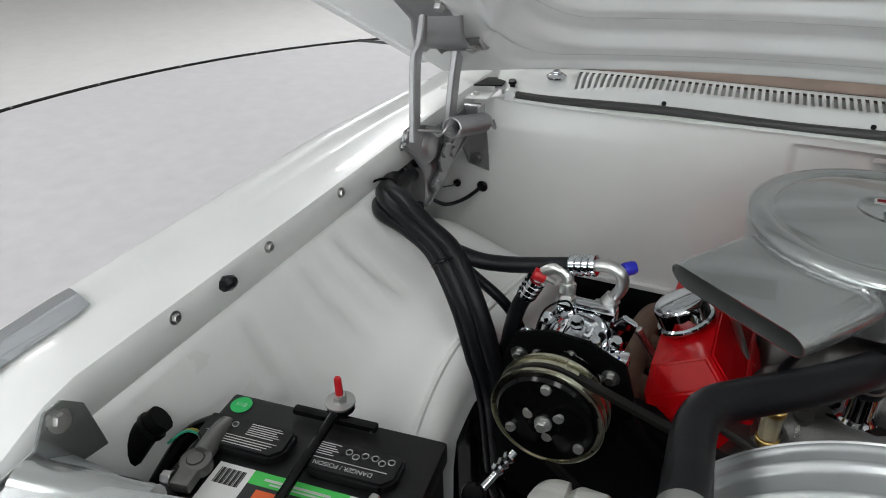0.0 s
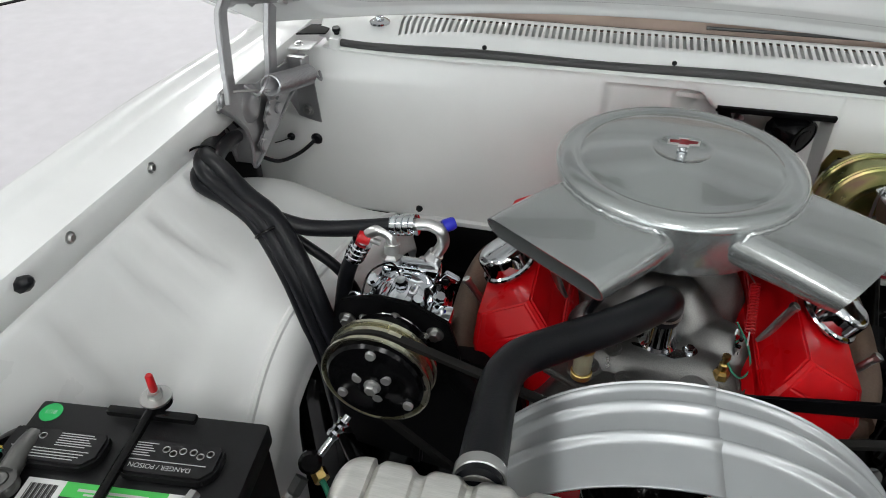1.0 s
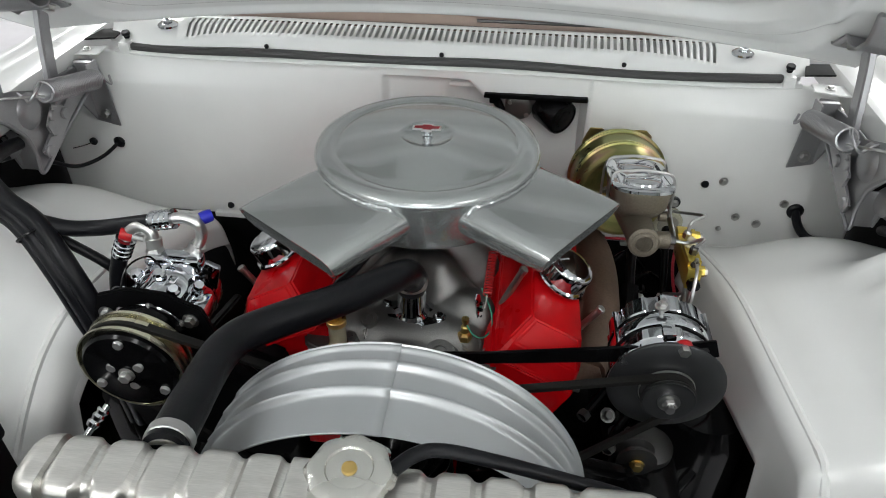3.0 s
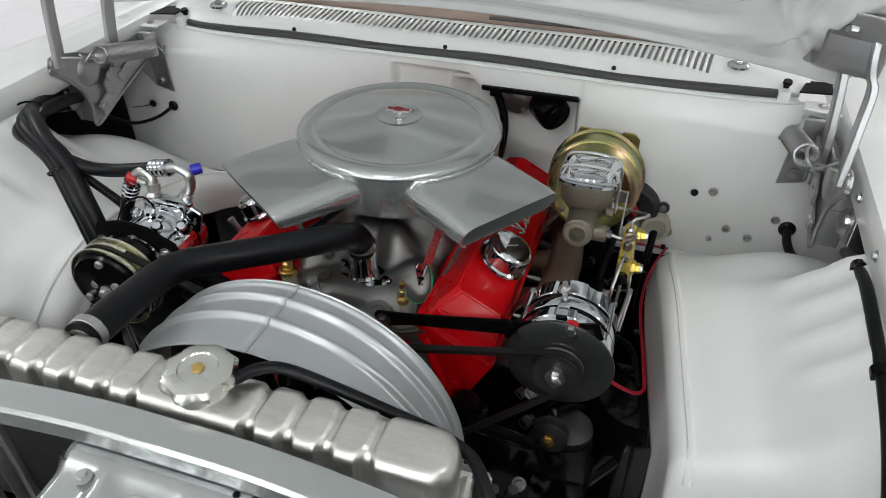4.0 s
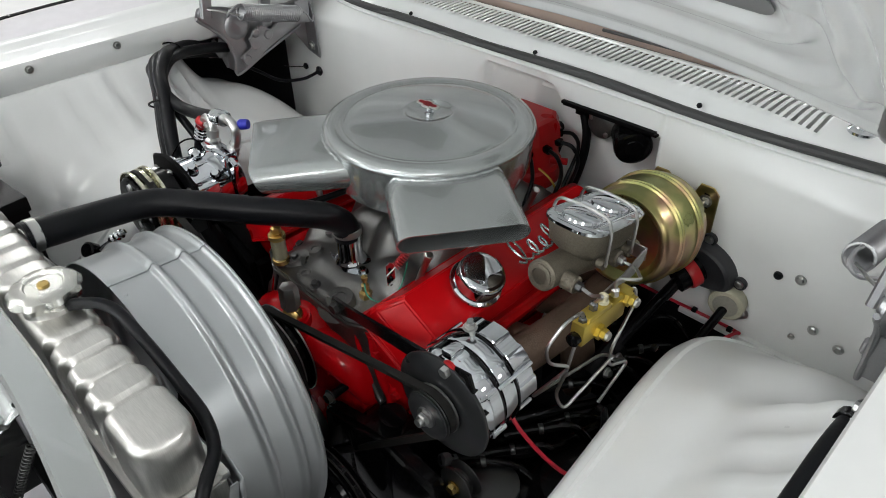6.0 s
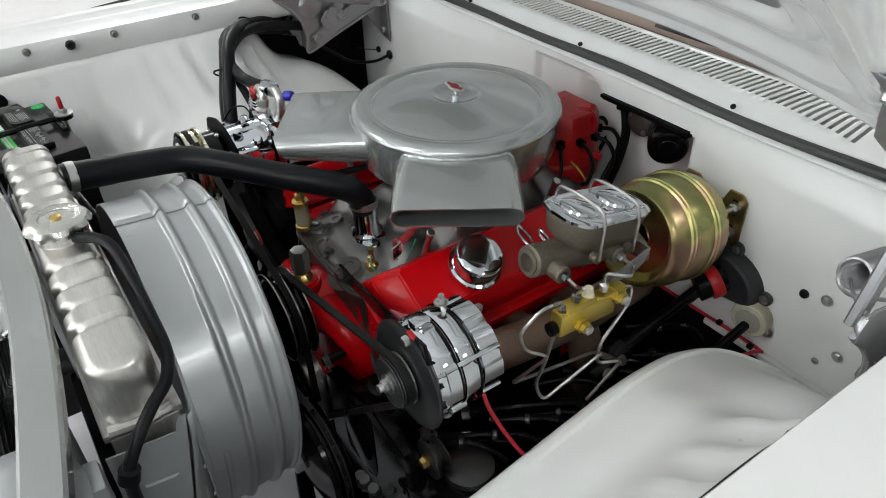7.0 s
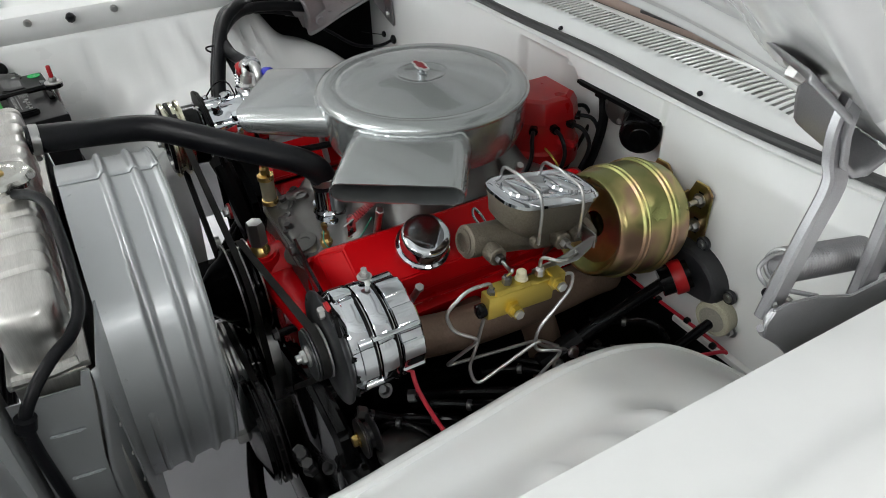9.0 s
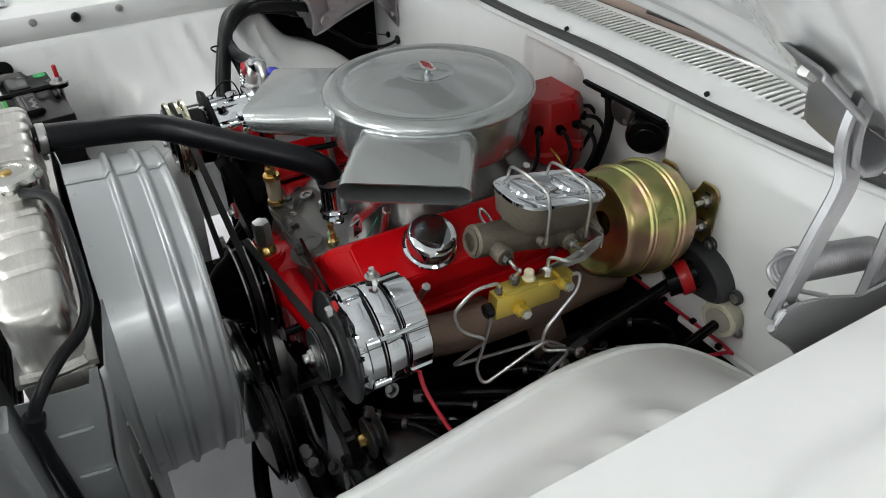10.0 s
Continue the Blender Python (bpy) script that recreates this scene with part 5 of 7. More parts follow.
for k in range(10):
    q = 2 * math.pi * k / 10
    part("body_rib", box((CX + math.cos(q) * 0.058, -0.280, CZ + math.sin(q) * 0.058), (0.006, 0.05, 0.012), 0.002, Matrix.Rotation(-q, 3, "Y")), CHROME, co)
part("rear_head", lathe([(0.060, 0), (0.062, 0.004), (0.060, 0.022), (0.045, 0.030)], (CX, -0.226, CZ), (0, 1, 0), 40), CHROME, co, "chrome rear head")
for q in (30, 80, 130, 180):
    c, s_ = math.cos(radians(q)), math.sin(radians(q))
    part("through_bolt", hexbolt((CX + c * 0.055, -0.322, CZ + s_ * 0.055), F, 0.006, 0.008, 1.2), STEEL, co)
for dx in (-0.062, 0.062):
    part("mount_ear", box((CX + dx, -0.29, CZ + 0.028), (0.03, 0.05, 0.022), 0.006), CHROME, co, "chrome mounting ear")
    part("mount_bolt", hexbolt((CX + dx, -0.317, CZ + 0.03), F, 0.008, 0.010), STEEL, co)
part("bracket_plate", prism([(-0.086, 0.02), (-0.07, 0.062), (-0.02, 0.078), (0.03, 0.074), (0.08, 0.05), (0.095, 0.0), (0.10, -0.06), (0.05, -0.10), (-0.05, -0.10), (-0.09, -0.04)], 0.008, Matrix.Translation((CX, 0, CZ)) @ plane_xz(-0.312), 0.002), BLACK_SATIN, co, "black mounting bracket")
part("bracket_arm", tube([(CX + 0.08, -0.31, CZ - 0.04), (-0.20, -0.30, 0.66), (-0.12, -0.29, 0.60)], 0.018, 10, 5), BLACK_SATIN, co, "black bracket arm")
part("lower_bracket", prism([(-0.44, 0.50), (-0.20, 0.46), (-0.15, 0.56), (-0.17, 0.70), (-0.24, 0.735), (-0.43, 0.72), (-0.47, 0.62)], 0.050, plane_xz(-0.262), 0.012), BLACK_SATIN, co, "black cast lower bracket", 50)
part("rear_bracket", prism([(-0.30, 0.50), (-0.05, 0.46), (-0.08, 0.66), (-0.22, 0.70)], 0.016, plane_yz(-0.325), 0.004), BLACK_SATIN, co, "black rear bracket", 50)
part("bracket_bolt", hexbolt((-0.182, -0.335, 0.690), F, 0.009, 0.010, 1.6), STEEL, co)
part("bracket_washer", lathe([(0.016, 0), (0.016, 0.004), (0.01, 0.006)], (-0.182, -0.330, 0.690), F, 20), RED_PLASTIC, co, "red collar washer")
part("port_block", box((CX + 0.002, -0.218, CZ + 0.052), (0.085, 0.030, 0.028), 0.006), CHROME, co, "chrome port block")
for k, (dx, dy_, dz) in enumerate(((-0.035, 0.02, 0.050), (0.030, 0.03, 0.055), (0.052, 0.06, 0.040), (-0.045, 0.07, 0.045), (0.0, 0.055, 0.062))):
    part("cast_boss", lathe([(0.010, 0), (0.010, 0.006), (0.007, 0.010), (0.003, 0.010)], (CX + dx, -0.318 + dy_, CZ + dz), (dx * 8, -0.3, 1), 8), CHROME, co, "", 20)
part("rear_flange", prism([(0.035, -0.02), (0.062, 0.0), (0.075, 0.045), (0.055, 0.055), (0.03, 0.02)], 0.010, Matrix.Translation((CX, 0, CZ + 0.01)) @ plane_xz(-0.225), 0.002), CHROME, co, "chrome bolted flange")
part("flange_hole", disc(0.006, 0.002, (CX + 0.055, -0.231, CZ + 0.05), F, 12), BLACK, co)
part("clutch_wire", tube([(CX - 0.05, -0.30, CZ + 0.04), (CX - 0.045, -0.27, CZ + 0.075), (CX - 0.02, -0.25, CZ + 0.085), (CX - 0.01, -0.24, CZ + 0.06)], 0.0016, 6, 6), BLACK, co)


def ac_fitting(name, pts, crimp, hose_pts, cap_at, cap_dir, cap_mat, label, cap_label):
    th = thing(name, pts[0], label, "fitting", "air conditioning lines")
    part("pipe", tube(pts, 0.0088, 16, 6), ALU_PIPE, th, "bent aluminium pipe")
    d = (Vector(pts[1]) - Vector(pts[0])).normalized()
    part("union_nut", lathe([(0.0145, 0), (0.0155, 0.002), (0.0155, 0.016), (0.012, 0.020)], Vector(pts[0]) - d * 0.004, d, 6), ALU_PIPE, th, "hex union nut", 20)
    part("collar", lathe([(0.012, 0), (0.012, 0.014)], Vector(pts[0]) + d * 0.018, d, 16), ALU_PIPE, th)
    c0, c1 = Vector(crimp[0]), Vector(crimp[1])
    dc = c1 - c0
    prof = [(0.010, 0)]
    for k in range(4):
        h = dc.length * (k + 0.1) / 4
        prof += [(0.0155, h), (0.0155, h + dc.length * 0.12), (0.0130, h + dc.length * 0.15), (0.0130, h + dc.length * 0.20)]
    prof.append((0.0145, dc.length))
    part("crimp_sleeve", lathe(prof, c0, dc, 24), CHROME, th, "ridged crimp sleeve")
    part("hose", tube(hose_pts, 0.0125, 14, 6), RUBBER, th, "black rubber line")
    cd = Vector(cap_dir).normalized()
    part("service_stem", tube([Vector(cap_at) - cd * 0.016, Vector(cap_at)], 0.005, 10, 1), ALU_PIPE, th)
    part("service_cap", lathe([(0.0092, 0), (0.0098, 0.002), (0.0098, 0.014), (0.0085, 0.018)], cap_at, cd, 12), cap_mat, th, cap_label)
    return th


ac_fitting("discharge_line", [(-0.376, -0.212, 0.838), (-0.377, -0.205, 0.870), (-0.382, -0.202, 0.882), (-0.398, -0.200, 0.886), (-0.415, -0.200, 0.876), (-0.424, -0.200, 0.862)],
           ((-0.424, -0.200, 0.862), (-0.440, -0.202, 0.830)), [(-0.440, -0.202, 0.832), (-0.452, -0.206, 0.80), (-0.460, -0.215, 0.75), (-0.462, -0.24, 0.68), (-0.46, -0.27, 0.60)],
           (-0.412, -0.202, 0.868), (-0.8, -0.2, 0.35), RED_PLASTIC, "aluminium compressor line with a red service cap", "red service cap")
ac_fitting("suction_line", [(-0.330, -0.205, 0.832), (-0.318, -0.200, 0.850), (-0.303, -0.198, 0.876), (-0.306, -0.197, 0.896), (-0.322, -0.196, 0.904), (-0.342, -0.196, 0.902)],
           ((-0.340, -0.196, 0.902), (-0.378, -0.194, 0.893)), [(-0.376, -0.194, 0.893), (-0.42, -0.190, 0.880), (-0.48, -0.190, 0.868), (-0.53, -0.198, 0.872), (-0.60, -0.190, 0.890), (-0.70, -0.11, 0.900), (-0.745, 0.0, 0.88), (-0.775, 0.12, 0.84)],
           (-0.306, -0.185, 0.897), (0.75, 0.55, 0.1), BLUE_PLASTIC, "aluminium compressor line with a blue service cap", "blue service cap")

# the bundle of lines over the wheelhouse
for k, (dx, dz, r) in enumerate(((0, 0, 0.014), (0.022, 0.010, 0.0145), (-0.016, -0.014, 0.010))):
    th = thing("hose_line", (-0.56 + dx, -0.21, 0.87), "thick black rubber hose tied over the wheelhouse", "hose", "tied hoses")
    pts = [(-0.785, 0.10 + dx, 0.840 + dz), (-0.768, 0.0, 0.876 + dz), (-0.742 + dx * 0.7, -0.085 - dx * 0.4, 0.895 + dz), (-0.695 + dx, -0.148 + dx * 0.4, 0.905 + dz), (-0.635 + dx, -0.182, 0.897 + dz * 0.7), (-0.575 + dx, -0.208, 0.876 + dz * 0.5), (-0.522 + dx, -0.240, 0.812), (-0.490 + dx, -0.256, 0.735), (-0.465 + dx, -0.266, 0.66), (-0.45 + dx, -0.27, 0.52)]
    part("hose", tube(pts, r, 14, 6), RUBBER, th)
for c, d, r in (((-0.740, -0.092, 0.899), (0.5, -0.6, 0.1), 0.028), ((-0.560, -0.214, 0.868), (0.5, -0.35, -0.6), 0.027)):
    a_, b_, d_ = axes(d)
    ringp = [Vector(c) + (a_ * math.cos(2 * math.pi * i / 20) * r + b_ * math.sin(2 * math.pi * i / 20) * r * 0.72) for i in range(21)]
    th = thing("cable_tie", c, "black cable tie round the hoses", "cable tie", "cable ties")
    part("strap", tube(ringp, 0.0022, 6, 1), BLACK, th)
    part("lock", box(ringp[5], (0.007, 0.006, 0.006), 0.001), BLACK, th)
th = thing("small_hose", (-0.47, -0.2, 0.80), "thin black rubber hose behind the compressor", "hose", "tied hoses")
part("hose", tube([(-0.555, -0.20, 0.862), (-0.52, -0.195, 0.835), (-0.47, -0.19, 0.79), (-0.445, -0.18, 0.72), (-0.44, -0.17, 0.60)], 0.0085, 12, 6), RUBBER, th)
# dryer line in front of the compressor
th = thing("liquid_line", (-0.42, -0.48, 0.70), "chrome and brass line fitting below the compressor", "fitting")
part("pipe", tube([(-0.375, -0.42, 0.742), (-0.388, -0.445, 0.726), (-0.400, -0.466, 0.712)], 0.0050, 12, 4), CHROME, th)
part("crimp_sleeve", lathe([(0.008, 0), (0.0095, 0.003), (0.007, 0.008), (0.0095, 0.012), (0.007, 0.018), (0.0095, 0.022), (0.008, 0.028)], (-0.378, -0.425, 0.739), (-0.5, -0.75, -0.55), 16), CHROME, th)
part("valve_body", lathe([(0.010, 0), (0.015, 0.004), (0.015, 0.024), (0.011, 0.028)], (-0.412, -0.470, 0.702), (0.25, -0.55, 0.6), 16), BLACK, th, "black valve body")
part("brass_nut", lathe([(0.0105, 0), (0.0105, 0.016)], (-0.398, -0.482, 0.702), (0.5, -0.5, -0.2), 6), BRASS, th, "brass hex nut", 20)
part("steel_nut", lathe([(0.0105, 0), (0.0105, 0.020), (0.008, 0.024)], (-0.416, -0.492, 0.694), (-0.3, -0.7, -0.6), 6), STEEL, th, "zinc hex nut", 20)
part("lower_hose", tube([(-0.424, -0.508, 0.680), (-0.44, -0.54, 0.66), (-0.46, -0.58, 0.60)], 0.007, 10, 5), STEEL, th)
part("green_wire", tube([(-0.392, -0.490, 0.700), (-0.380, -0.500, 0.695), (-0.368, -0.512, 0.680)], 0.004, 8, 4), WIRE_GREEN, th, "green plug and wire")

# exhaust manifold, distributor, small engine fittings
for s in (-1, 1):
    ex = thing("exhaust_manifold", (EX + s * 0.27, -0.02, 0.60), "brown-grey cast iron exhaust manifold", "exhaust manifold", "exhaust manifolds")
    x = EX + s * 0.285
    dz = -0.065 if s < 0 else 0.0
    part("log", tube([(x - s * 0.005, -0.20, 0.668 + dz), (x + s * 0.02, -0.12, 0.672 + dz), (x + s * 0.03, 0.02, 0.672 + dz), (x + s * 0.02, 0.14, 0.665 + dz), (x, 0.20, 0.64 + dz)], 0.033 if s > 0 else 0.027, 16, 5), MANIFOLD, ex, "cast log", 60)
    for y in (-0.19, -0.06, 0.06, 0.19):
        part("runner", tube([(x - s * 0.06, y, 0.640 + dz * 0.6), (x - s * 0.01, y, 0.655 + dz), (x + s * 0.02, y, 0.665 + dz)], 0.026, 12, 4), MANIFOLD, ex)
    part("outlet", tube([(x + s * 0.02, 0.02, 0.67 + dz), (x + s * 0.035, 0.04, 0.60 + dz), (x + s * 0.02, 0.08, 0.46)], 0.031, 14, 5), MANIFOLD, ex)

di = thing("distributor", (0.055, 0.232, 0.74), "red electronic distributor cap with black plug leads", "distributor")
DX, DY = 0.030, 0.232
part("cap", lathe([(0.078, 0.775), (0.082, 0.78), (0.083, 0.812), (0.077, 0.818), (0.074, 0.850), (0.068, 0.878), (0.058, 0.892), (0.0001, 0.894)], (DX, DY, 0), (0, 0, 1), 24), DIST_RED, di, "red cap")
bm = bmesh.new()
rings = []
for z, k in ((0.870, 1.05), (0.895, 1.0), (0.908, 0.90), (0.912, 0.78)):
    rings.append([V(DX + x * k, DY + y * k, z) for x, y in ((-0.05, -0.055), (0.04, -0.055), (0.066, -0.03), (0.068, 0.03), (0.045, 0.058), (-0.05, 0.058))])
skin(bm, rings)
part("coil_cover", fix(bm), DIST_RED, di, "red coil cover", 20)
for k in range(7):
    part("cover_slot", box((DX - 0.030 + k * 0.0085, DY - 0.047, 0.900), (0.0030, 0.030, 0.022), 0, Matrix.Rotation(-0.15, 3, "X")), BLACK_SATIN, di)
part("shaft_housing", lathe([(0.03, 0.70), (0.03, 0.79), (0.06, 0.80), (0.07, 0.818)], (DX, DY, 0), (0, 0, 1), 28), ALU_CAST, di)
for k in range(8):
    q = radians(-100 + k * 30)
    p0 = V(DX + math.cos(q) * 0.060, DY + math.sin(q) * 0.060, 0.862)
    o = V(math.cos(q), math.sin(q), 0)
    part("plug_boot", tube([p0, p0 + o * 0.022], 0.0085, 10, 1), BLACK, di, "black plug boot")
    part("plug_lead", tube([p0 + o * 0.02, p0 + o * 0.045 - V(0, 0, 0.006), p0 + o * 0.058 - V(0, 0, 0.04), p0 + o * 0.055 + V(0, -0.03, -0.10), p0 + o * 0.04 + V(0.02, -0.08, -0.17)], 0.004, 8, 6), RUBBER, di, "black plug lead")
di.location.z -= 0.026
part("lead_clip", box((0.122, 0.235, 0.838), (0.034, 0.012, 0.010), 0.002, Matrix.Rotation(0.5, 3, "Z")), RED_PLASTIC, di, "red lead separator")
part("feed_wire", tube([(DX + 0.06, DY - 0.03, 0.83), (DX + 0.10, DY - 0.02, 0.80), (DX + 0.11, DY, 0.72)], 0.0022, 6, 6), GOLD, di, "yellow feed wire")
th = thing("wiring_loom", (0.15, 0.33, 0.80), "black wiring loom behind the engine", "wiring")
part("loom", tube([(0.10, 0.335, 0.915), (0.105, 0.325, 0.89), (0.13, 0.31, 0.84), (0.135, 0.29, 0.78), (0.12, 0.27, 0.70)], 0.009, 10, 6), BLACK_SATIN, th)
part("connector", box((0.107, 0.322, 0.888), (0.022, 0.02, 0.026), 0.003), BLACK_SATIN, th)

fu = thing("fuel_filter", (-0.088, -0.268, 0.73), "clear glass fuel filter with brass ends", "fuel filter")
FX, FY = -0.087, -0.272
part("glass_body", lathe([(0.0125, 0.748), (0.013, 0.750), (0.013, 0.790), (0.0125, 0.792)], (FX, FY, 0), (0, 0, 1), 24), GLASS, fu, "clear glass body")
part("element", lathe([(0.0085, 0.749), (0.0085, 0.791)], (FX, FY, 0), (0, 0, 1), 16), CREAM, fu, "cream paper element")
for z in (0.740, 0.790):
    part("end_cap", lathe([(0.014, 0), (0.015, 0.001), (0.015, 0.009), (0.014, 0.010)], (FX, FY, z), (0, 0, 1), 24), BRASS, fu, "brass end cap")
part("top_fitting", lathe([(0.006, 0.80), (0.009, 0.802), (0.009, 0.812), (0.005, 0.815), (0.005, 0.825)], (FX, FY, 0), (0, 0, 1), 6), BRASS, fu)
part("fuel_hose", tube([(FX, FY, 0.822), (FX - 0.002, FY + 0.02, 0.842), (-0.07, -0.20, 0.838), (-0.045, -0.13, 0.845), (-0.03, -0.07, 0.845)], 0.006, 10, 6), RUBBER, fu, "black fuel hose")
part("lower_hose", tube([(FX, FY, 0.742), (FX - 0.005, FY - 0.01, 0.70), (-0.11, -0.29, 0.64)], 0.006, 10, 5), RUBBER, fu)
hf = thing("heater_plug", (0.022, -0.330, 0.70), "bright hex plug on a brass seat", "plug")
part("seat", lathe([(0.017, 0), (0.018, 0.004), (0.016, 0.010), (0.011, 0.016)], (0.022, -0.330, 0.718), (0, 0, 1), 20), BRASS, hf, "brass seat")
part("plug", lathe([(0.0150, 0), (0.0160, 0.002), (0.0160, 0.036), (0.0135, 0.043), (0.0001, 0.044)], (0.022, -0.330, 0.738), (0, 0, 1), 6), STEEL, hf, "tall hex plug", 20)
part("boss", lathe([(0.030, 0), (0.024, 0.03), (0.022, 0.040)], (0.022, -0.328, 0.680), (0, 0, 1), 24), RED_BLOCK, hf, "red boss")
ts = thing("temperature_sender", (0.099, -0.236, 0.745), "brass temperature sender with a green wire", "sensor")
part("hex_base", lathe([(0.011, 0), (0.011, 0.010), (0.008, 0.014)], (0.099, -0.236, 0.747), (0, 0, 1), 6), BRASS, ts, "", 20)
part("stem", lathe([(0.0065, 0), (0.0065, 0.012), (0.004, 0.014), (0.004, 0.020), (0.0055, 0.022), (0.0055, 0.028)], (0.099, -0.236, 0.760), (0, 0, 1), 16), BRASS, ts)
part("green_wire", tube([(0.101, -0.238, 0.778), (0.112, -0.244, 0.764), (0.126, -0.236, 0.752), (0.138, -0.215, 0.752), (0.135, -0.19, 0.766), (0.118, -0.16, 0.785)], 0.0013, 6, 6), WIRE_GREEN, ts, "thin green wire")
ms = thing("lifting_bracket", (0.125, -0.225, 0.75), "chrome perforated spring bracket on the manifold", "bracket")
part("strap", prism([(-0.007, -0.004), (0.007, -0.004), (0.007, 0.046), (0.0, 0.052), (-0.007, 0.046)], 0.003, pose(0.120, -0.198, 0.750, 80, 0, 60), 0.0008), CHROME, ms)
for k in range(3):
    part("hole", disc(0.003, 0.0045, V(0.120, -0.198, 0.760 + 0.013 * k) - Vector((math.sin(radians(60)), -math.cos(radians(60)), 0)) * 0.002, (math.sin(radians(60)), -math.cos(radians(60)), 0.1), 10), BLACK, ms)
rs = thing("return_spring", (0.125, -0.17, 0.80), "red throttle return spring", "spring")
part("coil", spring((0.128, -0.195, 0.800), (0.132, -0.135, 0.838), 0.0065, 0.0011, 16, 8, 5), RED_PLASTIC, rs)
part("wire", tube([(0.126, -0.212, 0.79), (0.128, -0.195, 0.80)], 0.0012, 6, 1), STEEL, rs)
part("wire_end", tube([(0.132, -0.135, 0.838), (0.11, -0.06, 0.838)], 0.0012, 6, 1), STEEL, rs)

# ---- brakes, steering and wiper motor at the firewall ----
BA = V(0.008, -0.984, 0.172).normalized()
BC = V(0.352, 0.190, 0.797)
bo = thing("brake_booster", (0.35, 0.20, 0.70), "round yellow-zinc plated brake booster", "brake booster")
part("rear_shell", lathe([(0.03, -0.050), (0.070, -0.046), (0.084, -0.034), (0.0880, -0.010), (0.0895, -0.006)], BC, BA, 64, caps=False), ZINC, bo, "yellow-zinc rear shell")
part("rim", lathe([(0.088, -0.008), (0.0925, -0.006), (0.0935, -0.003), (0.0930, 0.0), (0.0905, 0.0016), (0.0905, 0.0036), (0.0925, 0.005), (0.0925, 0.008), (0.0895, 0.010)], BC, BA, 72, caps=False), ZINC, bo, "rolled double rim")
part("front_shell", lathe([(0.0890, 0.008), (0.0885, 0.030), (0.0870, 0.048), (0.0890, 0.050), (0.0892, 0.053), (0.0870, 0.0545), (0.0870, 0.0565), (0.0888, 0.058), (0.0885, 0.061), (0.0850, 0.063), (0.0830, 0.070), (0.0815, 0.086), (0.0800, 0.094), (0.0760, 0.0985), (0.0720, 0.0985), (0.0690, 0.094), (0.060, 0.084), (0.040, 0.080), (0.02, 0.080)], BC, BA, 72, caps=False), ZINC, bo, "stepped yellow-zinc front shell")
bk = thing("booster_bracket", (0.36, 0.27, 0.72), "yellow-zinc slotted bracket bolted to the firewall", "bracket")
for x0, zt, zb in ((0.312, 0.850, 0.73), (0.398, 0.850, 0.745)):
    d = 1 if x0 > 0.35 else -1
    part("flange", prism([(-0.020, zb), (0.020, zb), (0.024, zb + 0.02), (0.024, zt - 0.012), (0.012, zt), (-0.012, zt), (-0.024, zt - 0.03)], 0.004, Matrix.Translation((x0, 0, 0)) @ plane_xz(0.283), 0.001), ZINC, bk, "slotted flange")
    part("web", prism([(0.205, zb + 0.005), (0.281, zb), (0.281, zt - 0.02), (0.205, zt - 0.04)], 0.004, plane_yz(x0 - d * 0.022), 0.001), ZINC, bk)
    for z in (zt - 0.028, zt - 0.075):
        part("slot", prism([(-0.005, -0.014), (0.005, -0.014), (0.005, 0.014), (-0.005, 0.014)], 0.0048, Matrix.Translation((x0 + 0.003, 0, z)) @ plane_xz(0.283)), BLACK_SATIN, bk)
        part("stud_nut", hexbolt((x0 + 0.003, 0.280, z), (0, -1, 0), 0.0085, 0.009, 1.4), STEEL, bk)
        part("stud", tube([(x0 + 0.003, 0.275, z), (x0 + 0.003, 0.256, z)], 0.0045, 10, 1), STEEL, bk)

mc = thing("master_cylinder", (0.354, -0.03, 0.83), "bare cast iron brake master cylinder with a clamped lid", "master cylinder")
mid = V(0.354, 0.077, 0.826)
d = V(0.003, -0.205, 0.042).normalized()
sx = V(1, 0, 0)
up = sx.cross(d)
if up.z < 0:
    up = -up


def M(x, l, h):
    """x across, l forward along the bore from the booster, h above the bore."""
    return mid + sx * x + d * (l * 0.86) + up * h


part("bore", lathe([(0.028, 0.0), (0.028, 0.08), (0.025, 0.12), (0.0225, 0.182), (0.0235, 0.184), (0.0235, 0.203), (0.020, 0.206)], mid, d, 32), IRON, mc, "cast bore")
part("end_plug", lathe([(0.0185, 0.0), (0.0185, 0.003), (0.013, 0.004), (0.0125, 0.001), (0.0001, 0.001)], mid + d * 0.205, d, 24), IRON, mc, "turned end plug")
bm = bmesh.new()
rings = []
for h, wx, l0, l1 in ((0.004, 0.024, 0.030, 0.150), (0.016, 0.034, 0.022, 0.168), (0.032, 0.041, 0.016, 0.186), (0.056, 0.044, 0.012, 0.192), (0.060, 0.0455, 0.010, 0.194), (0.064, 0.0455, 0.010, 0.194)):
    ring = []
    r = min(wx, 0.034)
    for cx, cl, a0 in ((1, l1 - r, 0), (-1, l1 - r, 90), (-1, l0 + r, 180), (1, l0 + r, 270)):
        for k in range(7):
            q = radians(a0 + 90 * k / 6)
            ring.append(M(cx * (wx - r) + r * math.cos(q), cl + r * math.sin(q), h))
    rings.append(ring)
skin(bm, rings)
part("reservoir", fix(bm), IRON, mc, "cast reservoir", 40)
bm = bmesh.new()
rings = []
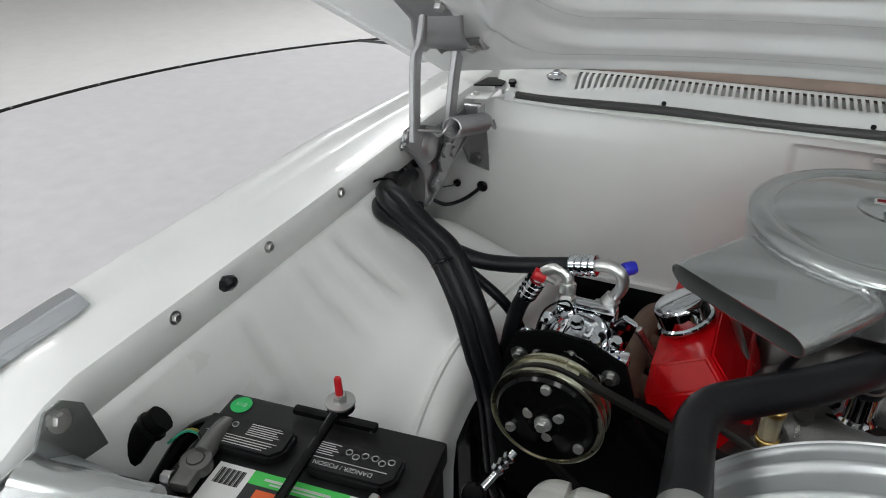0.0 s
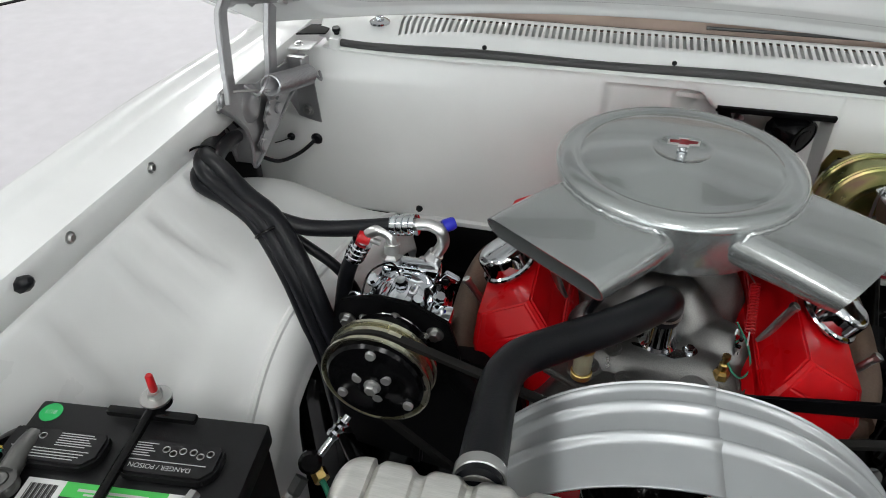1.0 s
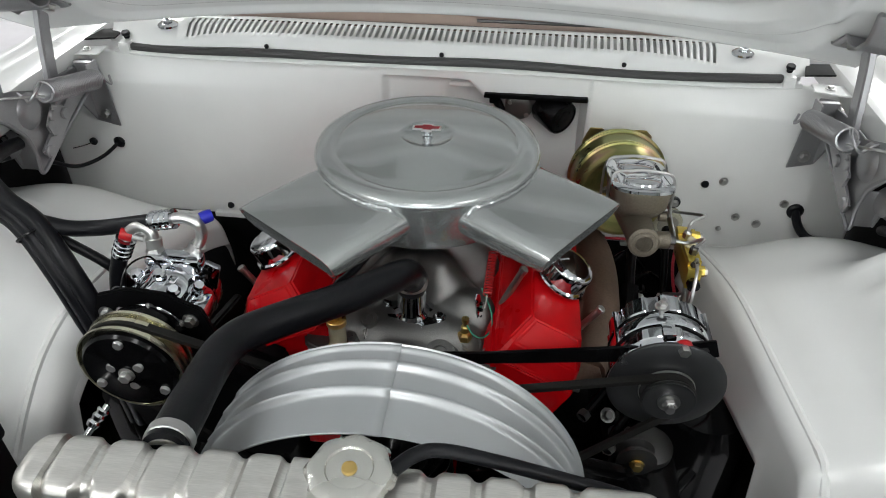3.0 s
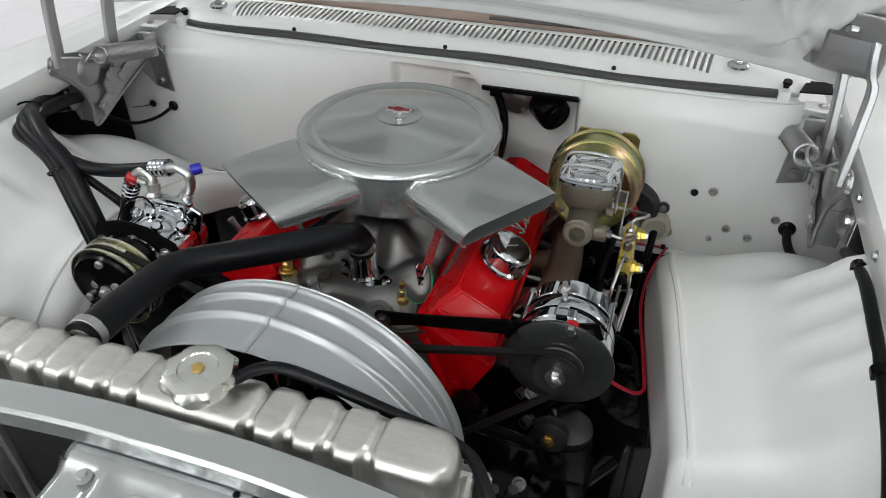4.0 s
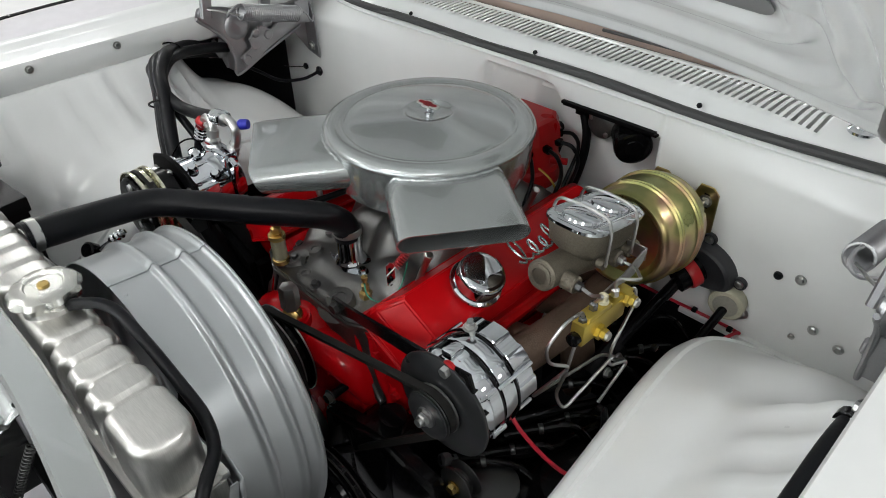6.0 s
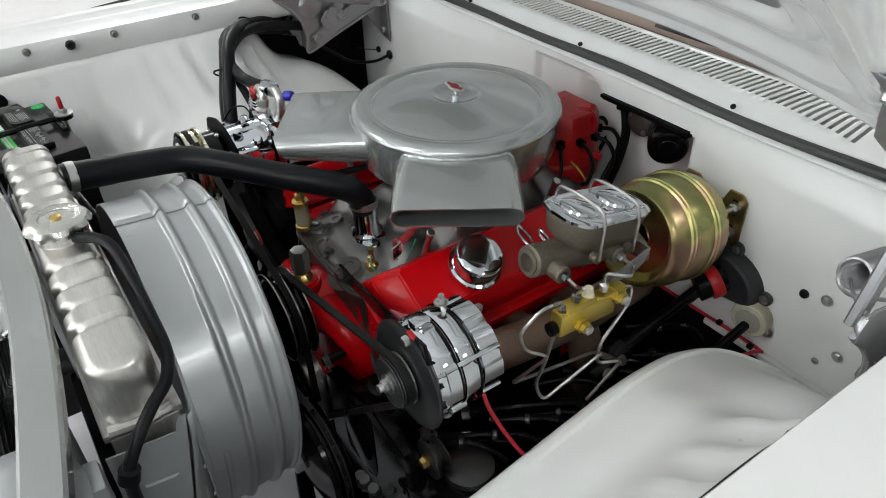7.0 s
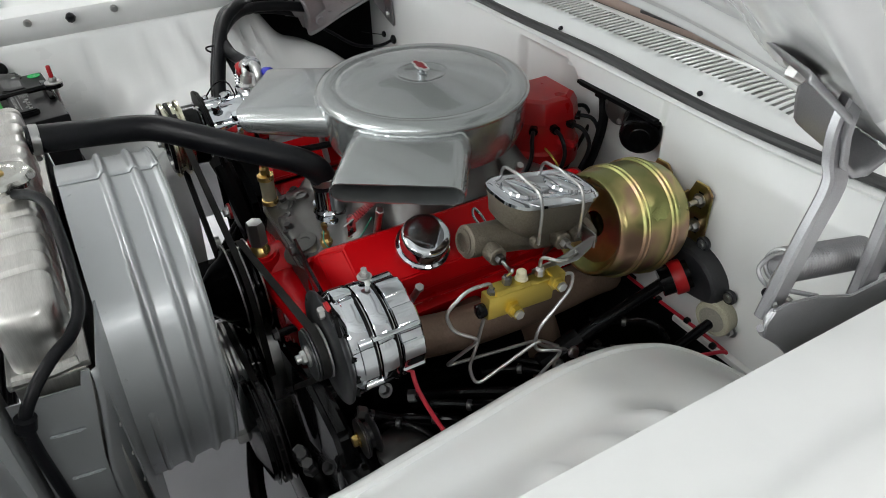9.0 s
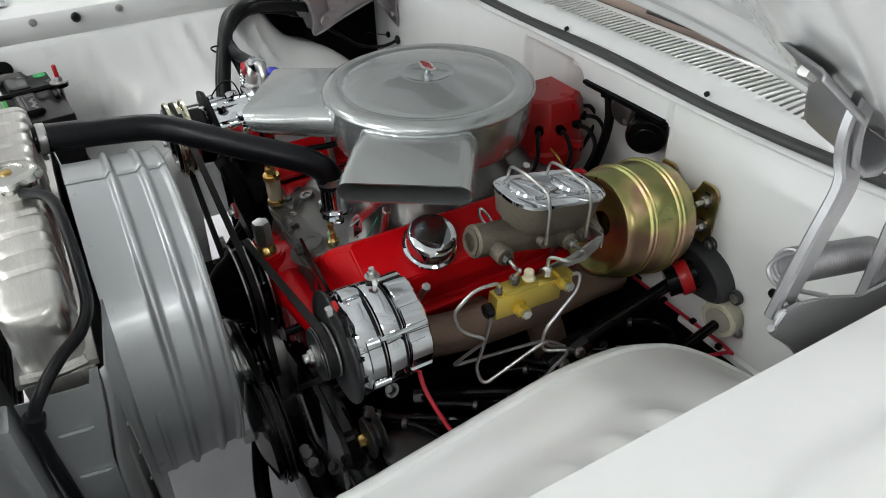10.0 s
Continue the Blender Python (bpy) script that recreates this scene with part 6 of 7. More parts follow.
for h, g in ((0.064, 0.0), (0.0645, 0.003), (0.069, 0.003), (0.071, 0.0), (0.0725, -0.004), (0.073, -0.010), (0.071, -0.013)):
    ring = []
    wx, l0, l1 = 0.0455 + g, 0.010 - g, 0.194 + g
    r = 0.034 + g
    for cx, cl, a0 in ((1, l1 - r, 0), (-1, l1 - r, 90), (-1, l0 + r, 180), (1, l0 + r, 270)):
        for k in range(7):
            q = radians(a0 + 90 * k / 6)
            ring.append(M(cx * (wx - r) + r * math.cos(q), cl + r * math.sin(q), h))
    rings.append(ring)
skin(bm, rings)
lid = part("lid", fix(bm), CHROME, mc, "bright plated lid", 40)
for l0 in (0.058, 0.146):
    part("lid_dome", lathe([(0.030, 0.0), (0.028, 0.004), (0.018, 0.006), (0.0001, 0.0062)], M(0, l0, 0.0705), up, 32), CHROME, lid)
    part("dome_fold", box(M(0, l0, 0.0775), (0.044, 0.004, 0.002), 0.001, Matrix.Rotation(0.6, 3, "Z")), CHROME, lid)
for l0 in (0.062, 0.146):
    part("bail_wire", tube([M(-0.050, l0 - 0.01, 0.012), M(-0.051, l0, 0.066), M(-0.044, l0 + 0.004, 0.086), M(0.0, l0 + 0.008, 0.092), M(0.044, l0 + 0.004, 0.086), M(0.051, l0, 0.066), M(0.050, l0 - 0.01, 0.010)], 0.0024, 8, 1, None, 0.012), STEEL, mc, "bent wire bail")
    part("bail_lug", lathe([(0.008, 0), (0.008, 0.012)], M(0.036, l0 - 0.012, 0.010), sx, 12), IRON, mc)
for l0, z0 in ((0.205, -0.004), (0.075, 0.002)):
    part("outlet_boss", lathe([(0.0135, 0), (0.0135, 0.020), (0.012, 0.022)], M(0.022, l0, z0), sx, 20), IRON, mc)
    part("tube_nut", hexbolt(M(0.043, l0, z0), sx, 0.0075, 0.010, 0), STEEL_DARK if l0 > 0.1 else STEEL, mc)
part("mount_flange", prism([(-0.045, -0.012), (-0.03, -0.022), (0.03, -0.022), (0.045, -0.012), (0.045, 0.012), (0.03, 0.022), (-0.03, 0.022), (-0.045, 0.012)], 0.012, Matrix.Translation(mid + d * 0.006) @ Matrix.Rotation(radians(90) + math.asin(-d.z) * -1, 4, "X"), 0.002), IRON, mc)
for dx in (-0.038, 0.038):
    part("flange_nut", hexbolt(M(dx, 0.012, 0), d, 0.0085, 0.009, 1.3), BRASS, mc)

pv = thing("proportioning_valve", (0.437, -0.075, 0.79), "gold anodised brake proportioning valve", "brake valve")
Rv = Matrix.Rotation(radians(-4), 3, "X")
part("body", box((0.437, -0.075, 0.808), (0.022, 0.105, 0.036), 0.003, Rv), GOLD, pv, "gold block")
part("upper_block", box((0.437, -0.088, 0.829), (0.020, 0.055, 0.012), 0.002, Rv), GOLD, pv)
part("end_block", box((0.437, -0.014, 0.812), (0.020, 0.022, 0.026), 0.003, Rv), GOLD, pv)
for y, z in ((-0.090, 0.800), (-0.022, 0.818)):
    part("hex_plug", lathe([(0.012, 0), (0.012, 0.006), (0.009, 0.007), (0.009, 0.014)], (0.448, y, z), (1, 0, 0), 6), GOLD, pv, "gold hex plug", 20)
    part("plug_bolt", hexbolt((0.461, y, z), (1, 0, 0), 0.0075, 0.006, 0), STEEL, pv)
part("switch", lathe([(0.009, 0), (0.009, 0.008), (0.007, 0.010), (0.007, 0.018), (0.005, 0.020)], (0.437, -0.070, 0.828), (0, 0, 1), 12), CREAM, pv, "cream plastic switch")
part("black_plug", lathe([(0.010, 0), (0.010, 0.010), (0.006, 0.012)], (0.437, -0.128, 0.806), (0, -1, 0), 10), BLACK, pv)
for y, z in ((-0.093, 0.836), (-0.040, 0.828), (-0.116, 0.824)):
    part("tube_nut", lathe([(0.0068, 0), (0.0068, 0.010), (0.004, 0.013)], (0.437, y, z), (0, 0, 1), 6), STEEL_DARK if y < -0.08 else STEEL, pv, "", 20)
bkv = thing("valve_bracket", (0.40, 0.03, 0.84), "zinc steel bracket holding the brake valve", "bracket")
part("plate", prism([(-0.045, 0.815), (0.034, 0.815), (0.056, 0.828), (0.062, 0.848), (0.054, 0.848), (0.004, 0.833), (-0.045, 0.830)], 0.003, plane_yz(0.4205), 0.0008), STEEL, bkv)
part("tab", box((0.405, 0.061, 0.838), (0.034, 0.003, 0.024), 0.001), STEEL, bkv)


def brake_line(pts, bend=0.014, r=0.0026):
    th = thing("brake_line", pts[0], "thin bent steel brake line", "brake line", "brake lines")
    part("pipe", tube(pts, r, 8, 1, None, bend), STEEL, th)
    return th


pv.location += V(0.0, -0.0145, 0.008)
bkv.location += V(0.0, -0.010, 0.004)
PV = V(0.0, -0.0145, 0.008)
o1, o2 = M(0.052, 0.205, -0.004), M(0.052, 0.075, 0.002)
brake_line([o1, o1 + V(0.018, 0, -0.004), V(0.452, -0.094, 0.868) + PV, V(0.437, -0.093, 0.846) + PV])
brake_line([o2, o2 + V(0.020, 0.004, -0.004), V(0.466, -0.025, 0.862) + PV, V(0.437, -0.040, 0.858) + PV, V(0.437, -0.040, 0.838) + PV])
brake_line([V(*p) + PV for p in [(0.437, -0.116, 0.834), (0.437, -0.118, 0.846), (0.432, -0.150, 0.845), (0.425, -0.180, 0.812), (0.425, -0.168, 0.775), (0.440, -0.135, 0.758), (0.400, -0.170, 0.690), (0.420, -0.02, 0.685), (0.43, 0.01, 0.665)]])
brake_line([V(*p) + PV for p in [(0.437, -0.128, 0.790), (0.434, -0.138, 0.74), (0.425, -0.145, 0.695), (0.440, -0.142, 0.672), (0.455, -0.050, 0.725), (0.452, -0.040, 0.71), (0.44, 0.02, 0.66)]])
brake_line([V(*p) + PV for p in [(0.437, -0.004, 0.812), (0.440, 0.016, 0.812), (0.446, 0.010, 0.790), (0.452, -0.05, 0.742), (0.452, -0.052, 0.705), (0.46, -0.005, 0.690), (0.45, -0.06, 0.63)]])

st = thing("steering_column_boot", (0.45, 0.27, 0.65), "black moulded steering column cover with a red collar", "steering cover")
COVER = [(x - 0.013, z + 0.004) for x, z in [(0.375, 0.730), (0.405, 0.741), (0.436, 0.742), (0.466, 0.732), (0.488, 0.714), (0.500, 0.690), (0.496, 0.668), (0.470, 0.660), (0.430, 0.655), (0.385, 0.652), (0.368, 0.690)]]
bm = bmesh.new()
rings = []
ring0 = curve_points([V(x, 0, z) for x, z in COVER + COVER[:1]], 3)[:-1]
for y, k in ((0.289, 1.0), (0.268, 0.985), (0.261, 0.94), (0.258, 0.82), (0.262, 0.55)):
    rings.append([V(0.435 + (q.x - 0.435) * k, y, 0.697 + (q.z - 0.697) * k) for q in ring0])
skin(bm, rings)
part("cover", fix(bm), COVER_RUBBER, st, "black moulded cover", 40)
for x, z in ((0.425, 0.752), (0.495, 0.690), (0.360, 0.652)):
    c = V(x, 0.286, z)
    part("lug", disc(0.0125, 0.008, c, (0, -1, 0), 16), COVER_RUBBER, st)
    part("screw", hexbolt(c - V(0, 0.008, 0), (0, -1, 0), 0.0055, 0.004, 1.5), STEEL, st)
part("column_tube", tube([(0.425, 0.262, 0.70), (0.405, 0.222, 0.683)], 0.024, 24, 1), BLACK, st)
part("red_collar", lathe([(0.0275, 0), (0.0285, 0.002), (0.0285, 0.018), (0.0275, 0.020)], (0.413, 0.238, 0.690), (0.41, 0.83, 0.37), 32), RED_PLASTIC, st, "red collar")
part("shaft", tube([(0.41, 0.23, 0.686), (0.395, 0.10, 0.635), (0.39, 0.02, 0.60)], 0.011, 14, 1), BLACK, st, "black steering shaft")
part("universal_joint", tube([(0.393, 0.07, 0.622), (0.388, 0.0, 0.592)], 0.020, 10, 1), BLACK, st, "black universal joint")
for y in (0.045, 0.015):
    part("joint_bolt", hexbolt((0.41, y, 0.613 + (y - 0.03) * 0.4), (1, -0.1, 0.3), 0.008, 0.008, 1.3), STEEL, st)
fo = thing("foam_grommet", (0.484, 0.28, 0.64), "round cream foam seal with a black rod through it", "grommet")
fd = V(0.12, -0.95, -0.05)
part("ring", lathe([(0.012, 0), (0.030, 0), (0.032, 0.003), (0.032, 0.024), (0.030, 0.026), (0.012, 0.026)], (0.484, 0.288, 0.647), fd, 32), FOAM, fo, "cream foam ring")
part("ring_face", lathe([(0.011, 0), (0.0225, 0), (0.0225, 0.001), (0.011, 0.001)], V(0.484, 0.288, 0.647) + fd.normalized() * 0.0265, fd, 32), FOAM_GREY, fo, "grey foam face")
part("rod", tube([(0.487, 0.29, 0.648), (0.480, 0.20, 0.607), (0.468, 0.09, 0.555)], 0.0085, 12, 3), BLACK, fo, "black rod")
for c in ((0.456, 0.282, 0.655), (0.512, 0.284, 0.630)):
    part("nut", hexbolt(c, (0, -1, 0), 0.0075, 0.009), STEEL, fo)

# bolts, plugs and grommets on the firewall
for x, z, r in ((0.584, 0.744, 0.0062), (0.549, 0.735, 0.0042), (0.674, 0.646, 0.0062), (0.628, 0.66, 0.006), (0.716, 0.70, 0.006), (0.60, 0.628, 0.004), (-0.483, 0.598, 0.005)):
    bolt((x, 0.288, z), (0, -1, 0), fire, STEEL, r, r * 0.9, 1.5)
for x, z in ((0.549, 0.735), (-0.483, 0.598)):
    part("rubber_plug", lathe([(0.008, 0), (0.007, 0.004), (0.004, 0.005)], (x, 0.288, z), (0, -1, 0), 14), RUBBER, fire)
gm = thing("wire_grommet", (0.745, 0.285, 0.68), "black rubber grommet with a thick cable at the firewall", "grommet", "firewall grommets")
part("grommet", lathe([(0.017, 0), (0.017, 0.004), (0.012, 0.008)], (0.742, 0.288, 0.685), (0, -1, 0), 20), RUBBER, gm)
part("cable", tube([(0.742, 0.285, 0.685), (0.745, 0.26, 0.668), (0.755, 0.23, 0.66), (0.77, 0.20, 0.67)], 0.009, 10, 5), RUBBER, gm)
# harness along the driver's rail
hn = thing("wiring_harness", (0.745, -0.3, 0.85), "black convoluted wiring harness clipped along the fender rail", "wiring")
part("loom", tube([(0.79, 0.06, 0.80), (0.774, -0.02, 0.846), (0.763, -0.08, 0.876), (0.759, -0.16, 0.898), (0.758, -0.25, 0.898), (0.757, -0.36, 0.890), (0.750, -0.48, 0.873), (0.736, -0.60, 0.835), (0.71, -0.70, 0.76)], 0.0088, 12, 8), RUBBER, hn)
for c, dd in (((0.761, -0.115, 0.888), (0, -1, 0.2)), ((0.757, -0.335, 0.892), (0, -1, -0.1))):
    part("clip", lathe([(0.0105, -0.008), (0.0135, -0.007), (0.0135, 0.007), (0.0105, 0.008)], c, dd, 16), BLACK, hn)

wm = thing("wiper_motor", (0.20, 0.30, 0.86), "black wiper motor with a bare metal gearbox", "wiper motor")
part("motor", lathe([(0.020, 0), (0.030, 0.004), (0.0345, 0.012), (0.0355, 0.060), (0.0335, 0.066), (0.030, 0.0675), (0.0295, 0.0655), (0.018, 0.066), (0.0165, 0.0675), (0.006, 0.068), (0.0001, 0.0675)], (0.202, 0.338, 0.872), (0.52, -0.58, -0.13), 40), BLACK, wm, "gloss black motor can")
part("gearbox", lathe([(0.026, 0), (0.028, 0.004), (0.028, 0.022), (0.022, 0.027), (0.012, 0.028)], (0.155, 0.335, 0.872), (0.05, -0.9, -0.1), 28), ALU_CAST, wm, "cast gearbox")
part("gearbox_arm", box((0.178, 0.325, 0.888), (0.05, 0.03, 0.022), 0.006), ALU_CAST, wm)
for c in ((0.138, 0.309, 0.882), (0.172, 0.309, 0.856), (0.15, 0.309, 0.893)):
    part("screw", hexbolt(c, (0, -1, 0), 0.004, 0.004, 1.3), STEEL, wm)


# ---- hood hinges ----
def bar(line, w, t, bm=None):
    """A flat bar along a line in the car's length, w wide and t thick."""
    bm = bm or bmesh.new()
    P = curve_points(line, 5)
    rings = []
    for i, p in enumerate(P):
        d = (P[min(i + 1, len(P) - 1)] - P[max(i - 1, 0)]).normalized()
        b = V(1, 0, 0).cross(d).normalized() * w / 2
        a = V(t / 2, 0, 0)
        rings.append([p + a * k + b * l for k, l in ((1, -0.8), (1, 0.8), (0.6, 1), (-0.6, 1), (-1, 0.8), (-1, -0.8), (-0.6, -1), (0.6, -1))])
    skin(bm, rings)
    return fix(bm)


def hinge(s):
    th = thing("hood_hinge", (s * 0.74, 0.14, 0.80), "silver painted hood hinge with a coil spring", "hood hinge", "hood hinges")
    X = 0.738

    def plate(name, poly, x, t=0.004, label="", bev=0.0012):
        return part(name, prism(poly, t, plane_yz(s * x), bev), SILVER_HINGE, th, label)
    plate("side_plate", [(-0.016, 0.962), (-0.008, 0.976), (0.010, 0.978), (0.06, 0.965), (0.12, 0.940), (0.20, 0.938), (0.258, 0.932), (0.264, 0.868), (0.205, 0.848), (0.15, 0.828), (0.10, 0.806), (0.074, 0.797), (0.056, 0.803), (0.060, 0.838), (0.050, 0.880), (0.018, 0.918), (-0.014, 0.945)], X, 0.004, "stamped side plate")
    # the plate's turned rims
    part("plate_rim", tube([(s * (X - 0.003), y, z) for y, z in ((-0.016, 0.955), (-0.008, 0.945), (0.020, 0.920), (0.052, 0.882), (0.062, 0.838), (0.058, 0.806), (0.074, 0.800), (0.15, 0.831), (0.262, 0.870))], 0.0042, 8, 5), SILVER_HINGE, th, "turned rim of the plate")
    plate("link", [(0.072, 0.838), (0.085, 0.812), (0.10, 0.812), (0.20, 0.865), (0.256, 0.892), (0.252, 0.918), (0.19, 0.898), (0.10, 0.852)], X - 0.008, 0.005, "lower link", 0.002)
    plate("upper_link", [(0.100, 0.878), (0.108, 0.850), (0.135, 0.850), (0.165, 0.862), (0.172, 0.882), (0.158, 0.895), (0.13, 0.905)], X - 0.013, 0.005, "short upper link", 0.002)
    part("bulge", lathe([(0.034, 0), (0.029, 0.006), (0.018, 0.009), (0.0001, 0.0095)], (s * (X - 0.002), 0.085, 0.915), (-s, 0, 0), 24), SILVER_HINGE, th, "pressed bulge", 60)
    part("wall_flange", prism([(s * 0.692, 0.788), (s * 0.742, 0.800), (s * 0.742, 0.935), (s * 0.712, 0.938), (s * 0.700, 0.90)], 0.004, plane_xz(0.2825), 0.001), SILVER_HINGE, th, "flange on the firewall")
    part("flange_web", prism([(0.225, 0.885), (0.282, 0.80), (0.282, 0.935), (0.235, 0.935)], 0.004, plane_yz(s * 0.7405), 0.001), SILVER_HINGE, th)
    part("flange_bolt", hexbolt((s * 0.718, 0.2795, 0.816), (0, -1, 0), 0.008, 0.008), STEEL, th)
    # the foot bolted behind the fender rail, pressed into a shallow cup
    plate("fender_foot", [(0.006, 0.902), (0.022, 0.915), (0.052, 0.890), (0.075, 0.850), (0.078, 0.815), (0.055, 0.806), (0.045, 0.838), (0.012, 0.845)], 0.770, 0.004, "foot on the fender rail", 0.0015)
    part("foot_cup", lathe([(0.026, 0), (0.020, 0.008), (0.012, 0.011), (0.0001, 0.011)], (s * 0.769, 0.050, 0.862), (-s, 0, 0), 20), SILVER_HINGE, th, "pressed cup in the foot", 60)
    part("foot_web", box((s * 0.755, 0.062, 0.84), (0.034, 0.004, 0.07), 0.001), SILVER_HINGE, th)
    part("foot_bolt", hexbolt((s * 0.768, 0.027, 0.880), (-s, 0, 0), 0.0095, 0.009), STEEL, th)
    for x, y, z, r in ((X - 0.002, 0.0, 0.962, 0.012), (X - 0.010, 0.12, 0.860, 0.0125), (X - 0.010, 0.090, 0.830, 0.012), (X - 0.015, 0.157, 0.877, 0.0115), (X - 0.015, 0.122, 0.889, 0.011), (X - 0.010, 0.235, 0.897, 0.009)):
        part("rivet", lathe([(r, 0), (r, 0.003), (r * 0.8, 0.0055), (0.0001, 0.006)], (s * x, y, z), (-s, 0, 0), 20), SILVER_HINGE, th)
    part("lift_arm", bar([(s * 0.724, 0.004, 0.955), (s * 0.728, 0.020, 1.040), (s * 0.730, 0.033, 1.096), (s * 0.722, 0.037, 1.118), (s * 0.716, 0.040, 1.150), (s * 0.714, 0.056, 1.205)], 0.026, 0.012), SILVER_HINGE, th, "bent lift arm to the hood")
    part("second_arm", bar([(s * 0.728, 0.158, 0.90), (s * 0.727, 0.162, 0.95), (s * 0.722, 0.174, 1.03), (s * 0.716, 0.184, 1.085)], 0.030, 0.014), SILVER_HINGE, th, "second lift arm")
    # spring with its hooks
    a, b = V(s * 0.683, 0.070, 0.962), V(s * 0.683, 0.225, 0.920)
    part("spring", spring(a, b, 0.0175, 0.0026, 30, 18, 6), SILVER_HINGE, th, "thick coil spring")
    part("spring_core", lathe([(0.0158, 0.006), (0.0158, (b - a).length - 0.004)], a, b - a, 24, caps=False), SILVER_HINGE, th, "closed wall of the coil", 60, thick=-0.001)
    ax = (b - a).normalized()
    part("front_hook", tube([a + V(0, 0, 0.0175), a - ax * 0.014 + V(-s * 0.004, 0, 0.012), a - ax * 0.032 + V(-s * 0.002, 0, -0.002), a - ax * 0.030 + V(s * 0.012, 0, -0.014), a - ax * 0.012 + V(s * 0.030, 0, -0.012), a + V(s * 0.050, 0, -0.006)], 0.0026, 8, 5), SILVER_HINGE, th, "wire hook")
    part("cross_wire", tube([(s * 0.735, -0.002, 0.976), (s * 0.71, 0.02, 0.972), (s * 0.683, 0.068, 0.955)], 0.0024, 8, 4), STEEL, th, "straight wire into the coil")
    part("rear_hook", tube([b + V(0, 0, 0.0175), b + ax * 0.015 + V(0, 0, 0.008), b + ax * 0.028, b + ax * 0.03 + V(-s * 0.014, 0, -0.014), b + ax * 0.045 + V(-s * 0.005, 0, 0.002)], 0.0026, 8, 5), SILVER_HINGE, th)
    plate("rear_bracket", [(0.222, 0.895), (0.268, 0.885), (0.272, 0.942), (0.232, 0.945)], 0.700, 0.004)
    part("bracket_bridge", box((s * 0.72, 0.262, 0.925), (0.04, 0.012, 0.03), 0.001), SILVER_HINGE, th)
    # corrugated bracket on the hood
    bm = bmesh.new()
    rows = []
    for v, dd in ((0.126, 0.006), (0.130, 0.010), (0.178, 0.010), (0.190, 0.030), (0.210, 0.040), (0.240, 0.040), (0.258, 0.026), (0.272, 0.010), (0.362, 0.010)):
        rows.append([hood_point(s * x, v, dd + 0.036 + e) for x, e in ((0.654, 0), (0.660, 0.002), (0.722, 0.002), (0.728, 0.003), (0.732, 0.008))])
    skin(bm, rows, closed=False)
    part("hood_bracket", bm, SILVER_HINGE, th, "corrugated bracket on the hood", 40, thick=0.003)
    for v in (0.148, 0.312):
        part("hood_bolt", hexbolt(hood_point(s * 0.676, v, 0.048), hood_point(0, 0, 1) - hood_point(0, 0, 0), 0.010, 0.010, 1.7), STEEL, th)
    return th


for s in (-1, 1):
    hinge(s)
# two grommets and the cable beside the passenger hinge
gc = thing("antenna_cable", (-0.72, 0.27, 0.74), "thin black cable looping to a firewall grommet", "cable")
part("cable", tube([(-0.775, 0.115, 0.79), (-0.766, 0.137, 0.775), (-0.755, 0.19, 0.737), (-0.735, 0.25, 0.728), (-0.712, 0.286, 0.745)], 0.0042, 10, 6), RUBBER, gc)
part("grommet", lathe([(0.0115, 0), (0.013, 0.004), (0.009, 0.008), (0.0001, 0.009)], (-0.710, 0.289, 0.746), (0, -1, 0), 20), RUBBER, gc)
gs = thing("small_grommet", (-0.771, 0.287, 0.743), "small black grommet with a short wire", "grommet")
part("grommet", lathe([(0.0085, 0), (0.009, 0.004), (0.006, 0.007), (0.0001, 0.008)], (-0.771, 0.289, 0.743), (0, -1, 0), 16), RUBBER, gs)
part("wire", tube([(-0.771, 0.282, 0.743), (-0.772, 0.25, 0.752), (-0.775, 0.22, 0.762)], 0.0012, 6, 4), RUBBER, gs)

# ---- battery ----
BO = V(-0.673, -0.5715, 0.66)
bx, by = V(0.994, 0.110, 0).normalized(), V(0.110, -0.994, 0).normalized()


def B(x, y, z=0.0):
    """x along the battery's back edge, y towards the front of the car, z above its top."""
    return BO + bx * x + by * y + V(0, 0, 0.2 + z)


def bat_box(x0, x1, y0, y1, z0, z1, bev=0.003):
    rot = Matrix((bx, -by, V(0, 0, 1))).transposed()
    return box(B((x0 + x1) / 2, (y0 + y1) / 2, (z0 + z1) / 2), (x1 - x0, y1 - y0, z1 - z0), bev, rot)


def bat_text(body, size, x, y, z, turn, mat, parent, name):
    data = bpy.data.curves.new(name, "FONT")
    data.body, data.size, data.align_x, data.align_y = body, size, "CENTER", "CENTER"
    tmp = new(name, data)
    me = bpy.data.meshes.new_from_object(tmp.evaluated_get(bpy.context.evaluated_depsgraph_get()))
    bpy.data.objects.remove(tmp)
    bm = bmesh.new()
    bm.from_mesh(me)
    bpy.data.meshes.remove(me)
    ang = math.atan2(bx.y, bx.x) + turn
    bmesh.ops.transform(bm, matrix=Matrix.Translation(B(x, y, z)) @ Matrix.Rotation(ang, 4, "Z"), verts=bm.verts)
    return part(name, bm, mat, parent, "", 0)


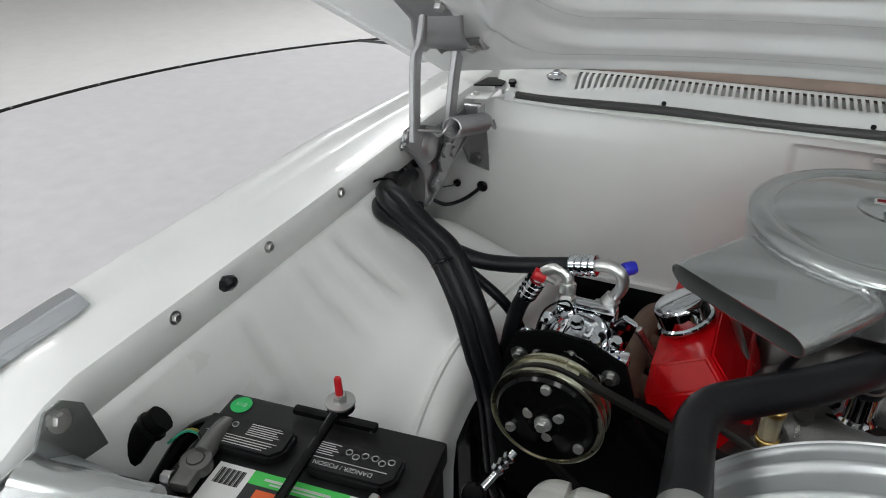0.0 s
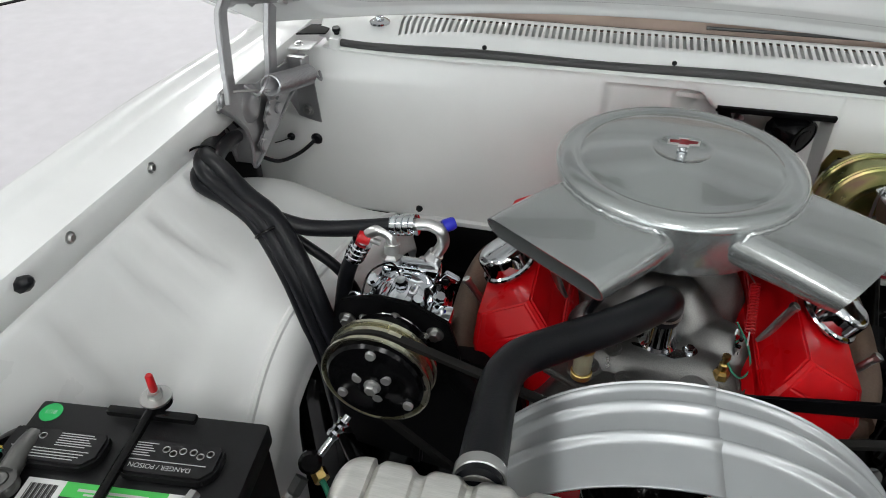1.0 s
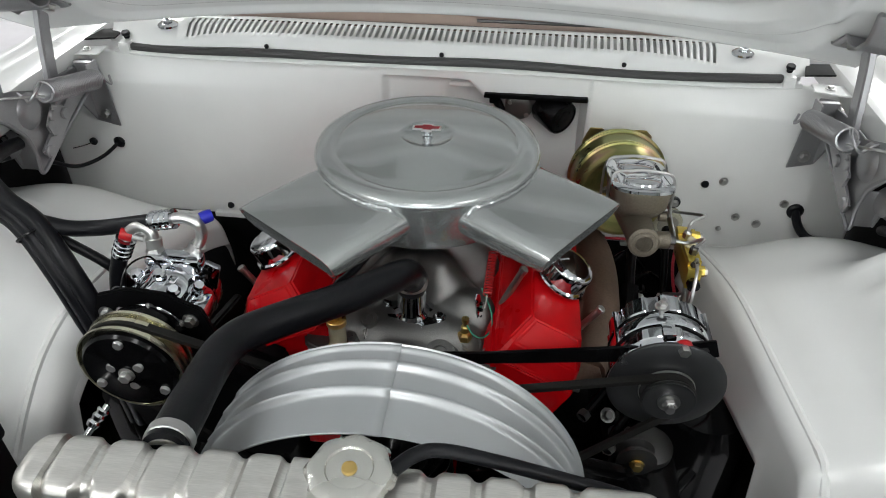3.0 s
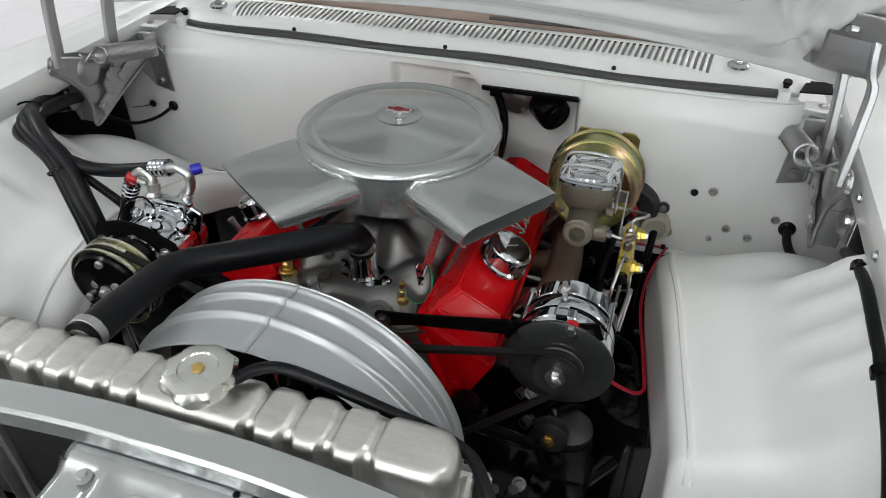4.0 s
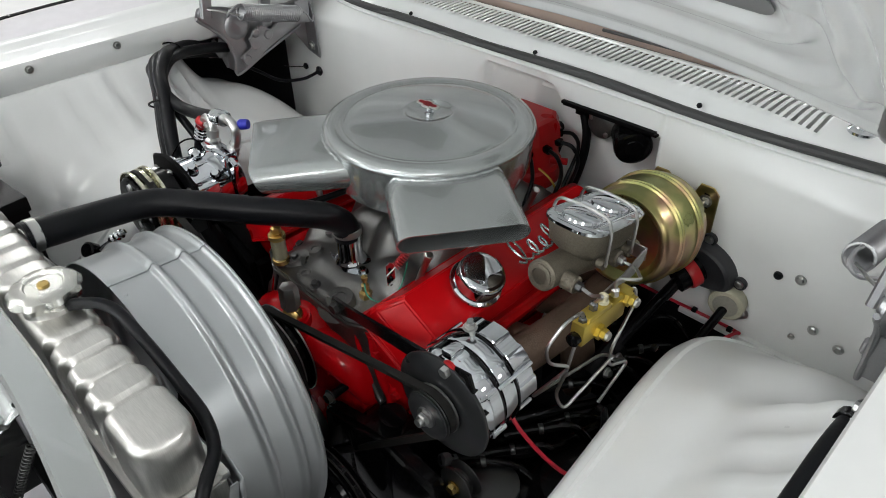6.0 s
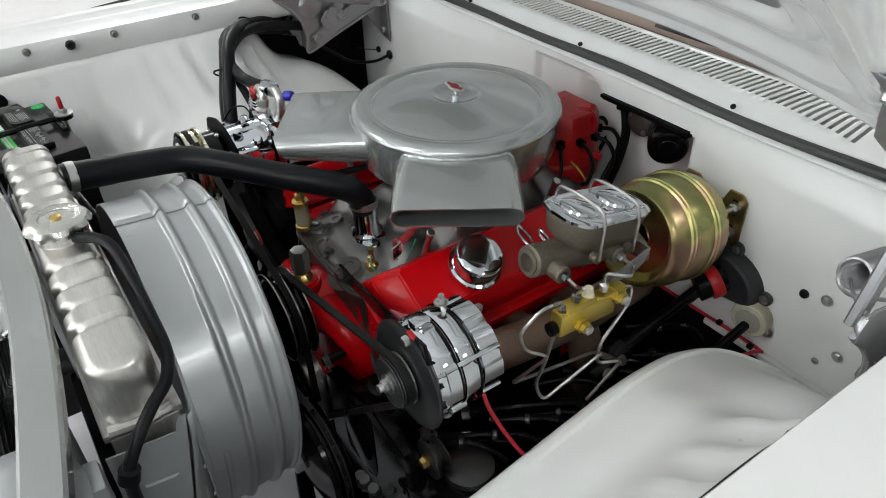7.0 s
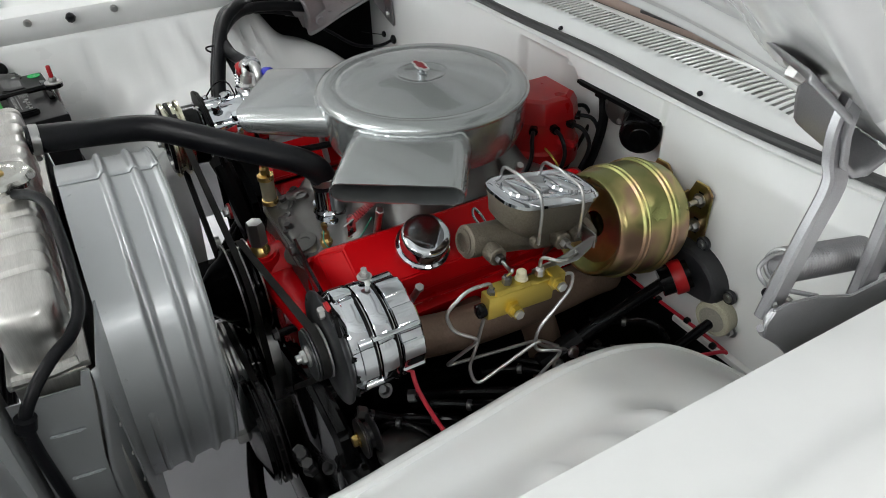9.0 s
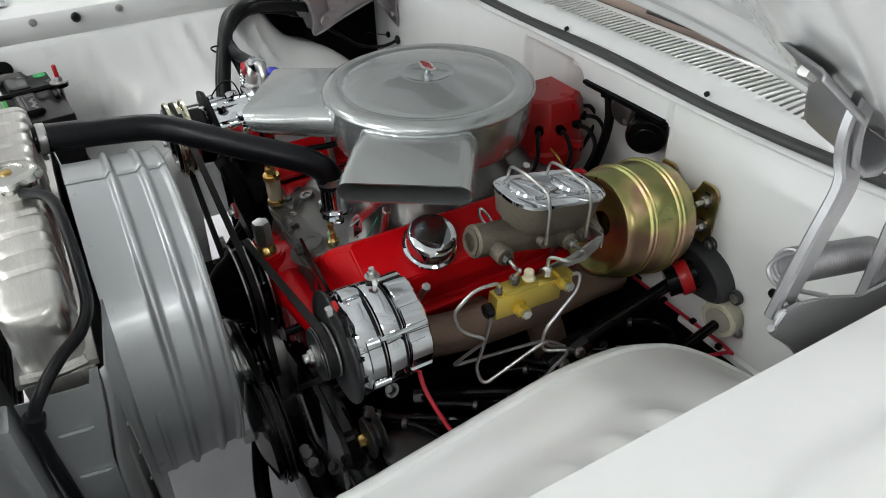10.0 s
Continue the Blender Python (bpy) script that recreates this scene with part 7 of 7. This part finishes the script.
bat = thing("battery", B(0.135, 0.09, -0.2), "black car battery with green and white labels", "battery")
case = part("case", bat_box(0.004, 0.261, 0.004, 0.172, -0.2, -0.028, 0.006), PLASTIC, bat, "black ribbed case")
part("lid", bat_box(0, 0.265, 0, 0.176, -0.030, 0.0, 0.005), PLASTIC, bat, "black moulded lid")
for x0, x1 in ((0.002, 0.110), (0.128, 0.236)):
    poly = [(x0 + 0.002, 0.044), (x1 - 0.004, 0.044), (x1, 0.050), (x1, 0.076), (x1 - 0.012, 0.088), (x0 + 0.014, 0.088), (x0, 0.076), (x0, 0.048)]
    m = Matrix.Translation(B(0, 0, 0.005)) @ Matrix((bx, by, V(0, 0, -1))).transposed().to_4x4()
    cv = part("vent_cover", prism(poly, 0.014, m, 0.003), PLASTIC, bat, "raised black vent cover", 50)
    n = 2 if x0 < 0.1 else 3
    for b_ in range(n):
        a0, a1 = x0 + 0.010 + (x1 - x0 - 0.02) * (b_ + 0.02) / n, x0 + 0.010 + (x1 - x0 - 0.02) * (b_ + 0.92) / n
        if (b_ == 0) == (n == 2):
            for q in range(3):
                part("print_symbol", lathe([(0.0040, 0), (0.0040, 0.0004), (0.0033, 0.0004), (0.0033, 0)], B(a0 + 0.008 + 0.009 * q, 0.056 + 0.004 * (q % 2), 0.0122), (0, 0, 1), 16), WHITE_INK, cv)
        else:
            for k in range(6):
                part("print_line", bat_box(a0, a1 - 0.003 * ((k * 5 + b_) % 3), 0.050 + k * 0.0030, 0.0508 + k * 0.0030, 0.0119, 0.0124, 0), WHITE_INK, cv)
    part("print_rule", bat_box(x0 + 0.010, x1 - 0.012, 0.0705, 0.0712, 0.0119, 0.0124, 0), WHITE_INK, cv)
    if x0 > 0.1:
        bat_text("DANGER / POISON", 0.0078, (x0 + x1) / 2 - 0.004, 0.0775, 0.0124, math.pi, WHITE_INK, cv, "warning_text")
    else:
        for k in range(3):
            part("print_line", bat_box(x0 + 0.024, x1 - 0.016 - 0.004 * k, 0.0740 + k * 0.0034, 0.0748 + k * 0.0034, 0.0119, 0.0124, 0), WHITE_INK, cv)
part("charge_sticker", lathe([(0.0125, 0), (0.0125, 0.0008), (0.0001, 0.0008)], B(0.019, 0.017, 0.0002), (0, 0, 1), 28), GREEN_PLASTIC, bat, "round green date sticker")
bat_text("1/18", 0.008, 0.019, 0.017, 0.0012, 0.0, WHITE_INK, bat, "date_text")
part("label_white", bat_box(0.046, 0.088, 0.098, 0.170, -0.001, 0.0008, 0), LABEL_WHITE, bat, "white printed label")
part("label_white", bat_box(0.196, 0.222, 0.098, 0.135, -0.001, 0.0008, 0), LABEL_WHITE, bat, "white printed label")
part("label_dark", bat_box(0.088, 0.196, 0.098, 0.170, -0.001, 0.0007, 0), FAN_BLACK, bat, "dark grey printed label")
part("label_green", bat_box(0.0885, 0.196, 0.0985, 0.115, 0.0002, 0.0014, 0), GREEN_LABEL, bat, "green label band")
part("label_orange", bat_box(0.102, 0.150, 0.120, 0.131, 0.0002, 0.0014, 0), ORANGE_LABEL, bat, "orange label block")
part("label_orange", bat_box(0.100, 0.185, 0.142, 0.165, 0.0002, 0.0014, 0), ORANGE_LABEL, bat)
part("label_print", bat_box(0.104, 0.178, 0.105, 0.108, 0.0010, 0.0017, 0), WHITE_INK, bat)
part("label_print", bat_box(0.112, 0.182, 0.110, 0.112, 0.0010, 0.0017, 0), WHITE_INK, bat)
for k in range(16):
    w = (0.0008, 0.0016, 0.0012)[k % 3]
    part("bar_stripe", bat_box(0.052 + k * 0.0019, 0.052 + k * 0.0019 + w, 0.104, 0.124, 0.0002, 0.0013, 0), BLACK_INK, bat)
for k in range(6):
    part("bar_stripe", bat_box(0.205 + k * 0.0026, 0.2062 + k * 0.0026, 0.104, 0.124, 0.0002, 0.0013, 0), BLACK_INK, bat)
hd = thing("battery_hold_down", B(0.135, 0.01, 0.02), "black battery hold-down bar with a red-capped bolt", "hold-down")
part("cross_bar", bat_box(0.086, 0.188, 0.006, 0.017, 0.004, 0.012, 0.003), BLACK, hd, "black cross bar")
part("long_bar", tube([B(0.137, 0.004, 0.014), B(0.137, 0.17, 0.012)], 0.0055, 10, 1), BLACK, hd, "black long bar")
part("bolt_eye", lathe([(0.016, 0), (0.016, 0.008)], B(0.137, -0.004, 0.010), (0, 0, 1), 24), BLACK, hd)
part("washer", lathe([(0.017, 0), (0.017, 0.0025), (0.008, 0.003)], B(0.137, -0.004, 0.018), (0, 0, 1), 28), STEEL, hd, "large zinc washer")
part("nut", hexbolt(B(0.137, -0.004, 0.020), (0, 0, 1), 0.0085, 0.009, 0), STEEL, hd)
part("stud", tube([B(0.137, -0.004, -0.1), B(0.137, -0.004, 0.036)], 0.004, 10, 1), STEEL, hd)
part("red_cap", lathe([(0.0042, 0), (0.0046, 0.002), (0.0042, 0.022), (0.003, 0.024)], B(0.137, -0.004, 0.030), (0, 0, 1), 14), RED_PLASTIC, hd, "red plastic bolt cap")


def terminal(x, y, turn, group):
    th = thing("battery_clamp", B(x, y, 0.0), "dull lead battery terminal clamp on its cable", "battery clamp", group)
    part("post", lathe([(0.0095, 0), (0.0085, 0.018), (0.0001, 0.018)], B(x, y, 0.0), (0, 0, 1), 20), LEAD, th)
    part("ring", lathe([(0.0095, 0.003), (0.016, 0.003), (0.0165, 0.016), (0.0095, 0.017)], B(x, y, 0.0), (0, 0, 1), 24, caps=False), LEAD, th)
    d1 = bx * math.cos(turn) + by * math.sin(turn)
    part("jaw", box(B(x, y, 0.010) - d1 * 0.022, (0.024, 0.022, 0.013), 0.003, Matrix.Rotation(math.atan2(d1.y, d1.x), 3, "Z")), LEAD, th)
    side = V(-d1.y, d1.x, 0)
    part("clamp_bolt", hexbolt(B(x, y, 0.011) - d1 * 0.024 + side * 0.012, side, 0.007, 0.012, 1.2), STEEL, th)
    part("barrel", tube([B(x, y, 0.010) + d1 * 0.012, B(x, y, 0.010) + d1 * 0.040, B(x, y, 0.004) + d1 * 0.062], 0.011, 14, 3), LEAD, th)
    return th, d1


th, d1 = terminal(0.030, 0.115, radians(-95), "battery clamps")
part("cable_sleeve", tube([B(0.030, 0.115, 0.006) + d1 * 0.060, B(-0.005, 0.045, -0.01), B(-0.035, 0.06, -0.03), B(-0.055, 0.10, -0.07)], 0.010, 12, 6), BLACK, th, "black cable sleeve")
part("thin_wire", tube([B(0.02, 0.075, 0.0), B(-0.01, 0.070, 0.004), B(-0.035, 0.080, -0.012)], 0.0015, 6, 5), GOLD, th, "thin yellow wire")
part("thin_wire", tube([B(0.02, 0.078, 0.0), B(-0.01, 0.075, 0.006), B(-0.035, 0.084, -0.012)], 0.0015, 6, 5), WIRE_GREEN, th, "thin green wire")
th, d1 = terminal(0.245, 0.128, radians(10), "battery clamps")
part("cable", tube([B(0.245, 0.128, 0.006) + d1 * 0.055, B(0.32, 0.15, -0.03), B(0.34, 0.16, -0.12)], 0.010, 12, 5), BLACK, th)
hb = thing("harness_boot", (-0.745, -0.66, 0.83), "black wiring boot beside the battery", "wiring")
part("boot", tube([(-0.715, -0.645, 0.868), (-0.735, -0.665, 0.845), (-0.75, -0.69, 0.80), (-0.75, -0.70, 0.70)], 0.016, 14, 5), BLACK_SATIN, hb)
part("boot_tie", lathe([(0.017, 0), (0.0185, 0.001), (0.0185, 0.006), (0.017, 0.007)], (-0.722, -0.652, 0.861), (-0.6, -0.6, -0.6), 16), BLACK, hb)
tr = thing("battery_tray", (-0.55, -0.66, 0.62), "black steel tray under the battery", "tray")
part("tray", bat_box(-0.012, 0.284, -0.012, 0.188, -0.212, -0.196, 0.004), BLACK_SATIN, tr)
part("tray_lip", bat_box(-0.012, 0.284, -0.014, -0.008, -0.21, -0.175, 0.002), BLACK_SATIN, tr)
part("tray_leg", box((-0.56, -0.66, 0.33), (0.20, 0.12, 0.26), 0.01), BLACK_SATIN, tr)

# ---- front panel, cross bar and latch plate ----
cb = thing("upper_tie_bar", (0, -0.71, 0.90), "silver painted cross bar ahead of the radiator", "cross bar")


def bar_y(x):
    return -0.707 - 0.19 * max(abs(x - 0.03) - 0.06, 0) ** 1.6


bm = bmesh.new()
skin(bm, [[V(x, bar_y(x) + a, 0.944 - 0.03 * x * x + b) for a, b in ((0.020, -0.024), (0.020, -0.004), (0.0165, 0.0), (-0.018, 0.0), (-0.022, -0.004), (-0.022, -0.014))] for x in lin(-0.72, 0.72, 48)])
part("bar", fix(bm), SILVER, cb, "folded silver bar", 30)
bm = bmesh.new()
skin(bm, [[V(x, bar_y(x) - 0.0205 + a, 0.944 - 0.03 * x * x + b) for a, b in ((0.0, -0.012), (-0.001, -0.026), (0.006, -0.034), (0.009, -0.034), (0.003, -0.024), (0.003, -0.012))] for x in lin(-0.70, 0.70, 40)])
part("front_lip", fix(bm), SILVER, cb, "turned front lip", 30)
lp = thing("latch_plate", (0.03, -0.78, 0.88), "silver hood latch plate with bright bolts", "latch plate")
bm = bmesh.new()
rows = []
for y in lin(-0.716, -0.90, 20):
    row = []
    for x in lin(-0.088, 0.128, 30):
        z = 0.905 - 0.35 * (-0.716 - y) * 0.15 - 0.03 * sstep(-0.73, -0.76, y) * 0.4
        z += 0.007 * sstep(0.012, 0.0, abs(abs(x - 0.02) - 0.05) - 0.004) * sstep(-0.74, -0.755, y)
        z -= 0.02 * sstep(-0.85, -0.90, y)
        row.append(V(x, y, z))
    rows.append(row)
skin(bm, rows, closed=False)
part("plate", bm, SILVER, lp, "stamped silver plate", 50, thick=0.003)
for x, y in ((-0.054, -0.754), (0.015, -0.766), (0.067, -0.767), (0.112, -0.753)):
    part("bolt", hexbolt((x, y, 0.8965), (0, 0, 1), 0.0058, 0.006, 1.7), STEEL, lp, "bright flange bolt")
part("small_hole", disc(0.004, 0.002, (0.112, -0.728, 0.9035), (0, 0, 1), 12), BLACK, lp)
bk2 = thing("latch_brace", (0.09, -0.80, 0.86), "dark steel brace under the latch plate", "brace")
part("strap", prism([(-0.02, -0.012), (0.10, -0.012), (0.10, 0.012), (-0.02, 0.012)], 0.004, pose(0.112, -0.757, 0.893, 18, 0, -120), 0.001), STEEL_DARK, bk2)
co2 = thing("condenser", (0, -0.79, 0.60), "dark finned air conditioning condenser", "condenser")
part("core", box((0.0, -0.80, 0.64), (0.62, 0.02, 0.40), 0.004), GREY_CORE, co2, "dark finned core")
for k in range(14):
    part("fin", box((0.0, -0.788, 0.47 + k * 0.027), (0.61, 0.006, 0.004), 0.001), STEEL_DARK, co2)
part("top_rail", box((0.0, -0.80, 0.845), (0.64, 0.03, 0.016), 0.004), BLACK_SATIN, co2)
part("tube_line", tube([(-0.20, -0.80, 0.862), (-0.10, -0.795, 0.866), (-0.05, -0.79, 0.862)], 0.007, 10, 5), BLACK, co2)
sp = thing("latch_spring", (-0.02, -0.75, 0.83), "thin dark latch coil spring", "spring", "latch springs")
part("coil", spring((-0.088, -0.738, 0.90), (-0.100, -0.775, 0.83), 0.005, 0.0010, 18, 8, 5), STEEL_DARK, sp)
sp = thing("latch_spring", (0.15, -0.75, 0.83), "thin dark latch coil spring", "spring", "latch springs")
part("coil", spring((0.165, -0.735, 0.89), (0.150, -0.775, 0.81), 0.005, 0.0010, 18, 8, 5), STEEL_DARK, sp)
rs_ = thing("radiator_support", (0, -0.70, 0.40), "silver painted radiator support panel", "support panel")
for s in (-1, 1):
    bm = bmesh.new()
    rows = []
    for x in lin(0.345, 0.74, 16):
        rows.append([V(s * x, (-0.695 if s < 0 else -0.716) - 0.04 * sstep(0.35, 0.60, x) + dy, z) for dy, z in ((0.012, 0.40), (0.010, 0.62), (0.004, 0.78), (0.0, 0.86), (-0.008, 0.900), (-0.030, 0.916), (-0.060, 0.918), (-0.075, 0.914), (-0.12, 0.905), (-0.20, 0.89))[:8 if s > 0 else 6]] + ([V(s * x, -0.770 - 0.04 * sstep(0.35, 0.60, x), 0.90)] if s < 0 else []))
    skin(bm, rows, closed=False)
    part("side_panel", bm, SHROUD, rs_, "rounded silver side panel", 60, thick=0.003)
    part("lower_side", box((s * 0.345, -0.70, 0.62), (0.02, 0.03, 0.44), 0.008) if s < 0 else box((0.352, -0.710, 0.625), (0.046, 0.022, 0.45), 0.006), SHROUD, rs_)
part("support_web", box((0.285, -0.724, 0.635), (0.13, 0.012, 0.47), 0.004), SHROUD, rs_, "silver web ahead of the radiator")
part("lower_bar", box((0, -0.70, 0.38), (1.40, 0.06, 0.05), 0.01), BLACK_SATIN, rs_)
fb = thing("hood_latch_bracket", (-0.72, -0.76, 0.93), "bare metal bracket with bolts at the fender's front", "bracket")
part("foot", prism([(-0.835, 0.90), (-0.705, 0.88), (-0.715, 0.945), (-0.735, 0.965), (-0.755, 0.965), (-0.775, 0.935), (-0.835, 0.93)], 0.004, plane_yz(-0.728), 0.001), SILVER, fb, "stamped foot")
for y, z in ((-0.745, 0.948), (-0.81, 0.915)):
    part("bolt", hexbolt((-0.725, y, z), (1, 0, 0.3), 0.008, 0.008), STEEL, fb)
part("barrel", tube([(-0.725, -0.795, 0.908), (-0.66, -0.782, 0.906), (-0.60, -0.768, 0.90)], 0.028, 20, 3), SILVER, fb, "rolled silver tube", 60)

# ---- dark underside between the engine and the wheelhouses ----
ch = thing("chassis", (0, -0.1, 0.15), "black painted front chassis and suspension", "chassis")
for s in (-1, 1):
    part("frame_rail", box((s * 0.40, -0.20, 0.36), (0.09, 1.20, 0.12), 0.012), BLACK, ch, "black frame rail")
    part("splash_panel", box((s * 0.580, -0.05, 0.39), (0.012, 0.46, 0.40), 0.004), BLACK_SATIN, ch, "black splash panel")
    part("spring_tower", lathe([(0.085, 0.30), (0.085, 0.55), (0.070, 0.585), (0.03, 0.60)], (s * 0.505, -0.17, 0), (0, 0, 1), 28), BLACK, ch, "black spring tower")
    part("upper_arm", tube([(s * 0.40, -0.32, 0.46), (s * 0.50, -0.22, 0.50), (s * 0.56, -0.17, 0.49)], 0.020, 12, 5), BLACK, ch)
    part("upper_arm", tube([(s * 0.40, 0.02, 0.46), (s * 0.50, -0.10, 0.50), (s * 0.56, -0.16, 0.49)], 0.020, 12, 5), BLACK, ch)
    part("arm_cap", lathe([(0.024, 0), (0.024, 0.012), (0.012, 0.02)], (s * 0.405, -0.335, 0.47), F, 20), STEEL, ch)
    part("brake_hose", tube([(s * 0.45, -0.05, 0.60), (s * 0.48, -0.10, 0.62), (s * 0.50, -0.16, 0.60)], 0.006, 8, 6), RUBBER, ch)
part("motor_mount", prism([(-0.27, 0.36), (0.10, 0.36), (0.10, 0.50), (-0.02, 0.585), (-0.22, 0.585), (-0.27, 0.54)], 0.045, plane_yz(0.205), 0.008), BLACK, ch, "black motor mount beside the block")
part("cross_beam", box((0, -0.2175, 0.25), (0.90, 0.335, 0.16), 0.02), BLACK, ch, "black cross beam")
part("gearbox", box((EX, 0.36, 0.36), (0.26, 0.30, 0.34), 0.05), BLACK_SATIN, ch, "dark bellhousing")
part("bell", lathe([(0.21, 0.0), (0.20, 0.05), (0.15, 0.10)], (EX, 0.215, 0.50), (0, 1, 0), 32), BLACK_SATIN, ch)
part("steering_box", box((0.40, -0.28, 0.50), (0.10, 0.16, 0.12), 0.03), BLACK, ch, "black steering box")
part("box_lid", lathe([(0.04, 0), (0.04, 0.012), (0.02, 0.02)], (0.40, -0.26, 0.56), (0, 0, 1), 24), STEEL_DARK, ch)
# black sheet added below to darken the bay and hide the lit floor
part("floor_mask", box((0, 0.16, 0.14), (1.50, 0.80, 0.02), 0.005), BLACK_SATIN, ch, "black sheet added to darken the bay and hide the floor")
for k, (x, y, z) in enumerate(((0.34, -0.36, 0.52), (0.30, -0.30, 0.48), (0.36, -0.20, 0.52), (0.42, -0.36, 0.42), (-0.30, -0.40, 0.45), (-0.42, -0.36, 0.42), (0.33, -0.25, 0.62))):
    part("bolt", hexbolt((x, y, z), (0.2, -0.6, 0.8), 0.008, 0.010, 1.5), STEEL_DARK, ch)
part("pump_bracket", prism([(0.10, 0.40), (0.40, 0.36), (0.42, 0.50), (0.36, 0.60), (0.24, 0.62), (0.10, 0.58)], 0.030, plane_xz(-0.335), 0.008), BLACK, ch, "black pump bracket", 50)
part("shock_stud", lathe([(0.016, 0), (0.016, 0.03), (0.012, 0.034)], (0.345, -0.40, 0.45), (0.3, -0.5, 0.8), 6), STEEL_DARK, ch)
part("tie_rod", tube([(0.10, -0.42, 0.44), (0.22, -0.46, 0.40), (0.36, -0.48, 0.36)], 0.014, 10, 4), BLACK, ch)
for x in (0.285, 0.33, 0.30):
    part("line_fitting", lathe([(0.012, 0), (0.012, 0.014), (0.009, 0.018), (0.009, 0.03)], (x, -0.385, 0.50 + (x - 0.285) * 0.4), (0.2, -0.2, 1), 6), STEEL_DARK, ch, "", 20)
for k, pts in enumerate((((0.33, -0.30, 0.60), (0.36, -0.22, 0.56), (0.42, -0.12, 0.55), (0.46, 0.02, 0.56)), ((0.30, -0.20, 0.55), (0.37, -0.10, 0.57), (0.43, 0.05, 0.54), (0.45, 0.20, 0.52)), ((0.36, -0.34, 0.55), (0.42, -0.25, 0.52), (0.46, -0.16, 0.53), (0.47, -0.05, 0.50)))):
    hz = thing("steering_hose", pts[0], "black rubber power steering hose low in the bay", "hose", "steering hoses")
    part("hose", tube(pts, 0.0085, 10, 6), BLACK, hz)
    part("end_fitting", lathe([(0.011, 0), (0.011, 0.012), (0.008, 0.016), (0.008, 0.026)], pts[0], Vector(pts[1]) - Vector(pts[0]), 6), STEEL, hz, "zinc end fitting", 20)
for k in range(9):
    y0, x0 = -0.30 + 0.055 * k, 0.335 + 0.012 * (k % 4)
    pts = [(x0, y0, 0.560 + 0.012 * (k % 3)), (x0 + 0.035, y0 + 0.05, 0.585 - 0.01 * (k % 2)), (x0 + 0.075, y0 + 0.085, 0.575 + 0.008 * (k % 3)), (x0 + 0.115, y0 + 0.10, 0.545)]
    lz = thing("black_cable", pts[0], "gloss black cable looped low in the engine bay", "cable", "low cables")
    part("sleeve", tube(pts, 0.0048 + 0.0012 * (k % 3), 10, 6), BLACK, lz)
    part("clip", lathe([(0.0075, -0.004), (0.0088, -0.003), (0.0088, 0.003), (0.0075, 0.004)], pts[1], Vector(pts[2]) - Vector(pts[0]), 12), STEEL_DARK, lz)
# red sleeved wire along the wheelhouse and firewall
rw = thing("red_wire", (0.47, -0.1, 0.62), "red sleeved wire clipped along the inner fender", "wire")
part("wire", tube([(0.395, -0.235, 0.728), (0.420, -0.238, 0.700), (0.458, -0.228, 0.662), (0.492, -0.215, 0.638), (0.506, -0.198, 0.632), (0.505, -0.17, 0.631), (0.497, -0.09, 0.620), (0.487, 0.0, 0.609), (0.483, 0.06, 0.608), (0.486, 0.12, 0.606), (0.497, 0.19, 0.600), (0.515, 0.262, 0.596), (0.515, 0.278, 0.590), (0.45, 0.279, 0.590), (0.37, 0.279, 0.588), (0.28, 0.279, 0.588)], 0.0032, 8, 5), WIRE_RED, rw)
for c in ((0.479, -0.12, 0.685), (0.475, 0.03, 0.698), (0.51, 0.25, 0.612), (0.43, 0.279, 0.592), (0.36, 0.279, 0.590)):
    part("clip", box(c, (0.010, 0.010, 0.008), 0.002), BLACK, rw)
